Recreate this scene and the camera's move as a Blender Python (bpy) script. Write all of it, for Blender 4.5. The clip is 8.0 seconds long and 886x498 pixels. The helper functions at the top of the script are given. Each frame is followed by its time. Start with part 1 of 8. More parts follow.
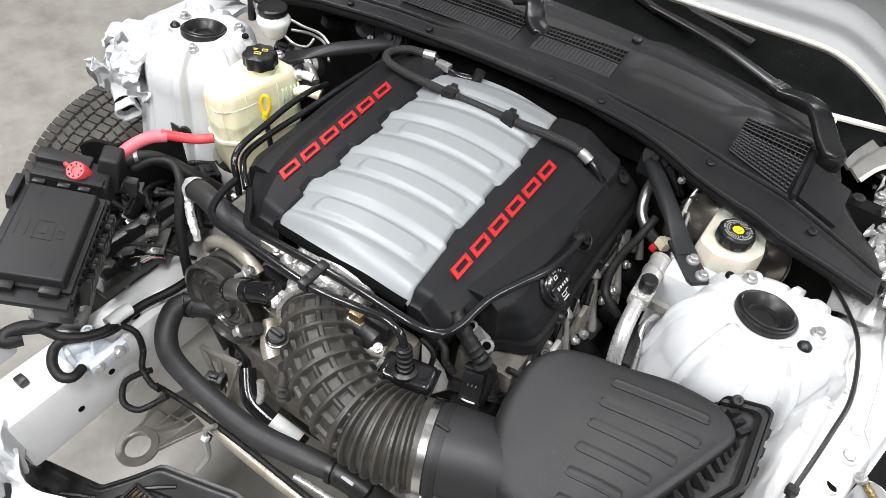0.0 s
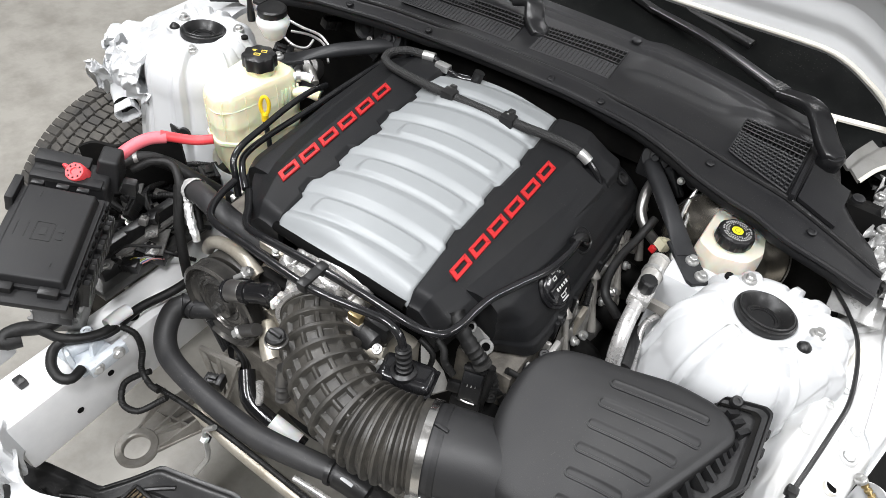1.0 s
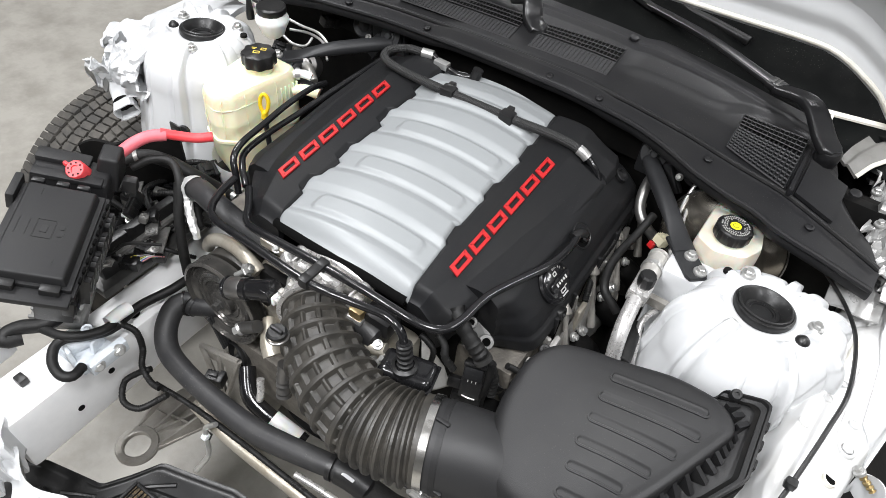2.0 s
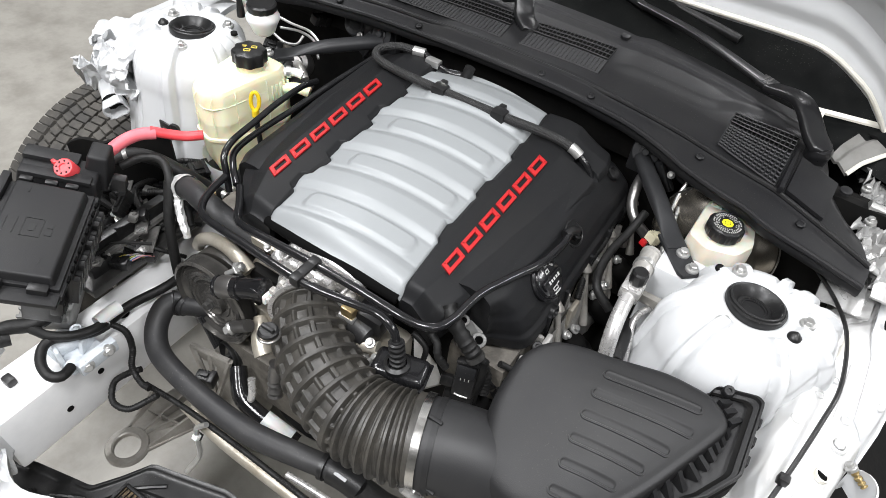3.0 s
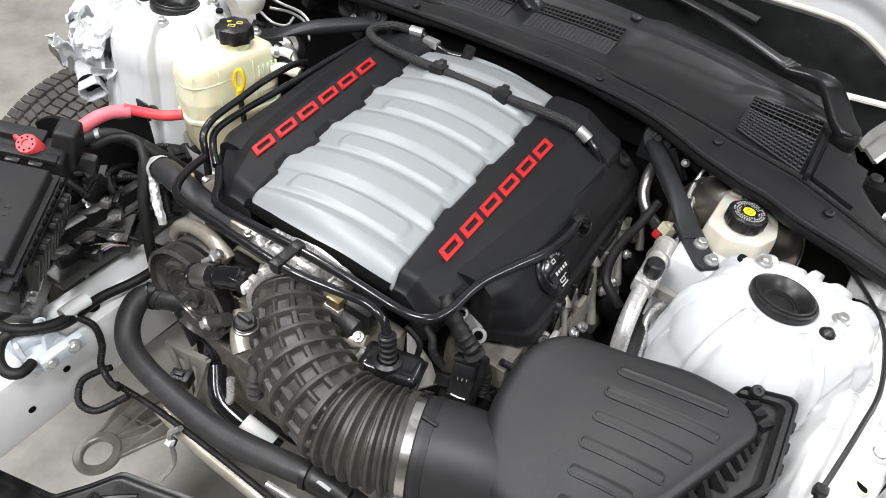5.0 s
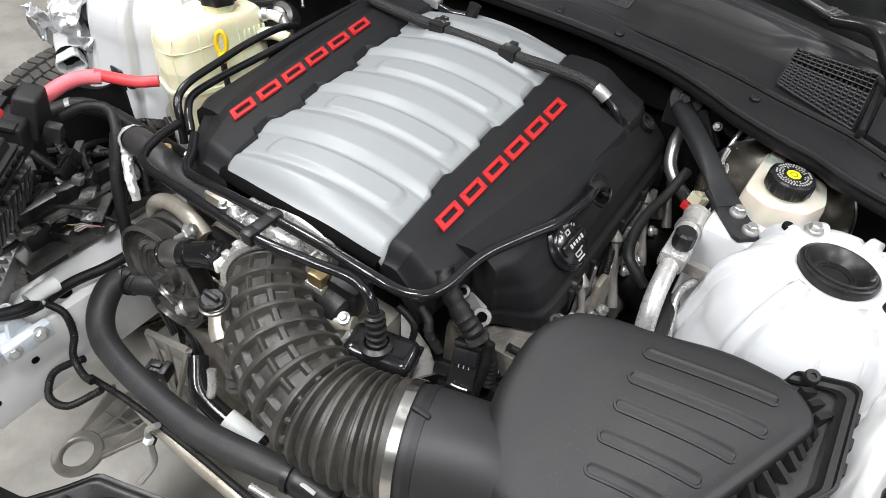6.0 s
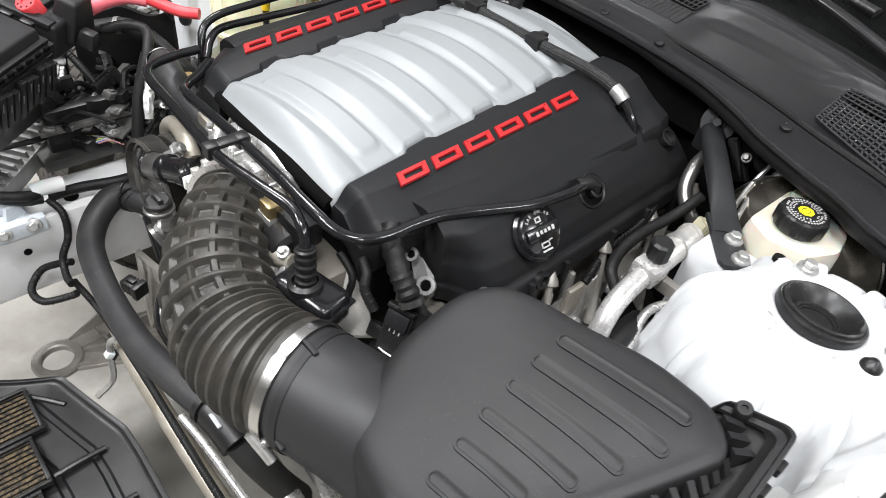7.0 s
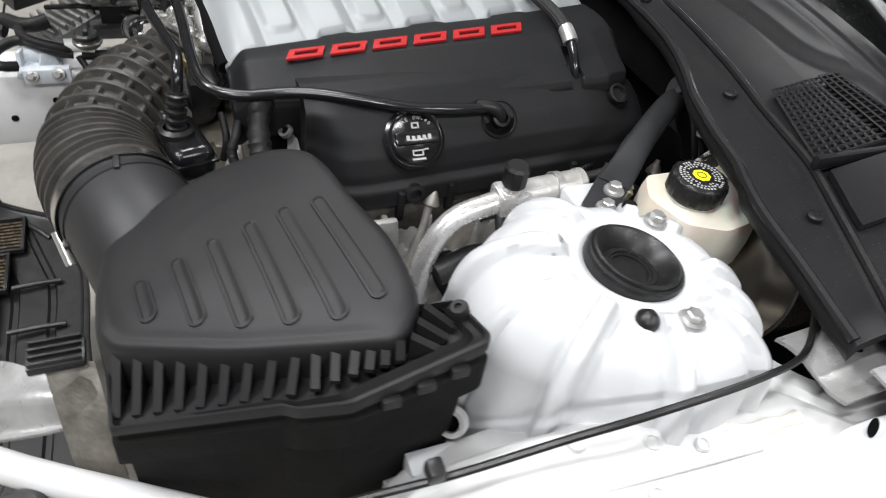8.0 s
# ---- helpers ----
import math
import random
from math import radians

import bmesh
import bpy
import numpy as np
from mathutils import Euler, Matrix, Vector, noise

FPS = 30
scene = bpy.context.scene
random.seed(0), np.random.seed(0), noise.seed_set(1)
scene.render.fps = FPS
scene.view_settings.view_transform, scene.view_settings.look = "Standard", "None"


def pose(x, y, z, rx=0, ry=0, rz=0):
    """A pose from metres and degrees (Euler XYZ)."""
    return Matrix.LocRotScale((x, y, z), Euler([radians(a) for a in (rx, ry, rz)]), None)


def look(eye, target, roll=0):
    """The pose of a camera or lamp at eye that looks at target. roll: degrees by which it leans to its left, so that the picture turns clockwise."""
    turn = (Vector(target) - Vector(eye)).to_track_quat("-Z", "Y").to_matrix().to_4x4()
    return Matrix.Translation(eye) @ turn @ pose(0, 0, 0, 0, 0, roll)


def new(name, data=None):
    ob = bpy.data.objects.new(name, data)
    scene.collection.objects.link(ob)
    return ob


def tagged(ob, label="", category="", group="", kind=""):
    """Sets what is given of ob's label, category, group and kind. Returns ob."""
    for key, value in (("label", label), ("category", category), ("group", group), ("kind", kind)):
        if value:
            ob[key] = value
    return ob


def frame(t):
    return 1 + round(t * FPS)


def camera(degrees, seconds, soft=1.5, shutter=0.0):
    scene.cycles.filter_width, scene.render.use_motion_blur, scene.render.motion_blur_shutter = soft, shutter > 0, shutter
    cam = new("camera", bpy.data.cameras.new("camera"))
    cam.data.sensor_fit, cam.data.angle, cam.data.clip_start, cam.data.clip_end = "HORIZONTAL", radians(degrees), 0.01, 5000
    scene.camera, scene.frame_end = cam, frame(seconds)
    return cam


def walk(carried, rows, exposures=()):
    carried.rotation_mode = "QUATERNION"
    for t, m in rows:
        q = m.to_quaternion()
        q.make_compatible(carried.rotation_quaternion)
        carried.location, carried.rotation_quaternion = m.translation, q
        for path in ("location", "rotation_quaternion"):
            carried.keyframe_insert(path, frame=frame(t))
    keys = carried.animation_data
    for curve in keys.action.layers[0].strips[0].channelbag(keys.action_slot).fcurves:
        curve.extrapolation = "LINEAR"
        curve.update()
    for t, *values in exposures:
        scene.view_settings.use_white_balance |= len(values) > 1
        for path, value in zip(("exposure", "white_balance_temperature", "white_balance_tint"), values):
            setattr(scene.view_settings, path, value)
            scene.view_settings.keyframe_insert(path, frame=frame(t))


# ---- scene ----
cam = camera(66.5, 8.0, soft=0.8, shutter=0.25)
PATH = [
    (0, (0.453, -0.553, 1.526), (-0.213, 0.637, 0.062), 7.1),
    (0.5, (0.45, -0.55, 1.526), (-0.214, 0.641, 0.063), 7.3),
    (1, (0.455, -0.552, 1.525), (-0.214, 0.639, 0.065), 7.0),
    (1.5, (0.455, -0.558, 1.525), (-0.212, 0.635, 0.065), 7.0),
    (3, (0.456, -0.561, 1.518), (-0.188, 0.65, 0.062), 7.6),
    (3.5, (0.451, -0.559, 1.513), (-0.183, 0.667, 0.066), 8.2),
    (4, (0.448, -0.555, 1.498), (-0.181, 0.689, 0.063), 8.7),
    (4.5, (0.444, -0.548, 1.472), (-0.181, 0.71, 0.048), 9.6),
    (5.8, (0.449, -0.482, 1.345), (-0.268, 0.721, -0.082), 5.3),
    (6, (0.452, -0.468, 1.324), (-0.266, 0.742, -0.097), 5.7),
    (6.2, (0.473, -0.453, 1.300), (-0.278, 0.758, -0.104), 6.2),
    (6.5, (0.497, -0.431, 1.273), (-0.271, 0.776, -0.124), 9.4),
    (6.8, (0.556, -0.401, 1.249), (-0.369, 0.726, -0.120), 8.9),
    (7, (0.598, -0.387, 1.249), (-0.388, 0.704, -0.107), 10.0),
    (7.2, (0.664, -0.364, 1.250), (-0.395, 0.688, -0.080), 9.9),
    (7.5, (0.739, -0.321, 1.219), (-0.375, 0.682, -0.105), 13.5),
    (7.8, (0.819, -0.211, 1.186), (-0.430, 0.611, -0.141), 11.5),
    (8, (0.845, -0.133, 1.183), (-0.432, 0.571, -0.185), 11.4),
]
walk(cam, [(t, look(eye, target, roll)) for t, eye, target, roll in PATH], exposures=[(0, 0.0), (5.8, 0.0), (6.5, 0.06), (7, 0.2), (7.5, 0.26), (8, -0.16)])

# ---- light: a workshop with rows of ceiling lamps ----
world = bpy.data.worlds.new("shop_air")
scene.world = world
world.use_nodes = True
world.node_tree.nodes["Background"].inputs[0].default_value = (0.9, 0.95, 1.0, 1)
world.node_tree.nodes["Background"].inputs[1].default_value = 0.015
LAMP_POWER = 100.0
LAMPS = [(-1.1, -2.1), (0.9, -1.1), (3.6, -1.6), (-1.9, 0.3), (0.6, 2.6), (3.6, 1.4), (-0.5, -3.1), (-2.6, 4.4), (3.4, 4.4)]
CEILING = 3.9
FLOOR = -0.13


# ---- materials ----
def mat(name, base, rough=0.5, metal=0.0, second=None, scale=40.0, mix=0.5, bump=0.0, bump_scale=400.0, coat=0.0, rough_var=0.0,
        transmission=0.0, subsurface=0.0, specular=0.5, per_object=0.0, emission=0.0, dust=0.0, dust_colour=(0.30, 0.28, 0.25)):
    m = bpy.data.materials.new(name)
    m.use_nodes = True
    nt = m.node_tree
    b = nt.nodes["Principled BSDF"]
    b.inputs["Roughness"].default_value = rough
    b.inputs["Metallic"].default_value = metal
    b.inputs["Coat Weight"].default_value = coat
    b.inputs["Coat Roughness"].default_value = 0.08
    b.inputs["Transmission Weight"].default_value = transmission
    b.inputs["Subsurface Weight"].default_value = subsurface
    b.inputs["Subsurface Scale"].default_value = 0.02
    b.inputs["Specular IOR Level"].default_value = specular
    b.inputs["Base Color"].default_value = (*base, 1)
    tc = nt.nodes.new("ShaderNodeTexCoord")
    out = None
    if second is not None:
        n1 = nt.nodes.new("ShaderNodeTexNoise")
        n1.inputs["Scale"].default_value = scale
        n1.inputs["Detail"].default_value = 6
        n1.inputs["Roughness"].default_value = 0.65
        nt.links.new(tc.outputs["Object"], n1.inputs["Vector"])
        ramp = nt.nodes.new("ShaderNodeMapRange")
        ramp.inputs["From Min"].default_value, ramp.inputs["From Max"].default_value = 0.4, 0.68
        ramp.inputs["To Min"].default_value, ramp.inputs["To Max"].default_value = 0.0, mix
        nt.links.new(n1.outputs["Fac"], ramp.inputs["Value"])
        mx = nt.nodes.new("ShaderNodeMix")
        mx.data_type = "RGBA"
        mx.inputs["A"].default_value, mx.inputs["B"].default_value = (*base, 1), (*second, 1)
        nt.links.new(ramp.outputs["Result"], mx.inputs["Factor"])
        out = mx.outputs["Result"]
        if rough_var:
            rr = nt.nodes.new("ShaderNodeMapRange")
            rr.inputs["To Min"].default_value, rr.inputs["To Max"].default_value = max(0.02, rough - rough_var), min(1, rough + rough_var)
            n3 = nt.nodes.new("ShaderNodeTexNoise")
            n3.inputs["Scale"].default_value = scale * 2.3
            n3.inputs["Detail"].default_value = 4
            nt.links.new(tc.outputs["Object"], n3.inputs["Vector"])
            nt.links.new(n3.outputs["Fac"], rr.inputs["Value"])
            nt.links.new(rr.outputs["Result"], b.inputs["Roughness"])
    if per_object:
        info = nt.nodes.new("ShaderNodeObjectInfo")
        hsv = nt.nodes.new("ShaderNodeHueSaturation")
        pr = nt.nodes.new("ShaderNodeMapRange")
        pr.inputs["To Min"].default_value, pr.inputs["To Max"].default_value = 1 - per_object, 1 + per_object
        nt.links.new(info.outputs["Random"], pr.inputs["Value"])
        nt.links.new(pr.outputs["Result"], hsv.inputs["Value"])
        if out:
            nt.links.new(out, hsv.inputs["Color"])
        else:
            hsv.inputs["Color"].default_value = (*base, 1)
        out = hsv.outputs["Color"]
    if dust:
        # settled specks, thicker in some patches than in others
        vor = nt.nodes.new("ShaderNodeTexVoronoi")
        vor.inputs["Scale"].default_value = 210
        nt.links.new(tc.outputs["Object"], vor.inputs["Vector"])
        dot = nt.nodes.new("ShaderNodeMapRange")
        dot.inputs["From Min"].default_value, dot.inputs["From Max"].default_value = 0.20, 0.08
        nt.links.new(vor.outputs["Distance"], dot.inputs["Value"])
        patch = nt.nodes.new("ShaderNodeTexNoise")
        patch.inputs["Scale"].default_value = 14
        patch.inputs["Detail"].default_value = 5
        nt.links.new(tc.outputs["Object"], patch.inputs["Vector"])
        thick = nt.nodes.new("ShaderNodeMapRange")
        thick.inputs["From Min"].default_value, thick.inputs["From Max"].default_value = 0.46, 0.72
        thick.inputs["To Max"].default_value = dust
        nt.links.new(patch.outputs["Fac"], thick.inputs["Value"])
        amount = nt.nodes.new("ShaderNodeMath")
        amount.operation = "MULTIPLY"
        nt.links.new(dot.outputs["Result"], amount.inputs[0])
        nt.links.new(thick.outputs["Result"], amount.inputs[1])
        dm = nt.nodes.new("ShaderNodeMix")
        dm.data_type = "RGBA"
        dm.inputs["A"].default_value, dm.inputs["B"].default_value = (*base, 1), (*dust_colour, 1)
        if out:
            nt.links.new(out, dm.inputs["A"])
        nt.links.new(amount.outputs["Value"], dm.inputs["Factor"])
        out = dm.outputs["Result"]
    if out:
        nt.links.new(out, b.inputs["Base Color"])
    if bump:
        n2 = nt.nodes.new("ShaderNodeTexNoise")
        n2.inputs["Scale"].default_value = bump_scale
        n2.inputs["Detail"].default_value = 3
        nt.links.new(tc.outputs["Object"], n2.inputs["Vector"])
        bp = nt.nodes.new("ShaderNodeBump")
        bp.inputs["Strength"].default_value = bump
        bp.inputs["Distance"].default_value = 0.002
        nt.links.new(n2.outputs["Fac"], bp.inputs["Height"])
        nt.links.new(bp.outputs["Normal"], b.inputs["Normal"])
    if emission:
        b.inputs["Emission Color"].default_value = (*base, 1)
        b.inputs["Emission Strength"].default_value = emission
    return m


M_COVER = mat("moulded_black_plastic", (0.0085, 0.0088, 0.0098), 0.50, second=(0.0135, 0.0132, 0.013), scale=9, mix=0.5, bump=0.12, bump_scale=900, rough_var=0.06, specular=0.25, dust=0.12)
M_BOX = mat("airbox_grain_plastic", (0.0126, 0.0126, 0.0135), 0.50, second=(0.0190, 0.0187, 0.0180), scale=12, mix=0.45, bump=0.15, bump_scale=1100, rough_var=0.06, specular=0.34, dust=0.09)
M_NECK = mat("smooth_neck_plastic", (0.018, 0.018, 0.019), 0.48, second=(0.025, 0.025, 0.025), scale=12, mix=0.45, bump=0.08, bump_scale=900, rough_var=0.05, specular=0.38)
M_BLACK = mat("black_plastic", (0.0085, 0.0085, 0.009), 0.38, second=(0.018, 0.0176, 0.0172), scale=30, mix=0.6, bump=0.06, bump_scale=500, rough_var=0.1, specular=0.45, dust=0.25)
M_GLOSS = mat("gloss_black_tube", (0.008, 0.008, 0.009), 0.17, second=(0.018, 0.018, 0.018), scale=50, mix=0.4, rough_var=0.1)
M_SATIN = mat("satin_black_paint", (0.010, 0.010, 0.011), 0.30, second=(0.016, 0.016, 0.016), scale=30, mix=0.5, bump=0.04, bump_scale=700, rough_var=0.06)
M_RUBBER = mat("dusty_rubber", (0.026, 0.0245, 0.022), 0.45, second=(0.070, 0.064, 0.054), scale=24, mix=0.6, bump=0.18, bump_scale=240, rough_var=0.16, specular=0.5, dust=0.45, dust_colour=(0.22, 0.19, 0.14))
M_HOSE = mat("hose_rubber", (0.021, 0.021, 0.0225), 0.50, second=(0.042, 0.0415, 0.040), scale=25, mix=0.5, bump=0.08, bump_scale=300, rough_var=0.1, specular=0.4, dust=0.4)
M_TYRE = mat("tyre_rubber", (0.040, 0.038, 0.035), 0.75, second=(0.12, 0.108, 0.092), scale=14, mix=0.6, bump=0.25, bump_scale=180)
M_BRAID = mat("braided_sleeve", (0.011, 0.011, 0.011), 0.55, second=(0.030, 0.030, 0.030), scale=500, mix=0.8, bump=0.6, bump_scale=900)
M_TAPE = mat("loom_tape", (0.007, 0.007, 0.007), 0.55, second=(0.015, 0.0145, 0.014), scale=60, mix=0.7, bump=0.4, bump_scale=160, specular=0.35)
M_SILVER = mat("silver_painted_plastic", (0.276, 0.290, 0.297), 0.46, metal=0.15, second=(0.258, 0.270, 0.276), scale=7, mix=0.5, bump=0.05, bump_scale=900, rough_var=0.05, dust=0.12)
M_WHITE = mat("white_body_paint", (0.595, 0.605, 0.615), 0.32, second=(0.535, 0.54, 0.545), scale=6, mix=0.4, coat=0.4, rough_var=0.08)
M_PRIMER = mat("thin_white_paint", (0.56, 0.565, 0.57), 0.42, second=(0.49, 0.475, 0.44), scale=18, mix=0.45, bump=0.04, bump_scale=90, rough_var=0.1)
M_SEALER = mat("cream_seam_sealer", (0.72, 0.70, 0.63), 0.6, second=(0.64, 0.60, 0.52), scale=40, mix=0.5, bump=0.3, bump_scale=120)
M_RAIL = mat("pale_grey_rail_paint", (0.780, 0.780, 0.780), 0.36, second=(0.60, 0.61, 0.62), scale=9, mix=0.5, bump=0.03, bump_scale=120, rough_var=0.08)
M_CASTING = mat("blue_grey_casting", (0.60, 0.64, 0.68), 0.34, second=(0.42, 0.45, 0.48), scale=34, mix=0.7, bump=0.2, bump_scale=150, rough_var=0.1)
M_ALU = mat("cast_aluminium", (0.55, 0.54, 0.52), 0.42, metal=0.55, second=(0.36, 0.34, 0.30), scale=35, mix=0.7, bump=0.3, bump_scale=220, rough_var=0.12)
M_CAST = mat("raw_cast_arm", (0.34, 0.325, 0.30), 0.42, metal=0.45, second=(0.22, 0.205, 0.18), scale=30, mix=0.7, bump=0.3, bump_scale=160, rough_var=0.1)
M_PIPE = mat("aluminium_pipe", (0.70, 0.69, 0.68), 0.28, metal=0.7, second=(0.50, 0.49, 0.47), scale=45, mix=0.5, rough_var=0.1)
M_BAND = mat("stainless_band", (0.66, 0.65, 0.63), 0.22, metal=1.0, second=(0.55, 0.54, 0.52), scale=60, mix=0.4, rough_var=0.08)
M_STEEL = mat("zinc_plated_steel", (0.58, 0.58, 0.57), 0.33, metal=0.75, second=(0.38, 0.37, 0.35), scale=60, mix=0.5, rough_var=0.1)
M_DIRTY = mat("stained_cast_iron", (0.11, 0.102, 0.090), 0.55, metal=0.5, second=(0.24, 0.22, 0.19), scale=28, mix=0.8, bump=0.5, bump_scale=140)
M_TAN = mat("oily_aluminium", (0.46, 0.43, 0.37), 0.4, metal=0.5, second=(0.27, 0.23, 0.17), scale=24, mix=0.7, bump=0.25, bump_scale=140, rough_var=0.12)
M_UNIT = mat("dull_cast_casing", (0.075, 0.074, 0.072), 0.42, metal=0.5, second=(0.03, 0.029, 0.027), scale=30, mix=0.6)
M_DRUM = mat("dark_plated_drum", (0.20, 0.195, 0.19), 0.30, metal=0.8, second=(0.10, 0.097, 0.092), scale=12, mix=0.6)
M_BOOSTER = mat("bronze_plated_booster", (0.34, 0.315, 0.275), 0.26, metal=0.9, second=(0.22, 0.20, 0.17), scale=9, mix=0.7)
M_PULLEY = mat("worn_pulley_paint", (0.085, 0.082, 0.078), 0.20, metal=0.6, second=(0.17, 0.162, 0.15), scale=40, mix=0.6, rough_var=0.1)
M_BRASS = mat("brass_fitting", (0.52, 0.40, 0.2), 0.35, metal=0.9, second=(0.35, 0.27, 0.15), scale=80, mix=0.6)
# Near-black for dark parts and joints; also paints shade deep in the bay.
M_DARK = mat("shade_and_dark_parts", (0.004, 0.004, 0.004), 0.7, second=(0.010, 0.009, 0.008), scale=18, mix=0.7, bump=0.3, bump_scale=90, specular=0.15)
M_BRACE = mat("satin_black_steel", (0.020, 0.0205, 0.022), 0.45, second=(0.030, 0.0305, 0.032), scale=30, mix=0.5, bump=0.05, bump_scale=500, rough_var=0.08, specular=0.4)
M_FIN = mat("weathered_finned_alloy", (0.24, 0.24, 0.235), 0.45, metal=0.4, second=(0.12, 0.118, 0.112), scale=30, mix=0.7, bump=0.2, bump_scale=180)
M_SHIELD = mat("crinkled_shield_steel", (0.46, 0.45, 0.43), 0.36, metal=0.6, second=(0.20, 0.19, 0.175), scale=26, mix=0.8, bump=0.3, bump_scale=140, rough_var=0.1)
M_DULL = mat("dull_clutter_metal", (0.27, 0.265, 0.255), 0.40, metal=0.5, second=(0.07, 0.068, 0.065), scale=34, mix=0.8, bump=0.2, bump_scale=160)
# Paints the shade inside holes and gaps that are not cut out.
M_GAP_SHADE = mat("hole_and_gap_shade", (0.002, 0.002, 0.002), 0.9, specular=0.1)
M_FOIL = mat("crinkled_foil", (0.80, 0.80, 0.79), 0.3, metal=0.5, second=(0.5, 0.5, 0.5), scale=90, mix=0.6, bump=0.9, bump_scale=130)
M_FOLD = mat("creased_painted_sheet", (0.40, 0.40, 0.395), 0.30, metal=0.35, second=(0.24, 0.235, 0.225), scale=26, mix=0.6, bump=0.25, bump_scale=110, rough_var=0.12)
# Dusty white paint, darkened to carry the shade of the open hood.
M_SHADED_WHITE = mat("hood_shaded_dusty_paint", (0.19, 0.186, 0.175), 0.5, second=(0.11, 0.107, 0.098), scale=22, mix=0.7, bump=0.1, bump_scale=90, rough_var=0.1)
M_FRIT = mat("black_ceramic_glass", (0.0055, 0.006, 0.006), 0.16, second=(0.012, 0.0125, 0.012), scale=14, mix=0.6, rough_var=0.08, specular=0.16, dust=0.22)
M_FADED = mat("faded_red_boot", (0.72, 0.14, 0.17), 0.5, second=(0.78, 0.22, 0.25), scale=25, mix=0.5)
M_RED = mat("red_badge_enamel", (0.42, 0.012, 0.014), 0.42, second=(0.34, 0.009, 0.010), scale=30, mix=0.4)
M_REDCABLE = mat("red_cable_insulation", (0.72, 0.05, 0.06), 0.42, second=(0.78, 0.12, 0.13), scale=30, mix=0.5, bump=0.05)
M_TANK = mat("cloudy_tank_plastic", (0.86, 0.83, 0.60), 0.36, second=(0.82, 0.76, 0.46), scale=8, mix=0.6, subsurface=0.35, bump=0.05, bump_scale=60)
M_MILK = mat("milky_reservoir_plastic", (0.72, 0.69, 0.61), 0.38, second=(0.56, 0.48, 0.34), scale=10, mix=0.5, subsurface=0.35)
M_WHITEPLASTIC = mat("white_plastic", (0.80, 0.80, 0.79), 0.4, second=(0.7, 0.7, 0.68), scale=25, mix=0.4, subsurface=0.15)
M_YELLOW = mat("yellow_plastic", (0.85, 0.60, 0.02), 0.35, second=(0.7, 0.45, 0.02), scale=40, mix=0.4)
M_LIME = mat("lime_yellow_ink", (0.75, 0.72, 0.02), 0.5)
M_INK = mat("pale_print", (0.42, 0.42, 0.41), 0.6)
M_GOLDINK = mat("yellow_print", (0.70, 0.55, 0.10), 0.6)
M_BEIGE = mat("beige_connector", (0.62, 0.58, 0.42), 0.45, second=(0.5, 0.46, 0.34), scale=50, mix=0.5)
M_FLOOR = mat("shop_concrete", (0.31, 0.297, 0.268), 0.5, second=(0.215, 0.203, 0.180), scale=7.5, mix=0.9, bump=0.2, bump_scale=60, rough_var=0.15, dust=0.25, dust_colour=(0.12, 0.115, 0.105))
M_WALL = mat("painted_block_wall", (0.36, 0.36, 0.35), 0.7, second=(0.30, 0.30, 0.29), scale=1.5, mix=0.6, bump=0.1, bump_scale=30)
M_CEIL = mat("ceiling_sheet", (0.34, 0.34, 0.34), 0.8, second=(0.30, 0.30, 0.30), scale=2, mix=0.5)
M_COWL = mat("cowl_plastic", (0.0115, 0.0115, 0.0127), 0.46, second=(0.0210, 0.0207, 0.0204), scale=8, mix=0.55, bump=0.1, bump_scale=800, rough_var=0.06, specular=0.27, dust=0.22)
M_GLASS = mat("windscreen_glass", (0.03, 0.034, 0.034), 0.12, transmission=1.0, specular=0.03)
M_HONEY = mat("dusty_radiator_fins", (0.008, 0.008, 0.008), 0.8, second=(0.20, 0.14, 0.07), scale=190, mix=0.8, bump=0.6, bump_scale=160)
M_LAMP = mat("lamp_diffuser", (1.0, 0.98, 0.95), 0.5, emission=3.0)


# ---- mesh helpers ----
def part(name, bm, material, parent=None, label="", smooth=True, angle=40, local=False):
    """Links a bmesh as one mesh object. Its coordinates are the world's, or with local those of the parent."""
    me = bpy.data.meshes.new(name)
    bmesh.ops.recalc_face_normals(bm, faces=bm.faces)
    if smooth:
        lim = radians(angle)
        for f in bm.faces:
            f.smooth = True
        for e in bm.edges:
            if len(e.link_faces) == 2 and e.calc_face_angle(0) > lim:
                e.smooth = False
    bm.to_mesh(me)
    bm.free()
    me.materials.append(material)
    ob = new(name, me)
    if parent is not None:
        ob.parent = parent
        if not local and parent.type == "EMPTY":
            ob.matrix_parent_inverse = Matrix.Translation(-parent.location)
    if label:
        ob["label"] = label
    return ob


def bmesh_weld(ob):
    """Joins the seam of a closed sheet."""
    bm = bmesh.new()
    bm.from_mesh(ob.data)
    bmesh.ops.remove_doubles(bm, verts=bm.verts, dist=0.00002)
    bm.to_mesh(ob.data)
    bm.free()


def thing(name, label, category, at=(0, 0, 0), group="", kind=""):
    ob = new(name)
    ob.location = at
    ob.empty_display_size = 0.03
    return tagged(ob, label, category, group, kind)


def aim(at, direction, spin=0.0):
    """A pose whose z axis points along direction."""
    q = Vector(direction).normalized().to_track_quat("Z", "Y")
    return Matrix.Translation(at) @ q.to_matrix().to_4x4() @ Matrix.Rotation(radians(spin), 4, "Z")


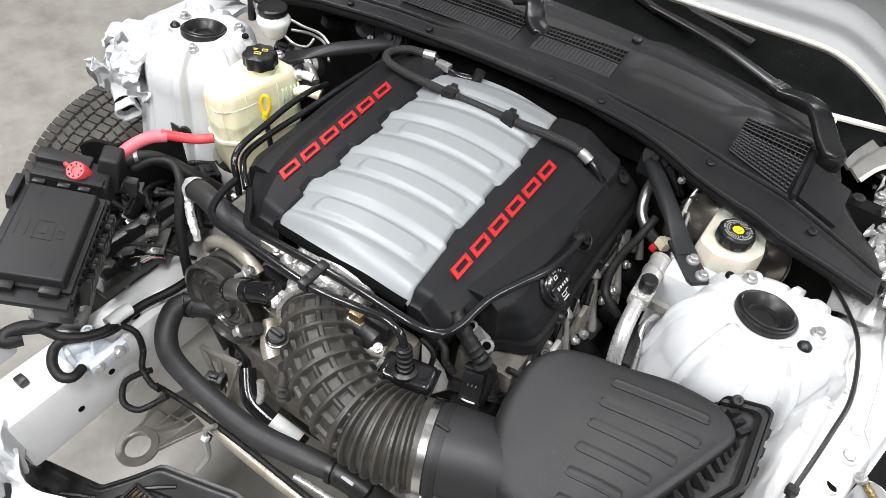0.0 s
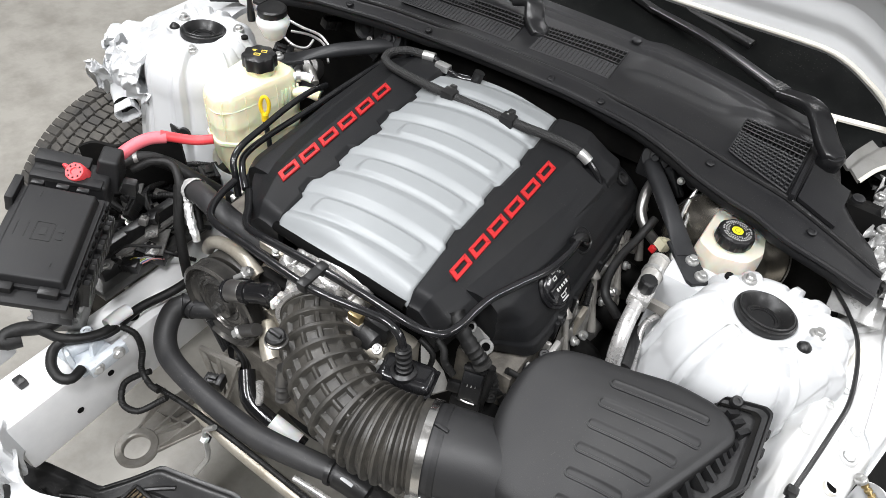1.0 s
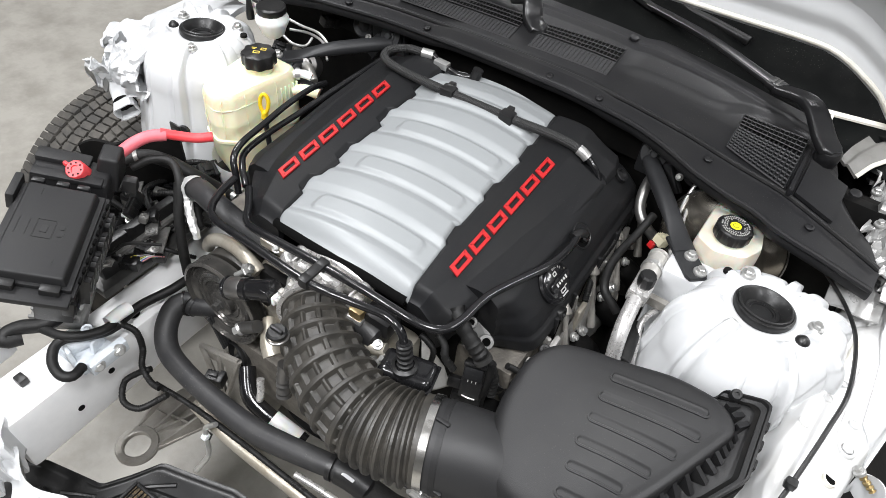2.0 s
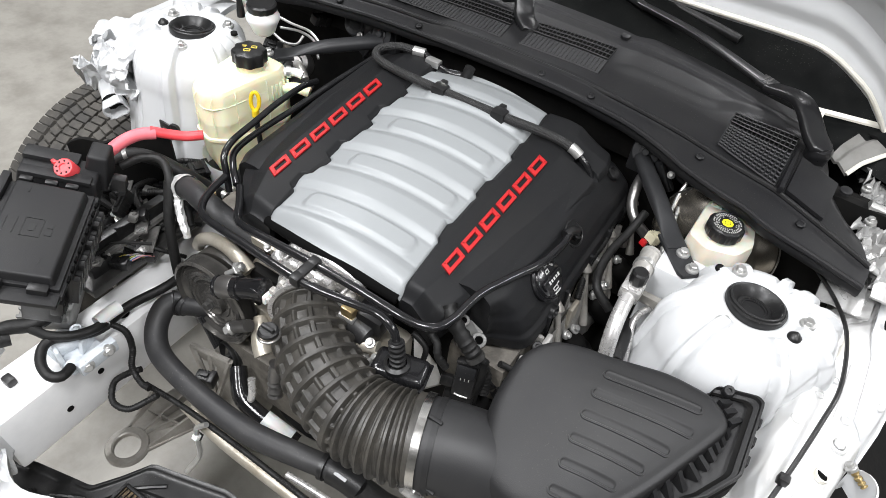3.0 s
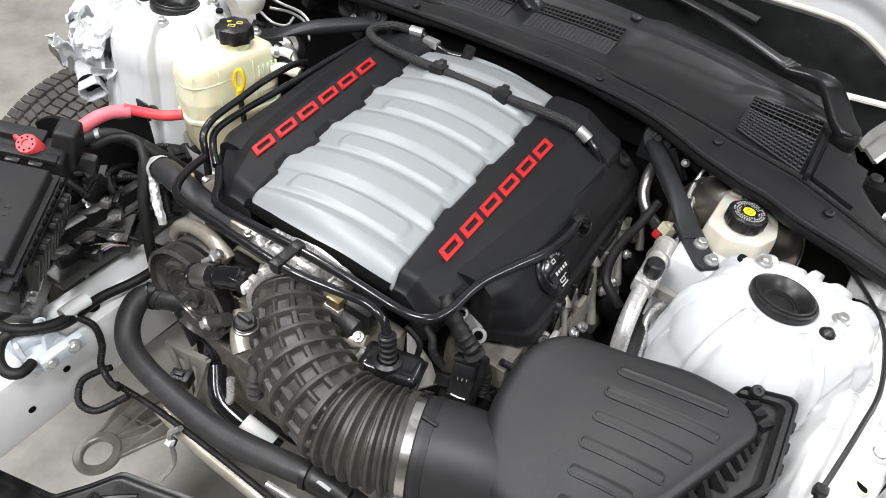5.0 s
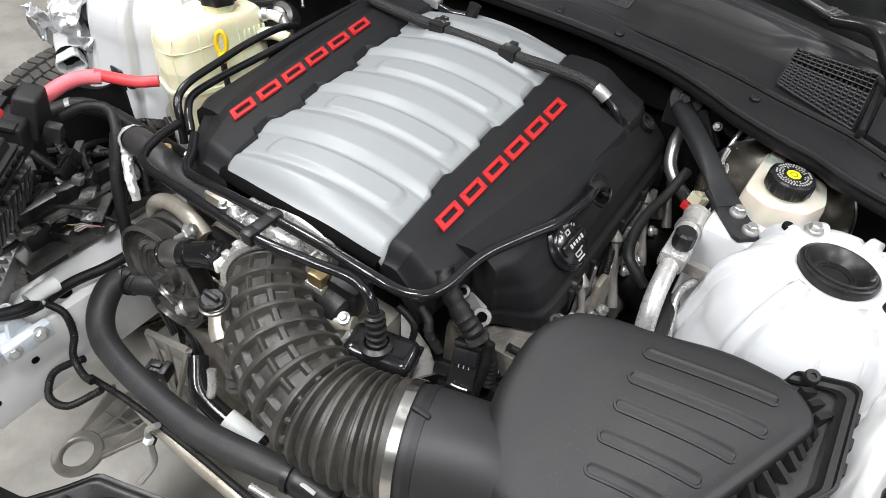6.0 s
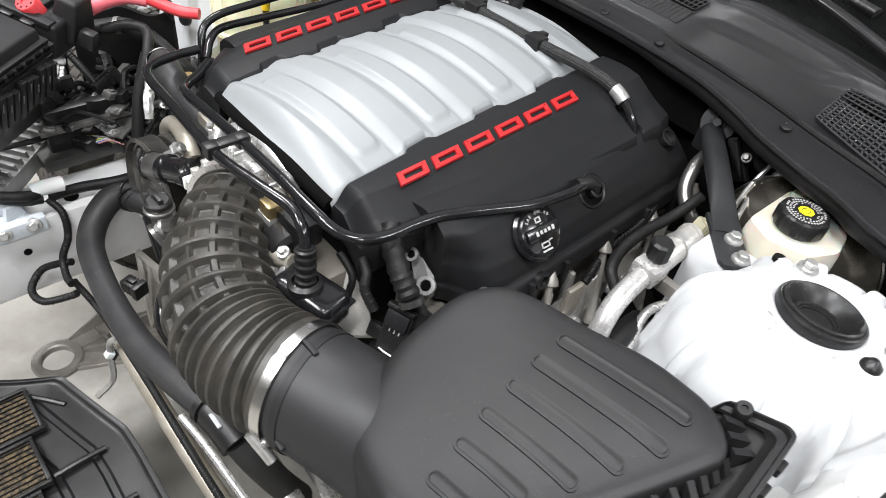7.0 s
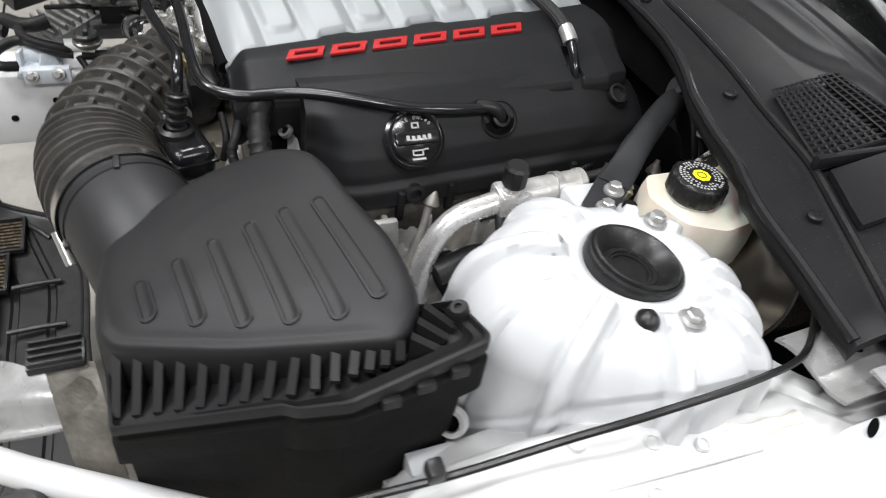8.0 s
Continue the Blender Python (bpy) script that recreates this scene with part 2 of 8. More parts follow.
def rbox(size, at=(0, 0, 0), bevel=0.003, m=None, bm=None, segs=2, taper=None):
    """A box with rounded edges, centred at at; taper: scale of its top in x and y."""
    bm = bm or bmesh.new()
    tmp = bmesh.new()
    bmesh.ops.create_cube(tmp, size=1)
    for v in tmp.verts:
        if taper and v.co.z > 0:
            v.co.x *= taper[0]
            v.co.y *= taper[1]
        v.co = Vector((v.co.x * size[0], v.co.y * size[1], v.co.z * size[2]))
    if bevel:
        bmesh.ops.bevel(tmp, geom=tmp.edges[:], offset=bevel, segments=segs, profile=0.6, affect="EDGES", clamp_overlap=True)
    mm = (m or Matrix.Identity(4)) @ Matrix.Translation(at)
    join(bm, tmp, mm)
    return bm


def join(bm, tmp, m=None):
    """Adds tmp to bm and frees it."""
    idx = {}
    for v in tmp.verts:
        idx[v] = bm.verts.new(m @ v.co if m else v.co)
    for f in tmp.faces:
        try:
            bm.faces.new([idx[v] for v in f.verts])
        except ValueError:
            pass
    tmp.free()
    return bm


def lathe(profile, segs=32, m=None, bm=None, wave=None):
    """Turns a profile of (radius, height) round z. wave(angle, i) scales the radius."""
    bm = bm or bmesh.new()
    m = m or Matrix.Identity(4)
    rings = []
    for i, (r, h) in enumerate(profile):
        if r < 1e-6:
            rings.append([bm.verts.new(m @ Vector((0, 0, h)))])
        else:
            ring = []
            for k in range(segs):
                a = 2 * math.pi * k / segs
                rr = r * (wave(a, i) if wave else 1)
                ring.append(bm.verts.new(m @ Vector((rr * math.cos(a), rr * math.sin(a), h))))
            rings.append(ring)
    for a, b in zip(rings, rings[1:]):
        for k in range(segs):
            k2 = (k + 1) % segs
            if len(a) == 1 and len(b) > 1:
                bm.faces.new((a[0], b[k], b[k2]))
            elif len(b) == 1 and len(a) > 1:
                bm.faces.new((a[k], b[0], a[k2]))
            elif len(a) > 1:
                bm.faces.new((a[k], b[k], b[k2], a[k2]))
    return bm


def curve_points(pts, step=0.006):
    """A smooth line through the points (Catmull-Rom)."""
    P = [Vector(p) for p in pts]
    if len(P) == 2:
        n = max(2, int((P[1] - P[0]).length / step))
        return [P[0].lerp(P[1], i / n) for i in range(n + 1)]
    out = []
    for i in range(len(P) - 1):
        p0 = P[i - 1] if i else P[0] * 2 - P[1]
        p1, p2 = P[i], P[i + 1]
        p3 = P[i + 2] if i + 2 < len(P) else P[-1] * 2 - P[-2]
        n = max(2, int((p2 - p1).length / step))
        for k in range(n):
            u = k / n
            out.append(0.5 * ((2 * p1) + (p2 - p0) * u + (2 * p0 - 5 * p1 + 4 * p2 - p3) * u * u + (3 * p1 - p0 - 3 * p2 + p3) * u ** 3))
    out.append(P[-1])
    return out


def frames_along(line):
    """Tangent and two normals at each place of the line, carried along without twist."""
    out = []
    t = (line[1] - line[0]).normalized()
    n = t.cross(Vector((0, 0, 1)))
    if n.length < 0.1:
        n = t.cross(Vector((0, 1, 0)))
    n.normalize()
    for i, p in enumerate(line):
        t2 = (line[min(i + 1, len(line) - 1)] - line[max(i - 1, 0)]).normalized()
        n = (n - t2 * n.dot(t2)).normalized()
        out.append((p, t2, n, t2.cross(n)))
    return out


def tube(pts, radius, segs=12, step=0.006, bm=None, shape=None, caps=True, smooth_line=True):
    """A tube along a smooth line. radius: a number or f(distance, total); shape(angle, distance): scales it."""
    bm = bm or bmesh.new()
    line = curve_points(pts, step) if smooth_line else [Vector(p) for p in pts]
    total = sum((b - a).length for a, b in zip(line, line[1:]))
    rings, d, last = [], 0.0, line[0]
    for p, t, n, b in frames_along(line):
        d += (p - last).length
        last = p
        r = radius(d, total) if callable(radius) else radius
        ring = []
        for k in range(segs):
            a = 2 * math.pi * k / segs
            rr = r * (shape(a, d) if shape else 1)
            ring.append(bm.verts.new(p + n * (rr * math.cos(a)) + b * (rr * math.sin(a))))
        rings.append(ring)
    for a, b in zip(rings, rings[1:]):
        for k in range(segs):
            k2 = (k + 1) % segs
            bm.faces.new((a[k], a[k2], b[k2], b[k]))
    if caps:
        bm.faces.new(rings[0][::-1])
        bm.faces.new(rings[-1])
    return bm


def surface(nu, nv, f, drop=None, bm=None):
    """A sheet f(u, v); drop: a vector by which its rim is turned down, with a floor below."""
    bm = bm or bmesh.new()
    g = [[bm.verts.new(f(i / nu, j / nv)) for j in range(nv + 1)] for i in range(nu + 1)]
    for i in range(nu):
        for j in range(nv):
            bm.faces.new((g[i][j], g[i + 1][j], g[i + 1][j + 1], g[i][j + 1]))
    if drop is not None:
        rim = [g[i][0] for i in range(nu + 1)] + [g[nu][j] for j in range(1, nv + 1)] + [g[i][nv] for i in range(nu - 1, -1, -1)] + [g[0][j] for j in range(nv - 1, 0, -1)]
        low = [bm.verts.new(v.co + Vector(drop)) for v in rim]
        for k in range(len(rim)):
            k2 = (k + 1) % len(rim)
            bm.faces.new((rim[k], rim[k2], low[k2], low[k]))
        bm.faces.new(low[::-1])
    return bm


def plate(outline, thick, m=None, bm=None, bevel=0.0, holes=0):
    """A flat plate: an outline in x, y, from z 0 up to thick."""
    bm = bm or bmesh.new()
    tmp = bmesh.new()
    lo = [tmp.verts.new((x, y, 0)) for x, y in outline]
    f = tmp.faces.new(lo)
    up = bmesh.ops.extrude_face_region(tmp, geom=[f])
    vs = [v for v in up["geom"] if isinstance(v, bmesh.types.BMVert)]
    bmesh.ops.translate(tmp, verts=vs, vec=(0, 0, thick))
    if bevel:
        top = [e for e in tmp.edges if all(v.co.z > thick * 0.5 for v in e.verts)]
        bmesh.ops.bevel(tmp, geom=top, offset=bevel, segments=2, profile=0.6, affect="EDGES", clamp_overlap=True)
    return join(bm, tmp, m)


def lerp_table(x, table):
    """Linear between rows of (x, value)."""
    if x <= table[0][0]:
        return table[0][1]
    for (a, va), (b, vb) in zip(table, table[1:]):
        if x <= b:
            return va + (vb - va) * (x - a) / (b - a)
    return table[-1][1]


def smoothstep(a, b, x):
    u = min(1, max(0, (x - a) / (b - a)))
    return u * u * (3 - 2 * u)


def round_outline(pts, r=0.01, n=4):
    """A closed outline with its corners rounded."""
    out = []
    P = [Vector((p[0], p[1])) for p in pts]
    for i, p in enumerate(P):
        a, b = P[i - 1] - p, P[(i + 1) % len(P)] - p
        ra = min(r, a.length * 0.45)
        rb = min(r, b.length * 0.45)
        p0, p2 = p + a.normalized() * ra, p + b.normalized() * rb
        for k in range(n + 1):
            u = k / n
            q = p0 * (1 - u) ** 2 + p * 2 * u * (1 - u) + p2 * u * u
            out.append((q.x, q.y))
    return out


def letters(text, size):
    """The text as a flat mesh, centred on the origin in the xy plane."""
    curve = bpy.data.curves.new("letter_shape", "FONT")
    curve.body, curve.size, curve.extrude = text, size, 0.0003
    curve.align_x, curve.align_y = "CENTER", "CENTER"
    ob = bpy.data.objects.new("letter_shape", curve)
    mesh = ob.to_mesh()
    bm = bmesh.new()
    bm.from_mesh(mesh)
    ob.to_mesh_clear()
    bpy.data.objects.remove(ob)
    bpy.data.curves.remove(curve)
    return bm


def bolt(parent, at, direction=(0, 0, 1), size=0.008, material=None, name="bolt"):
    """A flanged hexagon bolt."""
    m = aim(at, direction, random.uniform(0, 60))
    bm = lathe([(0, -0.004), (size * 1.25, -0.004), (size * 1.3, 0.0), (size * 1.2, size * 0.22), (size * 0.75, size * 0.3)], 18, m)
    bm = lathe([(size * 0.82, size * 0.2), (size * 0.82, size * 0.95), (size * 0.66, size * 1.1), (0, size * 1.1)], 6, m, bm)
    return part(name, bm, material or M_STEEL, parent, smooth=True, angle=25)


def connector(label, at, yaw, size, colour, pitch=0.0, roll=0.0, ribs=3, category="connector", name="wire_connector", group=""):
    """An electrical plug: a body, a collar, a locking tab and ribs."""
    t = thing(name, label, category, at, group)
    m = Euler((radians(roll), radians(pitch), radians(yaw))).to_matrix().to_4x4()
    x, y, z = size
    bm = rbox((x, y, z), (0, 0, 0), min(size) * 0.12, m)
    for i in range(ribs):
        rbox((x * 0.06, y * 1.06, z * 1.06), (-x * 0.3 + i * x * 0.2, 0, 0), min(size) * 0.03, m, bm, 1)
    part("plug_body", bm, colour, t, local=True)
    part("collar", rbox((x * 0.35, y * 1.2, z * 1.2), (x * 0.45, 0, 0), min(size) * 0.1, m), M_BLACK, t, local=True)
    part("locking_tab", rbox((x * 0.5, y * 0.4, z * 0.25), (0.0, 0, z * 0.58), min(size) * 0.05, m), colour, t, local=True)
    return t


def cable(name, label, pts, r, material, category="cable", segs=8, ribbed=False, step=0.006, parent=None, group=""):
    """A cable, hose or corrugated conduit as one thing."""
    if ribbed:
        pitch = max(0.004, r * 0.7)
        bm = tube(pts, lambda d, T: r * (1.0 if (d / pitch) % 1 < 0.5 else 0.86), segs, pitch / 2, caps=True)
    else:
        bm = tube(pts, r, segs, step)
    ob = part(name, bm, material, parent)
    if parent is None:
        tagged(ob, label, category, group)
    return ob


# ---- the workshop ----
def slab(name, size, at, material, label, category):
    return tagged(part(name, rbox(size, at, 0.0), material, smooth=False), label, category, kind="structure")


slab("floor", (16, 18, 0.2), (0, 1, FLOOR - 0.1), M_FLOOR, "stained grey concrete workshop floor", "floor")
slab("ceiling", (16, 18, 0.2), (0, 1, CEILING + 0.5), M_CEIL, "pale sheeted workshop ceiling", "ceiling")
slab("wall_north", (16, 0.2, 4.8), (0, 10.1, 2.2), M_WALL, "painted block workshop wall", "wall")
slab("wall_south", (16, 0.2, 4.8), (0, -8.1, 2.2), M_WALL, "painted block workshop wall", "wall")
slab("wall_east", (0.2, 18, 4.8), (8.1, 1, 2.2), M_WALL, "painted block workshop wall", "wall")
slab("wall_west", (0.2, 18, 4.8), (-8.1, 1, 2.2), M_WALL, "painted block workshop wall", "wall")


def ceiling_lamp(x, y):
    t = thing("ceiling_lamp", "long white strip lamp hanging under the workshop ceiling", "lamp", (x, y, CEILING), "ceiling lamps")
    part("housing", rbox((0.34, 1.5, 0.07), (x, y, CEILING + 0.06), 0.01), M_WHITE, t)
    part("diffuser", rbox((0.28, 1.4, 0.02), (x, y, CEILING + 0.012), 0.004), M_LAMP, t)
    for dy in (-0.5, 0.5):
        part("hanger", tube([(x, y + dy, CEILING + 0.09), (x, y + dy, CEILING + 0.42)], 0.006, 6), M_STEEL, t)
    d = bpy.data.lights.new("strip_light", "AREA")
    d.shape, d.size, d.size_y, d.energy, d.color = "RECTANGLE", 0.28, 1.4, LAMP_POWER, (0.975, 0.98, 1.0)
    lamp = new("strip_light", d)
    lamp.location = (x, y, CEILING - 0.004)


for lx, ly in LAMPS:
    ceiling_lamp(lx, ly)

# expansion joints of the floor
for a, b in (((-1.25, -8), (-1.25, 10)), ((2.4, -8), (2.4, 10)), ((-8, -0.62), (8, -0.62)), ((-8, 3.4), (8, 3.4))):
    dx, dy = b[0] - a[0], b[1] - a[1]
    tagged(part("floor_joint", rbox((max(0.006, abs(dx)), max(0.006, abs(dy)), 0.004), ((a[0] + b[0]) / 2, (a[1] + b[1]) / 2, FLOOR + 0.002), 0.0), M_DARK, smooth=False),
           "dark saw-cut joint in the concrete floor", "floor joint", kind="structure")

# ---- the engine cover ----
COVER_RISE = 0.088


def cover_z(y):
    return 0.80 + COVER_RISE * y


def silver_z(x, y):
    """The height of the silver centre panel: crowned, with soft runners and pads between them."""
    z = cover_z(y) - 0.012 + (0.026 - 0.007 * smoothstep(0.28, 0.40, y)) * (1 - (x / 0.135) ** 2)
    z -= 0.010 * smoothstep(0.345, 0.41, y)
    w = (y - 0.10 * x - 0.053) / 0.107
    f = w - math.floor(w + 0.5)
    ridge = smoothstep(0.29, 0.13, abs(f))
    groove = math.exp(-((abs(f) - 0.285) / 0.030) ** 2)
    z += 0.0046 * ridge - 0.0009 * groove
    g = abs(w - math.floor(w) - 0.5)
    if -1 < w < 3:
        dx, dy = max(0, abs(x - 0.012) - 0.080), max(0, g - 0.05) * 0.107
        z += 0.0040 * smoothstep(0.0150, 0.0070, math.hypot(dx, dy))
    z -= 0.02 * smoothstep(-0.03, -0.07, y) ** 2
    return z


def engine_cover():
    t = thing("engine_cover", "silver and black plastic engine cover with red badges", "engine cover", (0, 0.19, 0.7))

    inner_right = [(-0.06, 0.131), (0.045, 0.123), (0.052, 0.116), (0.083, 0.112), (0.09, 0.119), (0.155, 0.119), (0.162, 0.113), (0.195, 0.112), (0.203, 0.120),
                   (0.262, 0.122), (0.268, 0.115), (0.305, 0.112), (0.313, 0.118), (0.44, 0.112)]
    inner_left = [(-0.065, 0.110), (0.0, 0.114), (0.006, 0.124), (0.034, 0.127), (0.042, 0.116), (0.087, 0.111), (0.093, 0.122), (0.127, 0.125), (0.135, 0.115),
                  (0.198, 0.111), (0.204, 0.124), (0.237, 0.127), (0.245, 0.117), (0.303, 0.114), (0.309, 0.126), (0.343, 0.129), (0.352, 0.12), (0.44, 0.118)]
    outer_right = [(-0.06, 0.186), (-0.045, 0.199), (-0.02, 0.208), (0.03, 0.217), (0.10, 0.236), (0.17, 0.246), (0.30, 0.256), (0.37, 0.258), (0.40, 0.25), (0.418, 0.23)]
    outer_left = [(-0.065, 0.180), (-0.04, 0.195), (0.0, 0.228), (0.035, 0.247), (0.09, 0.254), (0.2, 0.257), (0.36, 0.25), (0.40, 0.24), (0.418, 0.22)]

    def silver(u, v):
        y = -0.060 + 0.470 * v
        k = 1 - (2 * u - 1) ** 2
        y -= 0.008 * k * (1 - v)
        y += 0.002 * k * smoothstep(0.85, 1, v)
        wide = (lerp_table(y, inner_right) if u > 0.5 else lerp_table(y, inner_left)) + 0.003
        x = (2 * u - 1) * wide
        e = abs(2 * u - 1)
        z = silver_z(x, y) - 0.005 * smoothstep(0.95, 1.0, e)
        return (x, y, z)
    part("centre_panel", surface(90, 300, silver, (0, 0.004, -0.010)), M_SILVER, t, "satin silver ribbed centre panel", angle=60)

    def side(sign, inner, outer, y0):
        def f(u, v):
            y = y0 + (0.418 - y0) * v
            a, b = lerp_table(y, inner), lerp_table(y, outer)
            x = a + (b - a) * u
            # the fold runs straight, whatever the notches of the inner edge
            k = max(0.0, (x - 0.118) / (b - 0.118))
            z = cover_z(y) + 0.004 * math.sin(math.pi * min(1, k * 1.3)) - 0.004
            z -= 0.024 * max(0.0, (k - 0.50) / 0.50) + 0.008 * smoothstep(0.96, 1.0, u)
            z -= 0.006 * (1 - smoothstep(0.0, 0.06, u))
            if sign > 0:
                z -= 0.026 * smoothstep(0.0072, 0.0056, abs(y - 0.3305 + 0.05 * (x - 0.21))) * smoothstep(0.207, 0.211, x)
            z -= 0.006 * smoothstep(0.366, 0.418, y) * smoothstep(0.15, 0.22, x)
            z -= 0.02 * smoothstep(0.05, 0.0, v) ** 1.5 + 0.015 * smoothstep(0.96, 1.0, v)
            return (sign * x, y, z)
        return surface(72, 330, f, (0, 0, -0.034))
    part("side_panel", side(1, inner_right, outer_right, -0.06), M_COVER, t, "grained black side panel", angle=50)
    part("side_panel", side(-1, inner_left, outer_left, -0.065), M_COVER, t, "grained black side panel", angle=50)

    # A black tube paints the shadow gap below the silver front edge.
    part("front_gap_shade", tube([(-0.118, -0.058, 0.772), (-0.06, -0.0665, 0.781), (0.0, -0.0685, 0.7845), (0.06, -0.0665, 0.782), (0.128, -0.060, 0.770)], 0.0085, 10), M_GAP_SHADE, t, "black strip painting the shadow gap under the front edge")
    # badges: six raised red frames on each side
    for sign in (1, -1):
        for i in range(6):
            y0 = 0.003 + i * 0.0485
            wid, high, lean = 0.040, 0.019, 0.008

            def corner(a, b, up):
                # a along the row, b from the outer edge towards the middle of the engine
                along = y0 + a * wid + (b - 0.5) * lean * sign
                x = sign * (0.178 - b * high + 0.004 * (along / 0.29) - 0.004)
                return (x, along, cover_z(along) + 0.0005 + up)
            bm = bmesh.new()
            ring = [[(0, 0), (1, 0), (1, 1), (0, 1)], [(0.2, 0.3), (0.82, 0.3), (0.82, 0.72), (0.2, 0.72)]]
            vs = [[[bm.verts.new(corner(a, b, h)) for a, b in r] for r in ring] for h in (0.0, 0.0032)]
            for k in range(4):
                k2 = (k + 1) % 4
                bm.faces.new((vs[1][0][k], vs[1][0][k2], vs[1][1][k2], vs[1][1][k]))
                bm.faces.new((vs[0][0][k], vs[0][0][k2], vs[1][0][k2], vs[1][0][k]))
                bm.faces.new((vs[0][1][k], vs[0][1][k2], vs[1][1][k2], vs[1][1][k]))
            bmesh.ops.bevel(bm, geom=[e for e in bm.edges if all(abs(v.co.z - cover_z(v.co.y)) > 0.0025 for v in e.verts)], offset=0.0006, segments=1, affect="EDGES")
            part("badge_block", bm, M_RED, t, "raised red enamel badge block", smooth=False)
    return t


engine_cover()


# ---- valve covers under the engine cover, with oil cap and breather port ----
def valve_cover(sign):
    t = thing("valve_cover", "black moulded valve cover on the side of the engine", "valve cover", (sign * 0.28, 0.2, 0.6), "valve covers")

    def f(u, v):
        y = 0.006 + 0.419 * v
        # the front end turns in
        pull = 0.05 * (1 - smoothstep(0.0, 0.10, v)) ** 2
        prof = [(0.0, 0.205, 0.022), (0.10, 0.232, 0.020), (0.22, 0.252, 0.008), (0.38, 0.270, -0.012), (0.55, 0.284, -0.032), (0.72, 0.292, -0.050), (0.88, 0.297, -0.070), (1.0, 0.299, -0.086)]
        x = lerp_table(u, [(a, b) for a, b, c in prof]) - pull * u
        dz = lerp_table(u, [(a, c) for a, b, c in prof]) - 0.030 * smoothstep(0.33, 0.42, y) * max(0.0, 1 - u * 1.6)
        bay = 0.012 * math.exp(-((y - 0.012) / 0.03) ** 2) * smoothstep(0.2, 0.5, u)
        step = 0.006 * smoothstep(0.80, 0.84, u)
        return (sign * (x - bay + step), y, 0.768 + 0.06 * y + dz - 0.01 * smoothstep(0.97, 1, v))
    part("shell", surface(40, 60, f, (-sign * 0.05, 0, -0.01)), M_COVER, t, angle=45)
    for y in (0.10, 0.16, 0.25, 0.32, 0.39):
        part("lower_rib", rbox((0.012, 0.008, 0.04), (sign * 0.303, y, 0.680 + 0.06 * y), 0.003), M_COVER, t)
    part("bolt_boss", lathe([(0.0125, -0.006), (0.0125, 0.001), (0.0095, 0.0015), (0.0080, -0.004), (0, -0.004)], 24, aim((sign * 0.2655, 0.383, 0.7865), (sign * 0.55, 0, 0.83))), M_BLACK, t, "sunken round bolt boss")
    for y in (0.115,):
        part("bolt_boss", lathe([(0, 0), (0.011, 0), (0.011, 0.008), (0.007, 0.009), (0.006, 0.003), (0, 0.003)], 18, aim((sign * 0.301, y, 0.695 + 0.06 * y), (sign, 0, 0.2))), M_BLACK, t)
    return t


valve_cover(1)
valve_cover(-1)

CAP_DIR = Vector((0.72, -0.05, 0.69)).normalized()


def oil_cap():
    c = Vector((0.2795, 0.117, 0.7585))
    t = thing("oil_filler_cap", "round black oil filler cap with pale printing", "oil cap", c)
    m = aim(c, CAP_DIR) @ Matrix.Scale(0.84, 4)
    part("cap_disc", lathe([(0.040, -0.012), (0.041, 0.0), (0.037, 0.003), (0.035, 0.0025), (0.034, 0.006), (0.031, 0.0085), (0, 0.0085)], 40, m), M_GLOSS, t)
    # grip bar across the cap and the print on it
    side = CAP_DIR.cross(Vector((0, 1, 0))).normalized()
    along = side.cross(CAP_DIR).normalized()
    if along.y < 0:
        along = -along
    down = CAP_DIR.cross(along).normalized()
    if down.z > 0:
        down = -down
    mm = Matrix(((along.x, down.x, CAP_DIR.x, c.x), (along.y, down.y, CAP_DIR.y, c.y), (along.z, down.z, CAP_DIR.z, c.z), (0, 0, 0, 1))) @ Matrix.Scale(0.84, 4)
    part("grip", rbox((0.058, 0.017, 0.008), (0, 0, 0.011), 0.003, mm), M_GLOSS, t)
    bm = bmesh.new()
    for i, w in enumerate((0.0042, 0.0042, 0.0042, 0.0042, 0.0042)):
        rbox((w, 0.0065 if i in (0, 4) else 0.005, 0.0006), (-0.013 + i * 0.0072, 0, 0.0153), 0, mm, bm)
    part("print", bm, M_INK, t, "pale printed mark", smooth=False)
    for i, sign in enumerate("SAE 0W-40"):
        a = -0.82 + i * 0.205
        if sign == " ":
            continue
        bm = letters(sign, 0.0066)
        bm.transform(mm @ Matrix.Translation((0.0262 * math.sin(a), -0.0262 * math.cos(a), 0.0088)) @ Matrix.Rotation(a, 4, "Z") @ Matrix.Rotation(math.pi, 4, "X"))
        part("grade_letter", bm, M_INK, t, "pale printed letter", smooth=False)
    bm = bmesh.new()
    for sx, sy in ((-0.004, -0.0165), (0.004, -0.0165), (0, -0.0195), (0, -0.0135)):
        rbox((0.0022 if sx else 0.009, 0.0075 if sx else 0.0018, 0.0006), (sx, sy, 0.009), 0, mm, bm)
    part("book_symbol", bm, M_INK, t, "pale printed symbol", smooth=False)
    bm = bmesh.new()
    for sx, sy, w, h in ((0, 0.016, 0.016, 0.002), (-0.007, 0.019, 0.002, 0.006), (0.006, 0.019, 0.002, 0.006), (0.0, 0.022, 0.012, 0.002), (0.011, 0.015, 0.006, 0.002), (0, 0.027, 0.018, 0.0025)):
        rbox((w, h, 0.0006), (sx, sy, 0.009), 0, mm, bm)
    part("oil_can_symbol", bm, M_INK, t, "pale printed symbol", smooth=False)


oil_cap()


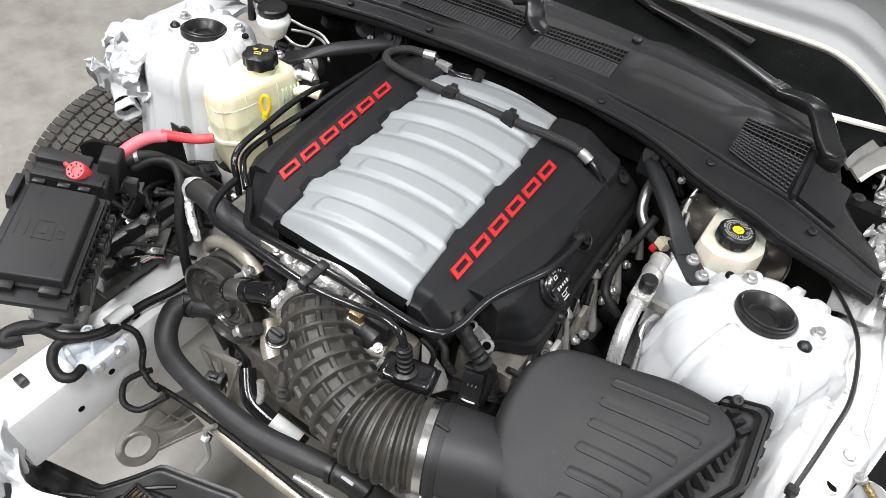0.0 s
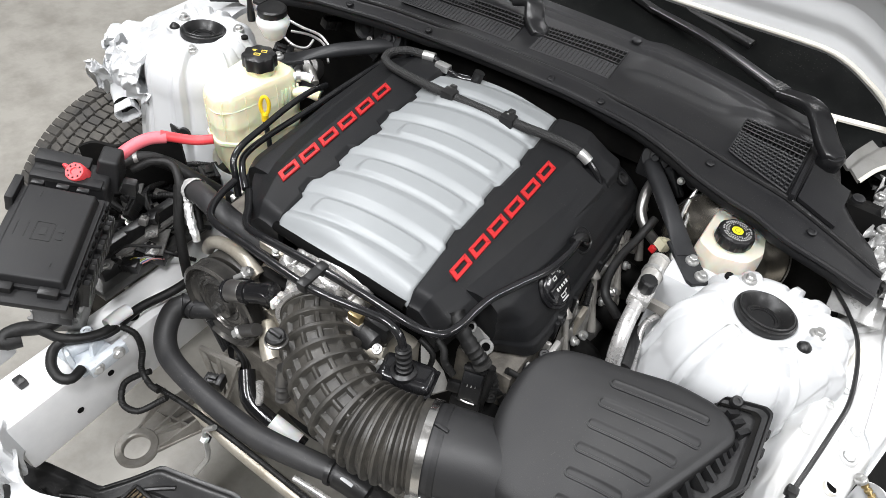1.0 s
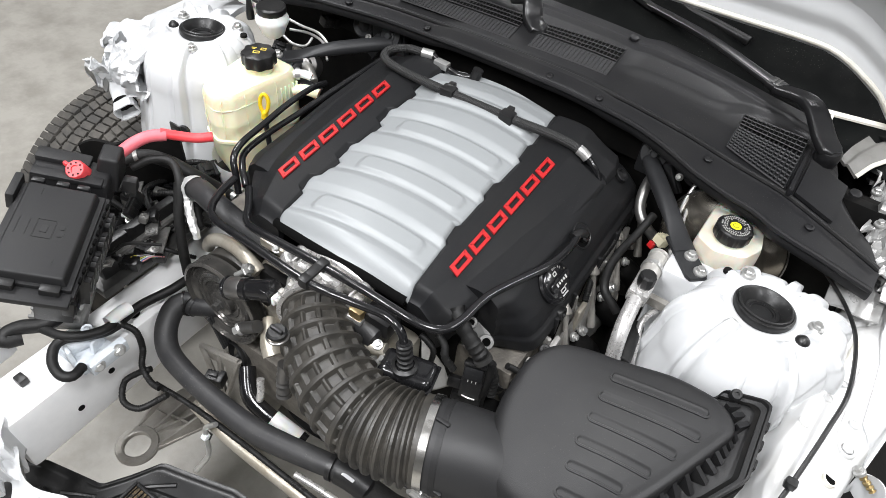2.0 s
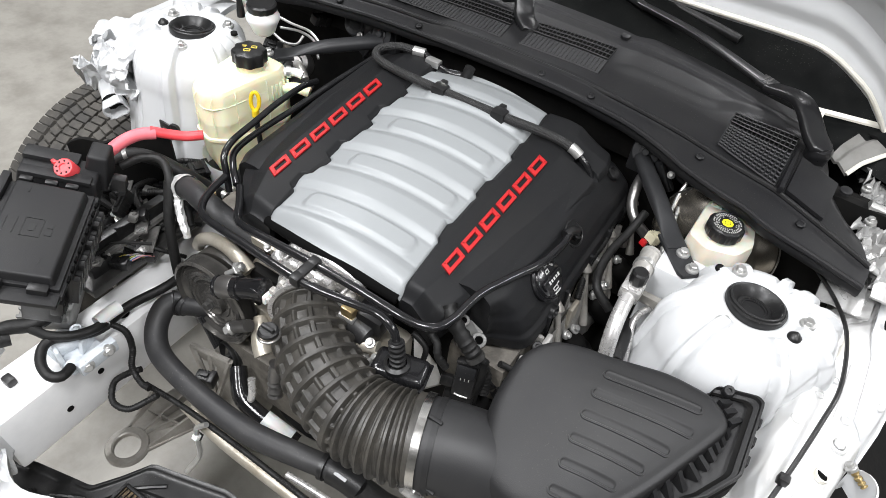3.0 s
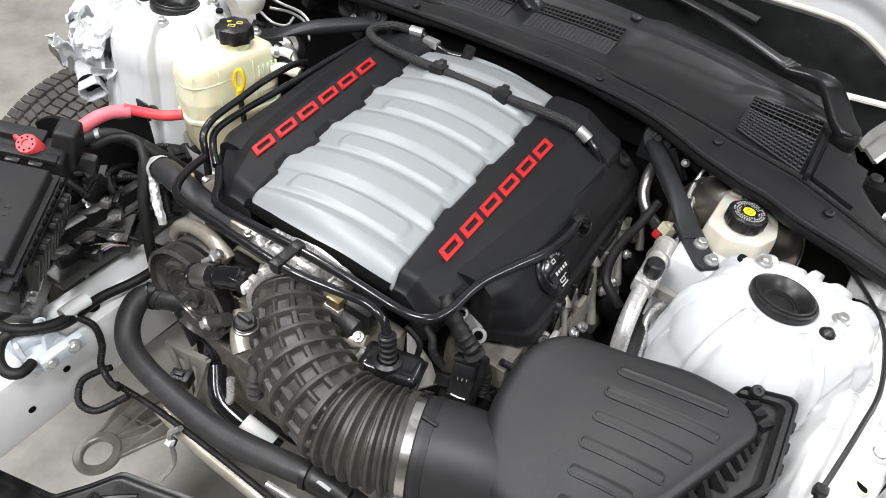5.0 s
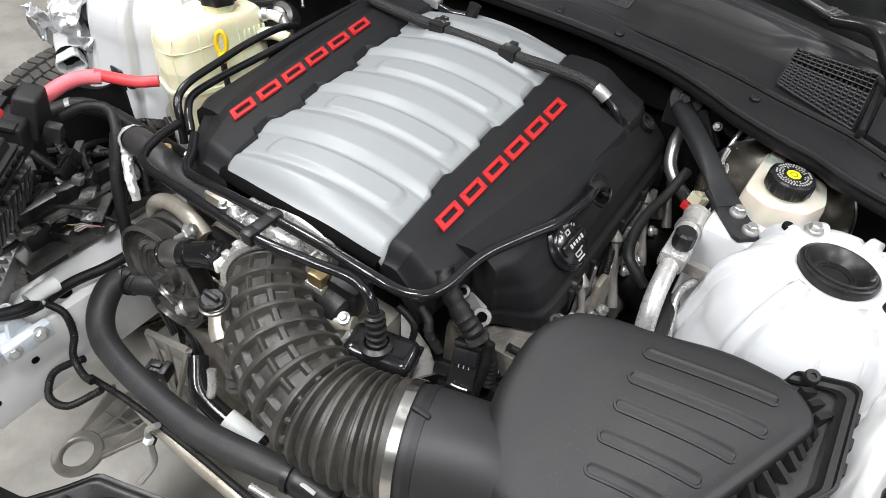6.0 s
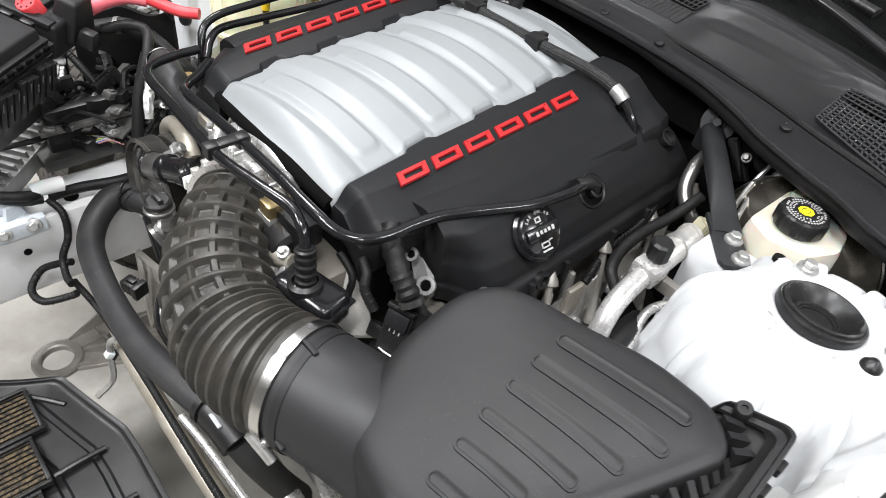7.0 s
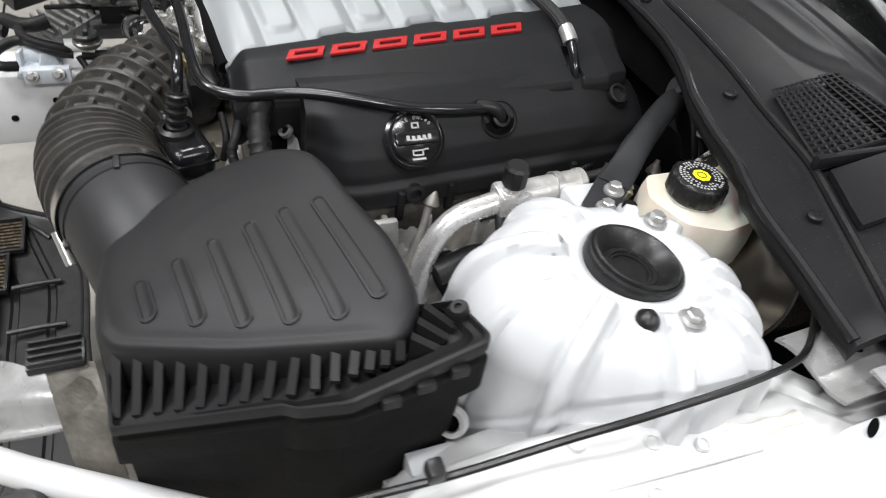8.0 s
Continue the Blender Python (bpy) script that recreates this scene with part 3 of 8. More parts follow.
def breather_port():
    c = Vector((0.270, 0.222, 0.768))
    t = thing("breather_port", "black recessed breather port with a round elbow", "breather port", c)
    m = aim(c, CAP_DIR)
    part("rim", lathe([(0.0225, -0.004), (0.0225, 0.001), (0.0205, 0.0025), (0.019, 0.001), (0.019, -0.004)], 32, m), M_BLACK, t)
    part("recess", lathe([(0.0205, 0.0005), (0, 0.0005)], 32, m), M_GAP_SHADE, t)
    part("elbow", tube([c + Vector((0.002, 0.0, -0.008)), c + Vector((0.004, -0.003, 0.010)), c + Vector((0.0, -0.014, 0.017)), c + Vector((-0.004, -0.03, 0.017))], 0.0078, 14), M_BLACK, t)
    part("collar", lathe([(0.010, 0), (0.0115, 0.003), (0.0105, 0.010), (0.007, 0.011)], 18, aim(c, CAP_DIR)), M_BLACK, t)


breather_port()


# ---- engine block and castings below the covers ----
def engine_block():
    t = thing("engine_block", "dusty cast aluminium engine block and heads", "engine", (0, 0.18, 0.25))
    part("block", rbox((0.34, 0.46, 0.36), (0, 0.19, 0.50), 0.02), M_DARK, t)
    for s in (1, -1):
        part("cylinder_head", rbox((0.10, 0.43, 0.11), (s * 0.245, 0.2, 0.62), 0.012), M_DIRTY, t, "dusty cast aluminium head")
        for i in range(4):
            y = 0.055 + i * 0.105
            # Runners and collector take the near-black colour to paint in deep shade.
            part("exhaust_runner", tube([(s * 0.285, y, 0.60), (s * 0.33, y, 0.60), (s * 0.352, y + 0.02, 0.565), (s * 0.355, y + 0.05, 0.52)], 0.022, 14), M_DARK, t, "exhaust runner coloured near-black as in deep shade")
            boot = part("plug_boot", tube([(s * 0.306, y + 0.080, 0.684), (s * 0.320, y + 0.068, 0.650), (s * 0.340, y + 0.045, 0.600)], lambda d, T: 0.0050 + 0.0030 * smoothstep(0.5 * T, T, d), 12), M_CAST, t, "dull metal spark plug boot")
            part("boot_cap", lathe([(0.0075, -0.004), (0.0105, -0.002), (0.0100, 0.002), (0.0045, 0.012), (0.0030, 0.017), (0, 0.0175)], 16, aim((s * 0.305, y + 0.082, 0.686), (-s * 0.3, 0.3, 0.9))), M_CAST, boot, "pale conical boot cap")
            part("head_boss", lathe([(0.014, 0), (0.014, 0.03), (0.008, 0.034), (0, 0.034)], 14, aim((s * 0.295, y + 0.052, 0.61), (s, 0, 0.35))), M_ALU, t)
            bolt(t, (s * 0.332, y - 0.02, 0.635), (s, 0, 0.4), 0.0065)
        part("exhaust_collector", tube([(s * 0.355, 0.04, 0.51), (s * 0.357, 0.25, 0.50), (s * 0.35, 0.40, 0.46)], 0.032, 16), M_DARK, t, "exhaust collector coloured near-black as in deep shade")
        for i in range(8):
            y = 0.03 + i * 0.052
            part("cast_rib", rbox((0.016, 0.010, 0.085), (s * (0.302 + 0.004 * (i % 3)), y, 0.632), 0.004, taper=(0.7, 0.8)), M_ALU, t)
        part("cast_plate", rbox((0.010, 0.06, 0.09), (s * 0.318, 0.075, 0.635), 0.005, taper=(1, 0.6)), M_ALU, t, "pale cast plate")
        part("cast_plate", rbox((0.010, 0.05, 0.08), (s * 0.320, 0.175, 0.630), 0.005, taper=(1, 0.6)), M_TAN, t, "stained cast plate")
        part("cast_plate", rbox((0.010, 0.05, 0.08), (s * 0.318, 0.285, 0.635), 0.005, taper=(1, 0.6)), M_ALU, t, "pale cast plate")
    part("front_cover", rbox((0.30, 0.05, 0.36), (0.0, -0.06, 0.50), 0.015), M_TAN, t, "oil-stained cast front cover")
    part("valley_cover", rbox((0.26, 0.42, 0.10), (0, 0.19, 0.71), 0.02), M_BLACK, t)
    return t


engine_block()


def heat_shield():
    t = thing("heat_shield", "crinkled pale steel exhaust heat shield", "heat shield", (0.33, 0.2, 0.5))

    def f(u, v):
        y = 0.02 + 0.34 * v
        k = noise.noise((u * 3, v * 13, 1.0))
        q = abs(noise.noise((u * 6, v * 24, 5.0)))
        x = 0.318 + 0.026 * u + 0.008 * k
        z = 0.662 - 0.13 * u + 0.014 * q + 0.006 * k - 0.012 * v
        return (x, y, z)
    part("shield_sheet", surface(16, 90, f, (0.0, 0, -0.003)), M_SHIELD, t, angle=14)
    for y in (0.06, 0.17, 0.29):
        bolt(t, (0.336, y, 0.622), (0.6, 0, 0.8), 0.007)


heat_shield()


def intake_front():
    """Throttle body, fuel pump and bright castings in front of the silver cover."""
    t = thing("throttle_body", "bright machined aluminium throttle body and pump castings", "throttle body", (0.0, -0.09, 0.62))
    m = aim((-0.002, -0.094, 0.698), (0.55, -0.83, 0.0))
    part("bore_ring", lathe([(0.040, -0.05), (0.056, -0.05), (0.058, -0.030), (0.0535, -0.028), (0.0535, -0.016), (0.0585, -0.014), (0.0585, -0.002), (0.054, 0.0), (0.045, 0.010), (0.043, -0.03), (0, -0.03)], 48, m), M_PIPE, t)
    ring = (Vector((0.026, -0.130, 0.700)) - Vector((0.002, -0.100, 0.700))).normalized()
    a = Vector((0.000, -0.098, 0.700))
    part("machined_ring", tube([a, a + ring * 0.013], 0.0650, 56), M_PIPE, t, "bright machined ring", angle=30)
    for k in range(9):
        q = math.pi * (0.08 + 0.84 * k / 8)
        side = Vector((-ring.y, ring.x, 0))
        part("ring_lug", rbox((0.008, 0.010, 0.010), a + ring * 0.004 + (side * math.cos(q) + Vector((0, 0, 1)) * math.sin(q)) * 0.0650, 0.002), M_ALU, t)
    part("flange", rbox((0.125, 0.016, 0.105), (-0.010, -0.062, 0.706), 0.008), M_PIPE, t)
    # arched front edge of the manifold with a bolt boss at each end
    part("manifold_lip", tube([(-0.044, -0.071, 0.772), (-0.020, -0.072, 0.779), (0.010, -0.073, 0.783), (0.040, -0.073, 0.782), (0.066, -0.071, 0.775)], 0.0068, 14), M_PIPE, t)
    part("manifold_face", surface(24, 8, lambda u, v: (-0.055 + 0.13 * u, -0.074 - 0.006 * math.sin(math.pi * v), 0.772 + 0.010 * math.sin(math.pi * u) - 0.052 * v), (0, 0.012, 0)), M_ALU, t, "cast aluminium face")
    for x, z in ((-0.046, 0.768), (0.068, 0.770)):
        part("boss", lathe([(0, -0.012), (0.010, -0.012), (0.011, 0.004), (0.009, 0.008), (0.005, 0.008), (0.005, 0.004), (0, 0.004)], 18, aim((x, -0.076, z), (0, -0.75, 0.66))), M_PIPE, t)
        bolt(t, (x, -0.081, z + 0.006), (0, -0.75, 0.66), 0.005)
    part("step_casting", rbox((0.055, 0.022, 0.022), (0.012, -0.091, 0.757), 0.006, taper=(0.8, 0.8)), M_PIPE, t)
    part("step_casting", rbox((0.034, 0.024, 0.020), (-0.034, -0.093, 0.756), 0.007, taper=(0.7, 0.7)), M_PIPE, t)
    part("step_casting", rbox((0.030, 0.020, 0.030), (0.062, -0.088, 0.744), 0.005, taper=(0.8, 0.8)), M_ALU, t)
    for i in range(4):
        part("cast_rib", rbox((0.004, 0.022, 0.030), (-0.052 + i * 0.036, -0.086, 0.748), 0.0015), M_PIPE, t)
    part("side_lobe", tube([(-0.085, -0.070, 0.742), (-0.070, -0.088, 0.748), (-0.048, -0.098, 0.748), (-0.030, -0.104, 0.742)], lambda q, T: 0.011 + 0.003 * math.sin(q * 300), 14), M_PIPE, t)
    part("gasket_plate", rbox((0.05, 0.018, 0.016), (-0.105, -0.078, 0.745), 0.003), M_TAN, t, "dull yellowish plate")
    part("side_motor", lathe([(0, 0), (0.024, 0), (0.026, 0.006), (0.026, 0.045), (0.020, 0.05), (0, 0.05)], 24, aim((0.070, -0.092, 0.716), (1, -0.15, -0.1))), M_BLACK, t, "black throttle motor housing")
    part("motor_cap", rbox((0.05, 0.035, 0.035), (0.105, -0.085, 0.735), 0.008), M_BLACK, t)
    part("brass_sensor", rbox((0.022, 0.018, 0.020), (0.077, -0.103, 0.748), 0.003), M_BRASS, t, "brass hexagonal sensor")
    part("sensor_foot", rbox((0.026, 0.022, 0.010), (0.076, -0.102, 0.737), 0.002), M_STEEL, t)
    part("cast_foot", rbox((0.10, 0.06, 0.05), (0.09, -0.07, 0.655), 0.014), M_TAN, t, "oil-stained casting")
    part("cast_neck", tube([(0.07, -0.09, 0.690), (0.100, -0.108, 0.702), (0.118, -0.115, 0.712), (0.135, -0.112, 0.716)], lambda q, T: 0.011 + 0.003 * math.sin(q * 160), 16), M_TAN, t, "pale cast elbow")
    part("union", tube([(0.118, -0.128, 0.705), (0.126, -0.140, 0.690), (0.132, -0.146, 0.672)], lambda q, T: 0.0085 + 0.0022 * math.copysign(1, math.sin(q * 420)), 6, 0.002), M_STEEL, t, "plated hexagonal union")
    for p in ((0.125, -0.118, 0.727), (-0.095, -0.085, 0.750)):
        bolt(t, p, (0.1, -0.4, 0.9), 0.006)


intake_front()


# ---- air intake: ribbed rubber duct, clamp, snorkel and airbox ----
DUCT = [(0.002, -0.100, 0.700), (0.026, -0.130, 0.700), (0.062, -0.161, 0.698), (0.110, -0.188, 0.695), (0.163, -0.203, 0.693), (0.216, -0.200, 0.695), (0.268, -0.183, 0.699)]


def intake_duct():
    t = thing("intake_duct", "dusty black waffle-ribbed rubber intake duct with bellows", "intake duct", (0.09, -0.2, 0.62))
    line = curve_points(DUCT, 0.002)
    total = sum((b - a).length for a, b in zip(line, line[1:]))
    seg = 136

    def shape(a, d):
        u = d / total
        r = 1.0
        if u < 0.67:
            w = (d / 0.0262) % 1
            ring = 1 - smoothstep(0.10, 0.235, abs(w - 0.5))
            c = (a / (2 * math.pi) * 14) % 1
            lane = 0.62 * (1 - smoothstep(0.09, 0.20, abs(c - 0.5)))
            r -= 0.145 * (1 - max(ring, lane)) * smoothstep(0.02, 0.06, u)
        elif u < 0.94:
            w = abs(((d / 0.0128) % 1) - 0.5) * 2
            r -= 0.105 * smoothstep(0.22, 0.62, w) - 0.03 * smoothstep(0.86, 0.96, w)
        return r
    rad = lambda d, T: lerp_table(d / T, [(0, 0.054), (0.08, 0.0575), (0.3, 0.0605), (0.55, 0.0615), (0.65, 0.0625), (0.92, 0.0645), (0.95, 0.0630), (1, 0.0630)])
    bm = tube(DUCT, rad, seg, 0.0014, shape=shape, caps=False)
    part("rubber_duct", bm, M_RUBBER, t, angle=32)
    part("throttle_collar", tube([DUCT[0], (0.010, -0.110, 0.700)], 0.0585, 40), M_RUBBER, t)
    end = Vector(DUCT[-1])
    d = (Vector(DUCT[-1]) - Vector(DUCT[-2])).normalized()
    m = aim(end - d * 0.004, d)
    part("clamp_band", lathe([(0.0640, -0.0055), (0.0652, -0.0055), (0.0652, 0.0055), (0.0640, 0.0055)], 64, m), M_BAND, t, "bright steel band clamp")
    p = end + Vector((0.020, -0.060, -0.024))
    part("clamp_screw", tube([p + Vector((-0.012, -0.004, 0.012)), p + Vector((0.012, 0.004, -0.012))], 0.0055, 10), M_STEEL, t, "worm screw of the clamp")
    part("clamp_housing", rbox((0.016, 0.009, 0.014), p + Vector((-0.004, 0.004, 0.004)), 0.003), M_STEEL, t)
    return t


intake_duct()


def box_top(x, y):
    return 0.737 + 0.39 * (y + 0.2)


def box_rim(x, y):
    edge = lerp_table(y, [(-0.22, 0.522), (-0.126, 0.560), (-0.083, 0.580), (-0.044, 0.606), (0.05, 0.592)])
    return lerp_table(y, [(-0.22, 0.697), (-0.126, 0.742), (-0.083, 0.765), (-0.044, 0.798), (0.05, 0.818)]) + 0.3 * max(-0.08, x - edge)


TOP_LINE = [(0.341, -0.016), (0.318, -0.050), (0.318, -0.118), (0.350, -0.196), (0.398, -0.209), (0.471, -0.203), (0.527, -0.112), (0.566, -0.030), (0.578, -0.002), (0.553, 0.021), (0.490, 0.020), (0.421, 0.003), (0.380, -0.003)]
RIM_LINE = [(0.350, -0.03), (0.330, -0.055), (0.335, -0.12), (0.372, -0.212), (0.525, -0.207), (0.579, -0.086), (0.590, -0.078), (0.612, -0.046), (0.604, 0.050), (0.596, 0.057), (0.550, 0.052), (0.535, 0.012), (0.43, -0.01)]


def airbox():
    t = thing("air_filter_box", "matt black plastic air filter box with grooved lid", "air filter box", (0.46, -0.08, 0.45))
    top = round_outline(TOP_LINE, 0.022, 6)
    cx, cy = 0.45, -0.085
    bm = bmesh.new()
    rings = []
    n = len(top)
    # from the middle of the lid out over its rounded shoulder and down to the rim
    rises = [(0.02, 0.015), (0.25, 0.0145), (0.5, 0.013), (0.72, 0.010), (0.86, 0.0070), (0.93, 0.0045), (0.975, 0.0), (1.0, -0.006), (1.012, -0.014), (1.016, -0.022)]
    steps = [0.02 + 0.03 * i for i in range(31)] + [0.95, 0.975, 0.99, 1.0, 1.008, 1.012, 1.016]
    for k, (s, rise, drop) in enumerate([(q, lerp_table(q, rises), 0) for q in steps] + [(1.02, -0.05, 1), (1.03, -0.10, 2)]):
        ring = []
        for x, y in top:
            px, py = cx + (x - cx) * s, cy + (y - cy) * s
            z = box_top(px, py) + rise
            # the shoulder flares out on the side towards the wing
            flare = 0.009 * smoothstep(0.02, 0.075, (px - cx) * 0.83 - (py - cy) * 0.56) * smoothstep(0.93, 1.016, s)
            px, py, z = px + 0.3 * flare, py - 0.3 * flare, z + 0.9 * flare
            if drop:
                z = min(z, box_rim(px, py) - (0.0 if drop == 1 else 0.04))
            ring.append(bm.verts.new((px, py, z)))
        rings.append(ring)
    bm.faces.new(rings[0])
    for a, b in zip(rings, rings[1:]):
        for k in range(n):
            k2 = (k + 1) % n
            bm.faces.new((a[k], b[k], b[k2], a[k2]))
    lid = part("lid", bm, M_BOX, t, "grained black lid", angle=50)

    # raised slots on the lid
    for (x0, y0), (x1, y1) in (((0.427, -0.026), (0.537, -0.009)), ((0.426, -0.054), (0.540, -0.038)), ((0.427, -0.082), (0.526, -0.0695)), ((0.428, -0.112), (0.5105, -0.1015)), ((0.432, -0.141), (0.491, -0.133)), ((0.436, -0.171), (0.468, -0.167))):
        a, b = Vector((x0, y0)), Vector((x1, y1))
        u = (b - a).normalized()
        w = Vector((-u.y, u.x)) * 0.0068
        outline = []
        for k in range(9):
            ang = math.pi / 2 + math.pi * k / 8
            outline.append(a + u * math.cos(ang) * 0.0068 + w * math.sin(ang))
        outline += [a - w + (b - a) * (k / 14) for k in range(1, 14)]
        for k in range(9):
            ang = -math.pi / 2 + math.pi * k / 8
            outline.append(b + u * math.cos(ang) * 0.0068 + w * math.sin(ang))
        outline += [b + w + (a - b) * (k / 14) for k in range(1, 14)]

        def lid_z(p):
            # the lid's height over the plan, by how far out the place lies
            best = 0
            for i in range(n):
                q, r = Vector(top[i]), Vector(top[(i + 1) % n])
                e = r - q
                dd = Vector((p.x - cx, p.y - cy))
                den = dd.x * e.y - dd.y * e.x
                if abs(den) < 1e-9:
                    continue
                s = ((q.x - cx) * e.y - (q.y - cy) * e.x) / den
                v = ((q.x - cx) * dd.y - (q.y - cy) * dd.x) / den
                if s > 0 and 0 <= v <= 1:
                    best = max(best, 1 / s)
            return box_top(p.x, p.y) + lerp_table(best, rises)
        bm = bmesh.new()
        lo = [bm.verts.new((p.x, p.y, lid_z(p) - 0.002)) for p in outline]
        hi = [bm.verts.new((p.x, p.y, lid_z(p) + 0.0017)) for p in outline]
        inn = []
        for p in outline:
            foot = a + u * max(0, min((b - a).length, (p - a).dot(u)))
            q = foot + (p - foot) * 0.68
            inn.append(bm.verts.new((q.x, q.y, lid_z(q) + 0.0019)))
        low = []
        for p in outline:
            foot = a + u * max(0, min((b - a).length, (p - a).dot(u)))
            q = foot + (p - foot) * 0.55
            low.append(bm.verts.new((q.x, q.y, lid_z(q) + 0.0006)))
        axis = []
        for p in outline:
            foot = a + u * max(0, min((b - a).length, (p - a).dot(u)))
            axis.append(bm.verts.new((foot.x, foot.y, lid_z(foot) + 0.0007)))
        for r0, r1 in ((lo, hi), (hi, inn), (inn, low), (low, axis)):
            for k in range(len(r0)):
                k2 = (k + 1) % len(r0)
                bm.faces.new((r0[k], r0[k2], r1[k2], r1[k]))
        bmesh.ops.remove_doubles(bm, verts=axis, dist=0.0002)
        part("lid_groove", bm, M_BOX, lid, angle=50)

    # rim flange and lower box
    rim = round_outline(RIM_LINE, 0.004, 2)
    def shell(steps):
        bm = bmesh.new()
        rings = []
        for k, dz in steps:
            rings.append([bm.verts.new((cx + (x - cx) * k, cy + (y - cy) * k, (box_rim(x, y) + dz) if dz > -0.15 else 0.50)) for x, y in rim])
        for a, b in zip(rings, rings[1:]):
            for q in range(len(rim)):
                q2 = (q + 1) % len(rim)
                bm.faces.new((a[q], b[q], b[q2], a[q2]))
        bm.faces.new(rings[-1])
        return bm
    part("rim_flange", shell(((0.62, -0.055), (0.90, -0.036), (0.940, -0.0075), (0.972, -0.0040), (0.976, 0.0015), (0.994, 0.0020), (1.0, -0.001), (1.0, -0.009), (0.985, -0.010))), M_BOX, t, "grained black rim flange", angle=30)
    # The near-black colour of the lower box paints in shade under the rim.
    part("lower_box", shell(((0.90, -0.008), (0.980, -0.009), (0.980, -0.018), (1.008, -0.021), (1.012, -0.050), (0.95, -0.056), (0.93, -0.20))), M_DARK, t, "black lower box, darkened to paint in its shade", angle=30)

    # stiffening teeth between the lid's shoulder and the rim
    def tooth(p, q):
        p, q = Vector(p), Vector(q)
        out = (q - p)
        side = Vector((-out.y, out.x, 0)).normalized() * 0.0032
        zq = box_rim(q.x, q.y) - 0.003
        zr = min(zq, box_rim(p.x, p.y)) - 0.020
        bm = bmesh.new()
        pts = [Vector((p.x, p.y, zr)), Vector((q.x, q.y, zq - 0.004)), Vector((q.x, q.y, zq)), Vector((p.x, p.y, box_top(p.x, p.y) - 0.003))]
        a = [bm.verts.new(v + side) for v in pts]
        b = [bm.verts.new(v - side) for v in pts]
        bm.faces.new(a)
        bm.faces.new(b[::-1])
        for k in range(4):
            k2 = (k + 1) % 4
            bm.faces.new((a[k], b[k], b[k2], a[k2]))
        part("stiffening_tooth", bm, M_BOX, t, smooth=False)
    for i in range(15):
        u = i / 14
        px, py = lerp_table(u, [(0, 0.476), (0.55, 0.546), (0.80, 0.568), (1, 0.577)]), lerp_table(u, [(0, -0.190), (0.55, -0.070), (0.80, -0.026), (1, 0.000)])
        qx, qy = lerp_table(u, [(0, 0.519), (0.55, 0.573), (0.66, 0.588), (1, 0.590)]), lerp_table(u, [(0, -0.204), (0.55, -0.088), (0.66, -0.062), (1, -0.006)])
        reach = 0.62 + 0.20 * (1 - u)
        tooth((px, py - 0.004, 0), (px + (qx - px) * reach, py - 0.004 + (qy - py + 0.004) * reach, 0))
    for i in range(3):
        u = i / 2
        tooth((0.577 - 0.02 * u, 0.004 + 0.016 * u, 0), (0.588 - 0.018 * u, 0.022 + 0.018 * u, 0))
    # fixing lugs
    for x, y in ((0.562, 0.047), (0.33, -0.02)):
        z = box_rim(x, y)
        part("lug", lathe([(0.0075, -0.012), (0.0075, 0.004), (0.006, 0.006), (0.003, 0.006), (0.003, 0.003), (0, 0.003)], 16, aim((x, y, z + 0.003), (0, -0.4, 1))), M_BOX, t)
    for i, (x, y) in enumerate(((0.607, 0.03), (0.609, 0.005), (0.611, -0.02))):
        part("side_clip", rbox((0.006, 0.014, 0.010), (x + 0.001, y, box_rim(x, y) - 0.014), 0.002), M_BOX, t)
    # the round neck towards the duct
    d = (Vector(DUCT[-1]) - Vector(DUCT[-2])).normalized()
    a = Vector(DUCT[-1]) - d * 0.012
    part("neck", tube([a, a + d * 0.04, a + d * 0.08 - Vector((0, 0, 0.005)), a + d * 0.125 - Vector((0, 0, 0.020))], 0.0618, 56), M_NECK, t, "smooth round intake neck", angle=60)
    part("neck_band", tube([a + d * 0.022, a + d * 0.030], 0.0632, 48), M_BOX, t)
    for ang in (0.6, 2.4):
        part("neck_rib", rbox((0.02, 0.006, 0.006), a + d * 0.02 + Vector((0, 0, 0.063)) if ang < 1 else a + d * 0.02 + Vector((0.03, -0.054, 0.0)), 0.002), M_BOX, t)
    # bracket foot towards the front of the car
    part("foot", surface(24, 6, lambda u, v: (0.412 + 0.100 * u + 0.012 * v, -0.262 + 0.040 * v + 0.016 * u, 0.664 - 0.030 * u - 0.10 * u * u + 0.004 * math.sin(u * 9 + v * 4)), (0.003, 0, -0.004)), M_DIRTY, t, "scuffed bare metal foot", angle=40)
    pad = part("foot_pad", rbox((0.030, 0.046, 0.010), (0.415, -0.250, 0.668), 0.003), M_BLACK, t)
    for i in range(4):
        part("pad_rib", rbox((0.0025, 0.042, 0.006), (0.403 + i * 0.008, -0.250, 0.675), 0.001), M_BLACK, pad)
    return t


airbox()


# ---- body: strut towers, aprons, rails ----
TOWER_EDGE = [(-3.15, 0.083), (-2.95, 0.094), (-2.80, 0.103), (-2.57, 0.101), (-2.0, 0.110), (-1.55, 0.116), (-1.0, 0.104), (-0.5, 0.100), (0.0, 0.110), (0.28, 0.117), (0.5, 0.116), (0.8, 0.102), (1.17, 0.090), (2.04, 0.083), (2.72, 0.082), (3.15, 0.083)]
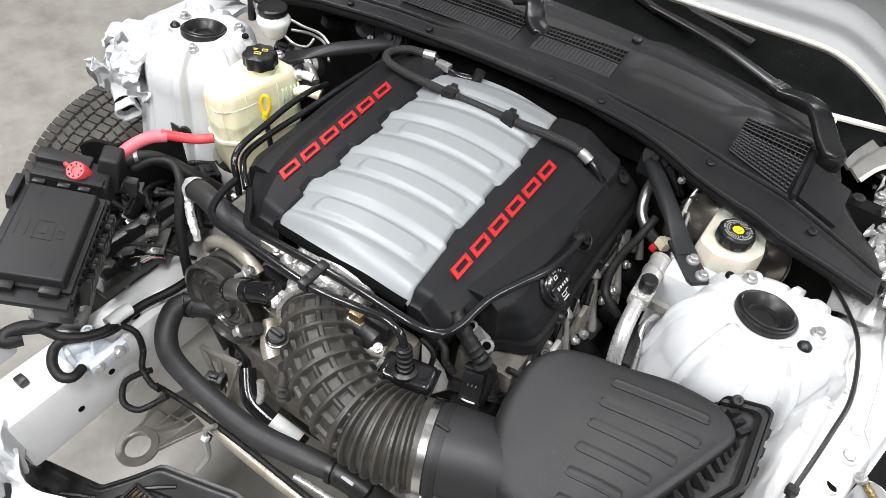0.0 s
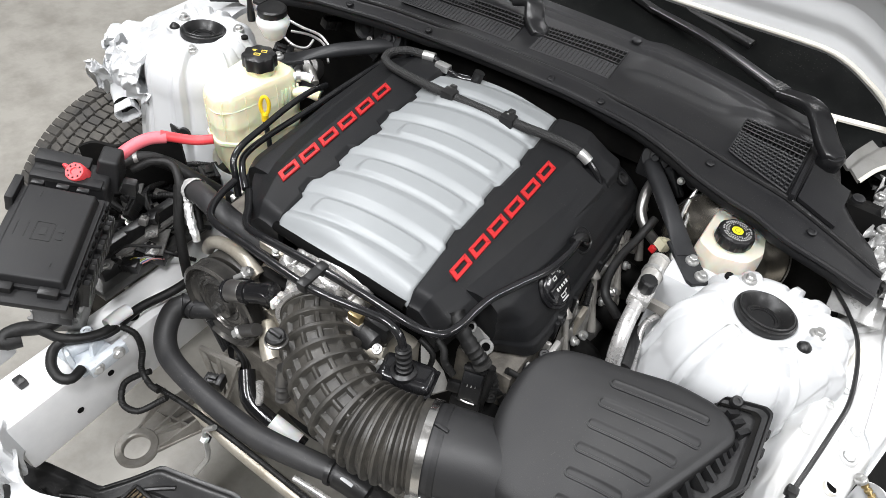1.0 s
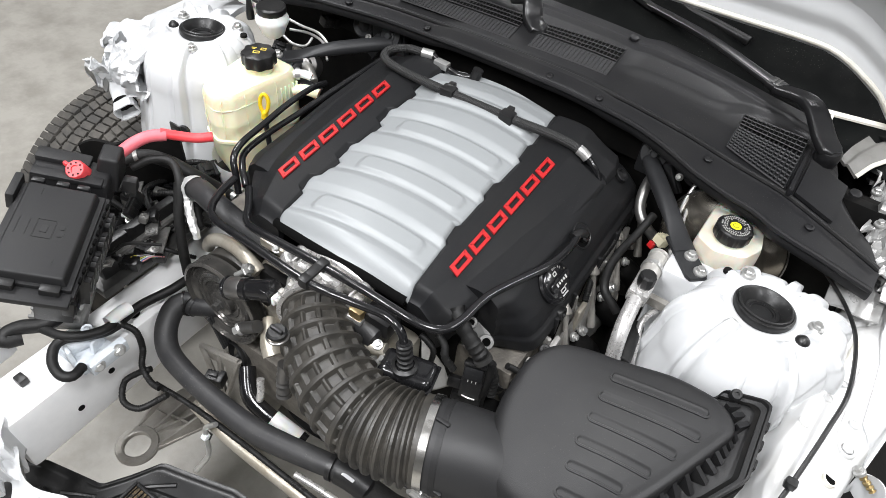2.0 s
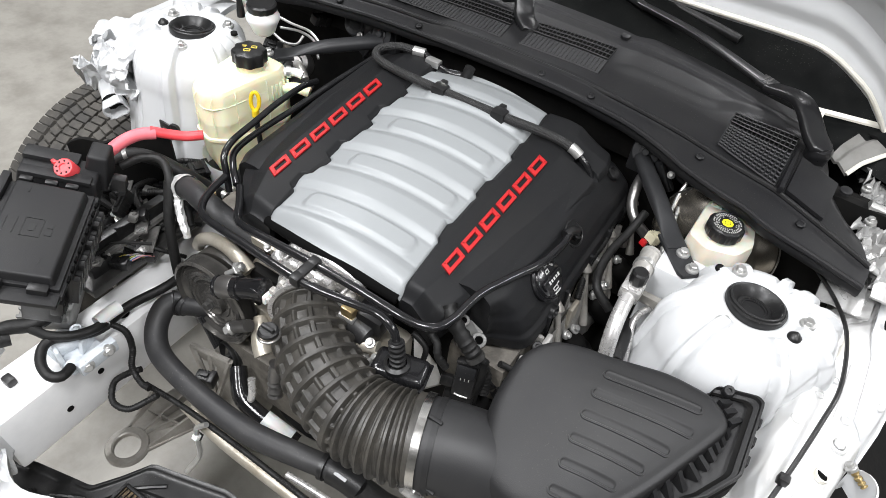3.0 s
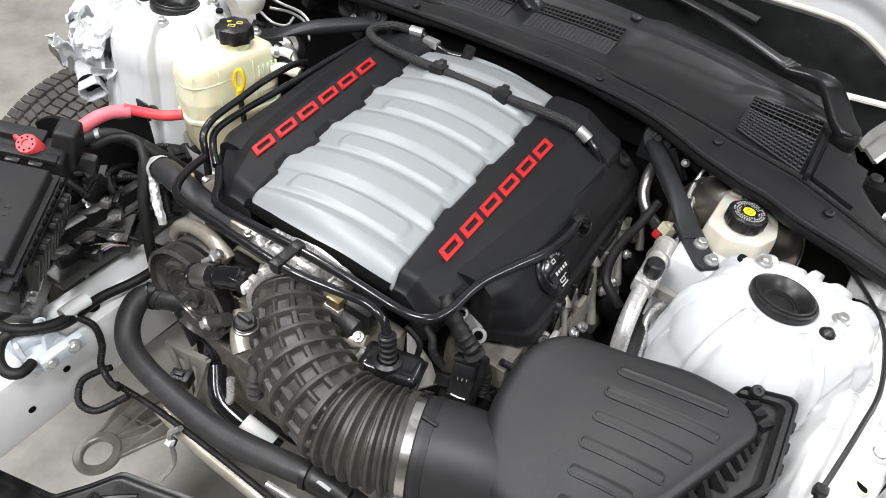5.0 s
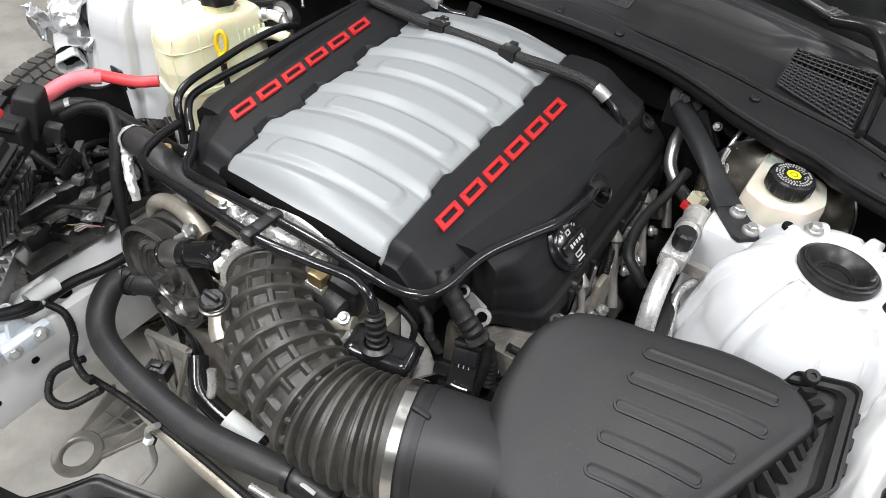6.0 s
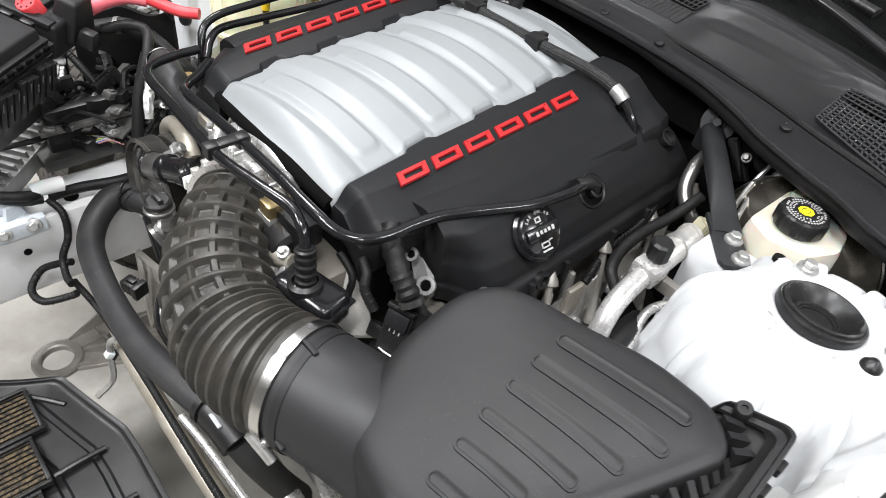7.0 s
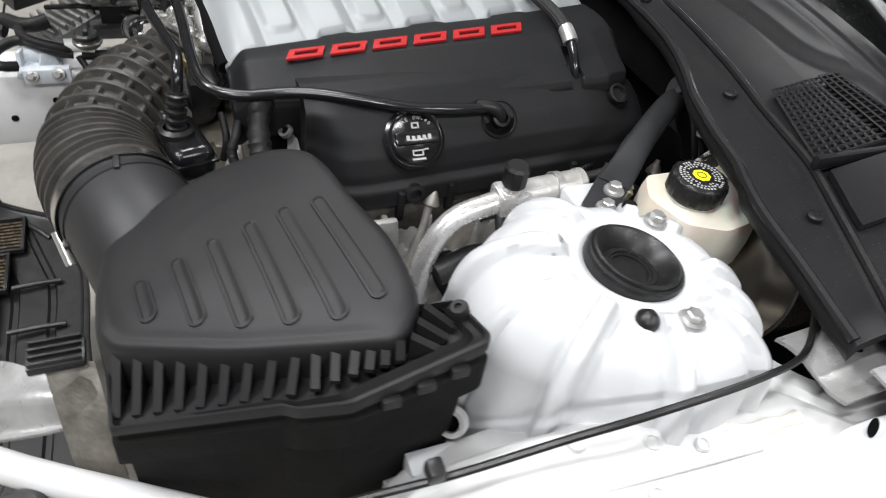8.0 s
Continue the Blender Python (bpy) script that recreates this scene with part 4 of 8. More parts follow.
TOWER_WALL = [(-3.15, 0.096), (-2.8, 0.117), (-2.4, 0.132), (-2.0, 0.136), (-1.55, 0.140), (-1.0, 0.120), (-0.5, 0.116), (0.0, 0.130), (0.5, 0.128), (0.8, 0.110), (1.2, 0.096), (2.0, 0.088), (2.72, 0.090), (3.15, 0.096)]
TOWER_RIBS = [(-2.72, 0.0080, 0.0081), (-2.0, 0.0095, 0.0115), (-1.48, 0.0050, 0.0030), (-0.93, 0.0080, 0.0121), (-0.20, 0.0075, 0.0108), (0.46, 0.0075, 0.0097), (0.84, 0.0070, 0.0092), (1.22, 0.0070, 0.0088), (2.05, 0.0075, 0.0081), (2.62, 0.0070, 0.0081)]


def strut_tower(sign):
    cx, cy = (0.551 if sign > 0 else -0.560), 0.209
    label = "white painted strut tower with pressed ribs" if sign > 0 else "white strut tower beside the crumpled front corner"
    t = thing("strut_tower", label, "strut tower", (cx, cy, 0.35), "strut towers")

    def f(u, v):
        a = -math.pi + 2 * math.pi * u
        edge, wall = lerp_table(a, TOWER_EDGE), lerp_table(a, TOWER_WALL)
        # the section: flat top, broad shoulder, drafted wall
        deep = min(0.115, 0.030 + 1.7 * (wall - edge))
        flat = edge - 0.026 - 0.30 * (wall - edge)
        if v < 0.28:
            k = v / 0.28
            r, z = 0.040 + (flat - 0.040) * k, 0.8165 - 0.004 * smoothstep(0.25, 0.0, k)
        elif v < 0.80:
            k = (v - 0.28) / 0.52 * math.pi / 2
            r, z = flat + (wall - flat) * math.sin(k) ** 0.92, 0.8165 - deep * (1 - math.cos(k))
        else:
            k = (v - 0.80) / 0.20
            r, z = wall + 0.085 * k, 0.8165 - deep - 0.42 * k
        for c, w, h in TOWER_RIBS:
            side = abs((a - c + math.pi) % (2 * math.pi) - math.pi) * r
            lift = h * (1 - smoothstep(w * 0.70, w * 1.12, side)) * smoothstep(0.055, 0.068, r) * (1 - 0.6 * smoothstep(0.78, 0.95, v))
            # a faint trough on each side of the rib
            lift -= 0.0028 * math.exp(-((side - w * 1.5) / (w * 0.4)) ** 2) * smoothstep(0.06, 0.075, r)
            lean = smoothstep(0.32, 0.55, v)
            r, z = r + lift * lean, z + lift * (1 - 0.75 * lean)
        return (cx + sign * r * math.cos(a), cy + r * math.sin(a), z)
    shell = part("shell", surface(260, 72, f), M_WHITE, t, angle=70)
    bmesh_weld(shell)
    m = Matrix.Translation((cx, cy, 0.8165))
    tip = m @ Matrix.Rotation(radians(-7.5), 4, "X") @ Matrix.Scale(0.91, 4)
    part("rubber_cap", lathe([(0.0475, -0.009), (0.0478, 0.001), (0.0465, 0.0035), (0.0440, 0.0045), (0.0425, 0.0040), (0.0418, 0.0070), (0.0400, 0.0080), (0.0375, 0.0065), (0.030, -0.005), (0.0275, -0.0095), (0.026, -0.0095), (0.0255, -0.0080), (0.0215, -0.0080), (0.021, -0.0098), (0.0185, -0.0098), (0.018, -0.012), (0, -0.012)], 64, tip), M_BLACK, t, "round black rubber strut cap", angle=30)
    for x, y in ((0.521, 0.146), (0.513, 0.255), (0.620, 0.216)):
        bolt(t, (sign * x, y, 0.8185), (0, 0, 1), 0.0085)
    hole = lathe([(0.010, -0.002), (0.0095, 0.004), (0.0075, 0.006), (0.004, 0.010), (0, 0.011)], 14, Matrix.Translation((sign * 0.610, 0.182, 0.8155)))
    part("plug", hole, M_BLACK, t, "small black rubber plug")
    part("plug", lathe([(0.007, -0.002), (0.0065, 0.003), (0, 0.004)], 10, Matrix.Translation((sign * 0.487, 0.245, 0.8155))), M_DARK, t)
    return t


strut_tower(1)
strut_tower(-1)


WING_EDGE = [(-0.30, 0.70), (0.0, 0.726), (0.04, 0.735), (0.11, 0.749), (0.14, 0.758), (0.2, 0.773), (0.3, 0.790), (0.45, 0.81), (0.7, 0.83)]


def wing_z(x, y):
    """Height of the inner wing's ledge."""
    inner = wing_inner(y)
    u = (x - inner) / (lerp_table(y, WING_EDGE) - inner)
    z = lerp_table(u, [(0, 0.690), (0.20, 0.712), (0.27, 0.736), (0.34, 0.751), (0.42, 0.756), (0.70, 0.758), (0.84, 0.754), (0.93, 0.742), (1, 0.700)])
    z += (0.744 + 0.03 * u - z) * smoothstep(0.34, 0.24, u) * smoothstep(0.10, 0.16, y)
    z -= 0.03 * smoothstep(0.10, -0.05, y) + 0.05 * smoothstep(-0.04, -0.16, y) + 0.05 * smoothstep(-0.14, -0.30, y)
    return z + 0.012 * smoothstep(0.25, 0.5, y)


def wing_inner(y):
    return 0.60 + 0.03 * smoothstep(0.02, -0.06, y) + 0.05 * smoothstep(-0.05, -0.16, y) + 0.068 * smoothstep(0.30, 0.36, y)


def apron():
    """The driver-side inner wing: ledge, flange and outer rail."""
    t = thing("inner_wing", "white painted inner wing with cream seam sealer", "inner wing", (0.72, 0.1, 0.3))

    def f(u, v):
        y = -0.30 + 0.98 * v
        inner = wing_inner(y)
        x = inner + (lerp_table(y, WING_EDGE) - inner) * u
        z = wing_z(x, y)
        z += 0.0012 * math.sin(y * 23 + u * 9) + 0.0018 * noise.noise((x * 18, y * 14, 3.0))
        # shallow pressed beads and dimples
        for hy in (-0.06, 0.03, 0.24):
            z += 0.004 * math.exp(-(((x - 0.690) / 0.011) ** 2 + ((y - hy) / 0.011) ** 2))
        z -= 0.0045 * math.exp(-((x - 0.668 - 0.10 * (y - 0.10)) / 0.0045) ** 2) * smoothstep(-0.02, 0.02, y) * smoothstep(0.17, 0.13, y)
        z += 0.005 * smoothstep(0.004, -0.004, x - 0.655 - 0.25 * (y - 0.10) - 0.004 * math.sin(y * 60)) * smoothstep(0.0, 0.03, y) * smoothstep(0.18, 0.15, y)
        return (x, y, z)
    part("ledge", surface(90, 200, f, (0, 0, -0.03)), M_PRIMER, t, angle=70)
    part("wheel_arch", surface(10, 30, lambda u, v: (0.600 + 0.04 * (1 - u), 0.005 + 0.285 * v, 0.30 + 0.39 * u), (0.02, 0, 0)), M_WHITE, t)

    # an outer panel laps over the ledge
    def lap(u, v):
        y = 0.132 + 0.50 * v
        x0 = lerp_table(y, [(0.13, 0.750), (0.140, 0.735), (0.152, 0.7245), (0.22, 0.726), (0.275, 0.7255), (0.32, 0.716), (0.60, 0.72)])
        x1 = lerp_table(y, WING_EDGE) + 0.004
        x = x0 + (x1 - x0) * u
        return (x, y, wing_z(min(x, x1 - 0.004), y) + 0.0042 + 0.010 * smoothstep(0.26, 0.36, y) - 0.0012 * smoothstep(0.06, 0.0, u))
    part("lapped_panel", surface(24, 70, lap, (0, 0, -0.0045)), M_WHITE, t, "white outer panel lapped over the ledge", angle=50)
    part("liner", surface(8, 20, lambda u, v: (0.70 + 0.42 * u, -0.30 + 1.1 * v, 0.58 - 0.25 * u + 0.02 * math.sin(v * 9)), (0, 0, -0.006)), M_DARK, t, "dark wheel arch liner")
    # seam sealer brushed along the foot of the tower
    part("sealer_bead", tube([(0.645, 0.140, 0.736), (0.650, 0.164, 0.741), (0.660, 0.185, 0.745), (0.678, 0.222, 0.750), (0.690, 0.262, 0.754), (0.692, 0.300, 0.756)], lambda d, T: 0.0060 + 0.0012 * math.sin(d * 190), 10), M_SEALER, t, "cream brushed seam sealer")
    part("sealer_bead", tube([(0.648, 0.150, 0.738), (0.641, 0.128, 0.733), (0.644, 0.092, 0.728), (0.640, 0.056, 0.722), (0.645, 0.024, 0.716)], lambda d, T: 0.0042 + 0.0012 * math.sin(d * 230), 10), M_SEALER, t, "cream brushed seam sealer")
    for x, y, r in ((0.677, 0.167, 0.0065), (0.715, 0.146, 0.0065), (0.659, 0.111, 0.0075), (0.690, 0.205, 0.0055), (0.752, 0.20, 0.006)):
        part("pressed_ring", lathe([(0, 0.0006), (r * 0.72, 0.0006), (r * 0.80, 0.0022), (r * 0.98, 0.0022), (r * 1.12, -0.0008)], 24, aim((x, y, wing_z(x, y) + (0.0045 if x > 0.73 else 0.0008)), (0.1, 0, 1))), M_PRIMER, t)
    p = Vector((0.714, 0.102, wing_z(0.714, 0.102) + 0.001))
    part("boss_washer", lathe([(0.0085, 0.0025), (0.0115, 0.0025), (0.0125, 0.001), (0.0130, -0.002)], 32, aim(p, (0.1, 0, 1))), M_PRIMER, t, "painted washer of a weld boss")
    part("boss_nut", lathe([(0.0078, 0.0), (0.0078, 0.0042), (0.0062, 0.0055), (0.0045, 0.0045), (0, 0.0045)], 6, aim(p, (0.1, 0, 1))), M_PRIMER, t, "painted hexagon weld nut", angle=20)
    p = Vector((0.707, 0.051, wing_z(0.707, 0.051) + 0.001))
    part("hole_sleeve", lathe([(0.0075, -0.004), (0.0078, 0.0030), (0.0100, 0.0032), (0.0105, -0.003)], 24, aim(p, (0.25, 0.1, 1))), M_SEALER, t, "pale sleeve of a round hole")
    part("round_hole", lathe([(0.0076, 0.0012), (0, 0.0012)], 20, aim(p, (0.25, 0.1, 1))), M_GAP_SHADE, t, "dark round hole")
    p = Vector((0.726, 0.329, wing_z(0.726, 0.329) + 0.022))
    part("oval_hole", lathe([(0.0085, 0.0), (0, 0.0)], 20, aim(p, (0.8, -0.3, 0.5)) @ Matrix.Scale(0.55, 4, (1, 0, 0))), M_GAP_SHADE, t, "dark oval hole")

    # folded hook bracket with a stud at the outer edge
    def hook(u, v):
        a = -0.6 + 3.4 * u
        return (0.757 + 0.020 * math.cos(a) + 0.004 * v, 0.078 + 0.026 * math.sin(a) * (1 - 0.3 * u), 0.735 - 0.045 * v + 0.008 * u)
    bracket = part("hook_bracket", surface(24, 8, hook, (0.0025, 0, 0)), M_WHITE, t, "curled white fender bracket", angle=50)
    part("stud", tube([(0.738, 0.087, 0.748), (0.762, 0.080, 0.735)], lambda d, T: 0.0042 + 0.0010 * math.copysign(1, math.sin(d * 900)), 10, 0.0015), M_BRASS, bracket, "plated fender stud")
    bolt(t, (0.737, 0.087, 0.749), (-0.7, 0.1, 0.6), 0.0062)
    part("inner_panel", surface(14, 26, lambda u, v: (0.43 + 0.21 * u, -0.05 + 0.26 * v + 0.05 * u, 0.50 + 0.06 * math.sin(u * 3) + 0.14 * u), (0, 0, -0.01)), M_PRIMER, t)
    part("front_post", rbox((0.06, 0.05, 0.30), (0.70, -0.36, 0.50), 0.01), M_WHITE, t)
    part("lug", lathe([(0.0135, -0.006), (0.0135, 0.0), (0.0120, 0.003), (0.0080, 0.003), (0.0075, -0.001), (0, -0.001)], 24, aim((0.592, 0.046, 0.705), (0.55, -0.65, 0.6))), M_PRIMER, t, "painted lug with a dark hole")
    part("lug_hole", lathe([(0.0072, 0.0), (0, 0.0)], 20, aim((0.592, 0.046, 0.705), (0.55, -0.65, 0.6))), M_GAP_SHADE, t)
    part("seam", tube([(0.66, -0.06, 0.720), (0.690, 0.02, wing_z(0.690, 0.02)), (0.700, 0.12, wing_z(0.70, 0.12)), (0.706, 0.25, wing_z(0.706, 0.25))], 0.0020, 8), M_PRIMER, t)
    part("cable_clip", rbox((0.014, 0.012, 0.014), (0.660, -0.004, 0.776), 0.003), M_BLACK, t, "black cable clip")
    return t


apron()


def rear_corner():
    """The scuttle corner by the hood hinge, driver side."""
    t = thing("corner_bracket", "white hinge bracket at the crumpled scuttle corner", "bracket", (0.62, 0.55, 0.7))
    A, B, C, D = Vector((0.560, 0.583, 0.866)), Vector((0.628, 0.750, 0.878)), Vector((0.690, 0.700, 0.866)), Vector((0.594, 0.559, 0.852))

    def f(u, v):
        p = A.lerp(B, v).lerp(D.lerp(C, v), u)
        return p + Vector((0, 0, 0.006 * math.sin(v * 3.5) + 0.006 * smoothstep(0.30, 0.45, u) - 0.012 * smoothstep(0.12, 0.0, v)))
    # The grey of this white sheet holds the shade of the hood.
    part("corner_sheet", surface(24, 30, f, (0, 0, -0.005)), M_SHADED_WHITE, t, "dusty white pressed corner sheet, darkened for the hood shade", angle=50)
    part("oval_hole", lathe([(0.0095, 0.0), (0, 0.0)], 20, Matrix.Translation((0.606, 0.645, 0.8795)) @ Matrix.Scale(0.55, 4, (0.5, 0.85, 0))), M_GAP_SHADE, t)
    part("seam_lip", tube([f(1, k / 8) for k in range(9)], 0.004, 8), M_SEALER, t, "cream sealed lip")

    # torn and crushed sheet along the outer edge
    def torn(u, v):
        p = Vector((0.612 + 0.012 * math.sin(v * 7), 0.60, 0.842)).lerp(Vector((0.668, 0.372, 0.815)), v) + Vector((0.085, 0.035, -0.030)) * u
        k = abs(noise.noise((u * 5, v * 9, 2.0)))
        q = noise.noise((u * 9, v * 16, 6.0))
        return p + Vector((0.010 * q, 0.014 * k, 0.050 * k + 0.016 * q - 0.012))
    part("crushed_sheet", surface(26, 52, torn, (0, 0, -0.003)), M_FOLD, t, "crushed bright sheet metal", angle=14)
    part("hinge_pin", tube([(0.640, 0.50, 0.846), (0.668, 0.505, 0.842)], 0.009, 14), M_STEEL, t)
    for x, y in ((0.648, 0.455), (0.630, 0.535)):
        bolt(t, (x, y, 0.850), (-0.2, 0, 1), 0.007)
    part("lower_plate", surface(12, 12, lambda u, v: (0.628 + 0.075 * u, 0.325 + 0.10 * v, 0.772 + 0.012 * u + 0.012 * v + 0.004 * math.sin(u * 6)), (0, 0, -0.004)), M_FOLD, t, "dull lower hinge plate")
    part("plate_hole", lathe([(0.005, 0.0), (0, 0.0)], 16, Matrix.Translation((0.664, 0.372, 0.7885))), M_GAP_SHADE, t)
    part("apron_strip", rbox((0.05, 0.10, 0.004), (0.715, 0.40, 0.800), 0.001), M_FOLD, t)


rear_corner()


def frame_rail():
    t = thing("frame_rail", "pale grey painted front chassis rail with holes", "chassis rail", (-0.36, -0.1, 0.38))
    bm = rbox((0.092, 0.80, 0.135), (-0.362, -0.075, 0.4525), 0.010)
    rail = part("rail_box", bm, M_RAIL, t)
    part("crushed_end", surface(18, 18, lambda u, v: (-0.415 + 0.115 * u + 0.008 * math.sin(v * 17), -0.475 - 0.06 * v + 0.012 * math.sin(u * 11), 0.525 - 0.03 * v + 0.014 * math.sin(u * 9 + v * 7)), (0, 0.006, -0.09)), M_WHITE, t, "torn and crushed rail end")
    part("torn_flap", surface(14, 10, lambda u, v: (-0.33 + 0.13 * u, -0.49 - 0.035 * v + 0.012 * math.sin(u * 8), 0.46 + 0.03 * math.sin(u * 5 + v * 3)), (0, 0, -0.003)), M_WHITE, t, "torn white sheet edge")
    for y, z in ((-0.30, 0.47), (-0.37, 0.44), (-0.20, 0.46)):
        part("hole", lathe([(0.006, 0), (0.006, 0.002), (0, 0.0022)], 12, aim((-0.3165, y, z), (1, 0, 0))), M_DARK, rail)
    part("hole", lathe([(0.011, 0), (0.011, 0.001), (0, 0.0012)], 16, Matrix.Translation((-0.345, -0.215, 0.5205))), M_DARK, rail)
    # bolted casting: a plate with a saddle between two cheeks
    o = Vector((-0.340, -0.312, 0.522))
    bracket = part("bracket", rbox((0.078, 0.066, 0.008), o + Vector((0, 0, 0.004)), 0.003), M_CASTING, t, "pale blue-grey cast mounting bracket")
    part("saddle", lathe([(0, -0.024), (0.017, -0.024), (0.019, -0.020), (0.015, -0.010), (0.015, 0.010), (0.019, 0.020), (0.017, 0.024), (0, 0.024)], 24, aim(o + Vector((-0.012, 0.0, 0.016)), (0.35, 0.9, 0.1))), M_CASTING, bracket)
    for dx, dy, yaw in ((-0.030, -0.010, 20), (0.012, 0.014, 20), (-0.004, -0.026, 75)):
        part("cheek", rbox((0.010, 0.040, 0.034), (0, 0, 0.014), 0.004, Matrix.Translation(o + Vector((dx, dy, 0))) @ Matrix.Rotation(radians(yaw), 4, "Z"), taper=(0.8, 0.5)), M_CASTING, bracket)
    part("bracket_eye", lathe([(0.004, 0.004), (0.009, 0.004), (0.011, 0.0), (0.011, -0.010)], 18, Matrix.Translation(o + Vector((-0.028, 0.024, 0.012)))), M_CASTING, bracket)
    part("flange", rbox((0.016, 0.07, 0.026), (-0.300, -0.300, 0.529), 0.003), M_CASTING, t, "painted bolted flange")
    for p in ((-0.291, -0.283, 0.534), (-0.293, -0.322, 0.532)):
        bolt(t, p, (0.9, -0.2, 0.4), 0.0085)
    part("clip", rbox((0.02, 0.016, 0.016), (-0.37, -0.41, 0.528), 0.004), M_BLACK, t, "black plastic clip")
    # white stub at the crushed corner
    part("stub", rbox((0.06, 0.10, 0.13), (-0.475, -0.42, 0.56), 0.015, taper=(0.7, 0.8)), M_WHITE, t, "bent white sheet stub")
    return t


frame_rail()


def crumple():
    """Passenger-side inner wing: a ledge whose front end is torn and folded down."""
    t = thing("crumpled_wing", "crumpled torn white inner wing at the damaged corner", "inner wing", (-0.68, 0.2, 0.45))

    def front(u):
        return 0.075 + 0.06 * u + 0.025 * noise.noise((u * 6, 0.3, 7.0))

    def ledge(u, v):
        x = -0.598 - 0.185 * u - 0.012 * noise.noise((v * 9, 2.0, u * 3))
        y = front(u) + (0.62 - front(u)) * v
        near = smoothstep(0.35, 0.0, v)
        z = 0.792 - 0.045 * u + near * (0.030 * abs(noise.noise((u * 7, v * 9, 3.0))) - 0.014 * abs(noise.noise((u * 15, v * 17, 8.0))) - 0.008 * math.sin(u * 17 + v * 9))
        return (x, y, z)
    part("ledge", surface(60, 90, ledge, (0, 0, -0.012)), M_WHITE, t, angle=22)

    def fold(u, v):
        p = Vector(ledge(u, 0))
        k = noise.noise((u * 8, v * 5, 1.0))
        q = noise.noise((u * 6, v * 8, 5.0)) + 0.22 * abs(noise.noise((u * 14, v * 12, 4.0)))
        k += 0.25 * abs(noise.noise((u * 12, v * 10, 9.0)))
        return (p.x + 0.05 * v * (0.6 + u) + 0.028 * k, p.y - 0.025 * math.sin(v * 5) + 0.03 * q, p.z - 0.15 * v * (1 - 0.35 * abs(u - 0.4)) + 0.02 * k)
    part("folded_front", surface(70, 56, fold, (0.003, 0.004, 0)), M_WHITE, t, "folded and torn front edge", angle=20)
    # torn box end
    m = aim((-0.728, 0.110, 0.685), (0.085, -0.055, -0.019), 25)
    bm = bmesh.new()
    rings = []
    for h, r in ((0.0, 0.019), (0.036, 0.022), (0.073, 0.020), (0.103, 0.023), (0.103, 0.020), (0.073, 0.018)):
        rings.append([bm.verts.new(m @ Vector((r * (1 + 0.25 * noise.noise((k * 0.9, h * 40, 2.0))) * math.copysign(abs(math.cos(2 * math.pi * k / 24)) ** 0.5, math.cos(2 * math.pi * k / 24)),
                                               r * 0.8 * (1 + 0.25 * noise.noise((k * 0.8, h * 40, 6.0))) * math.copysign(abs(math.sin(2 * math.pi * k / 24)) ** 0.5, math.sin(2 * math.pi * k / 24)), h))) for k in range(24)])
    for a, b in zip(rings, rings[1:]):
        for k in range(24):
            bm.faces.new((a[k], a[(k + 1) % 24], b[(k + 1) % 24], b[k]))
    part("torn_box_end", bm, M_WHITE, t, "torn open box section", angle=30)
    # A dark disc paints the shade inside the open box section.
    part("box_inside_shade", lathe([(0.024, 0), (0, 0)], 16, m @ Matrix.Translation((0, 0, 0.079))), M_DARK, t, "dark disc painting the shaded inside of the box section")
    part("torn_flap", surface(16, 12, lambda u, v: (-0.788 + 0.055 * u + 0.012 * noise.noise((u * 4, v * 4, 9.0)), 0.075 + 0.05 * v, 0.685 + 0.022 * math.sin(u * 7) + 0.02 * noise.noise((u * 5, v * 6, 2.0))), (0, 0, -0.003)), M_WHITE, t, "torn bent flap", angle=30)
    part("torn_flap", surface(14, 10, lambda u, v: (-0.76 + 0.07 * u, 0.06 + 0.03 * v + 0.012 * math.sin(u * 9), 0.735 - 0.04 * v + 0.014 * noise.noise((u * 6, v * 6, 4.0))), (0, 0.003, 0)), M_WHITE, t, "torn bent flap", angle=30)
    part("inner_panel", surface(14, 16, lambda u, v: (-0.60 + 0.22 * u, -0.02 + 0.22 * v - 0.05 * u, 0.44 + 0.16 * v + 0.02 * math.sin(u * 5)), (0, 0, -0.01)), M_PRIMER, t)
    part("dark_plug", lathe([(0.012, 0), (0.011, 0.006), (0, 0.008)], 14, aim((-0.475, 0.06, 0.70), (0.4, -0.9, 0.2))), M_BLACK, t)
    return t


crumple()


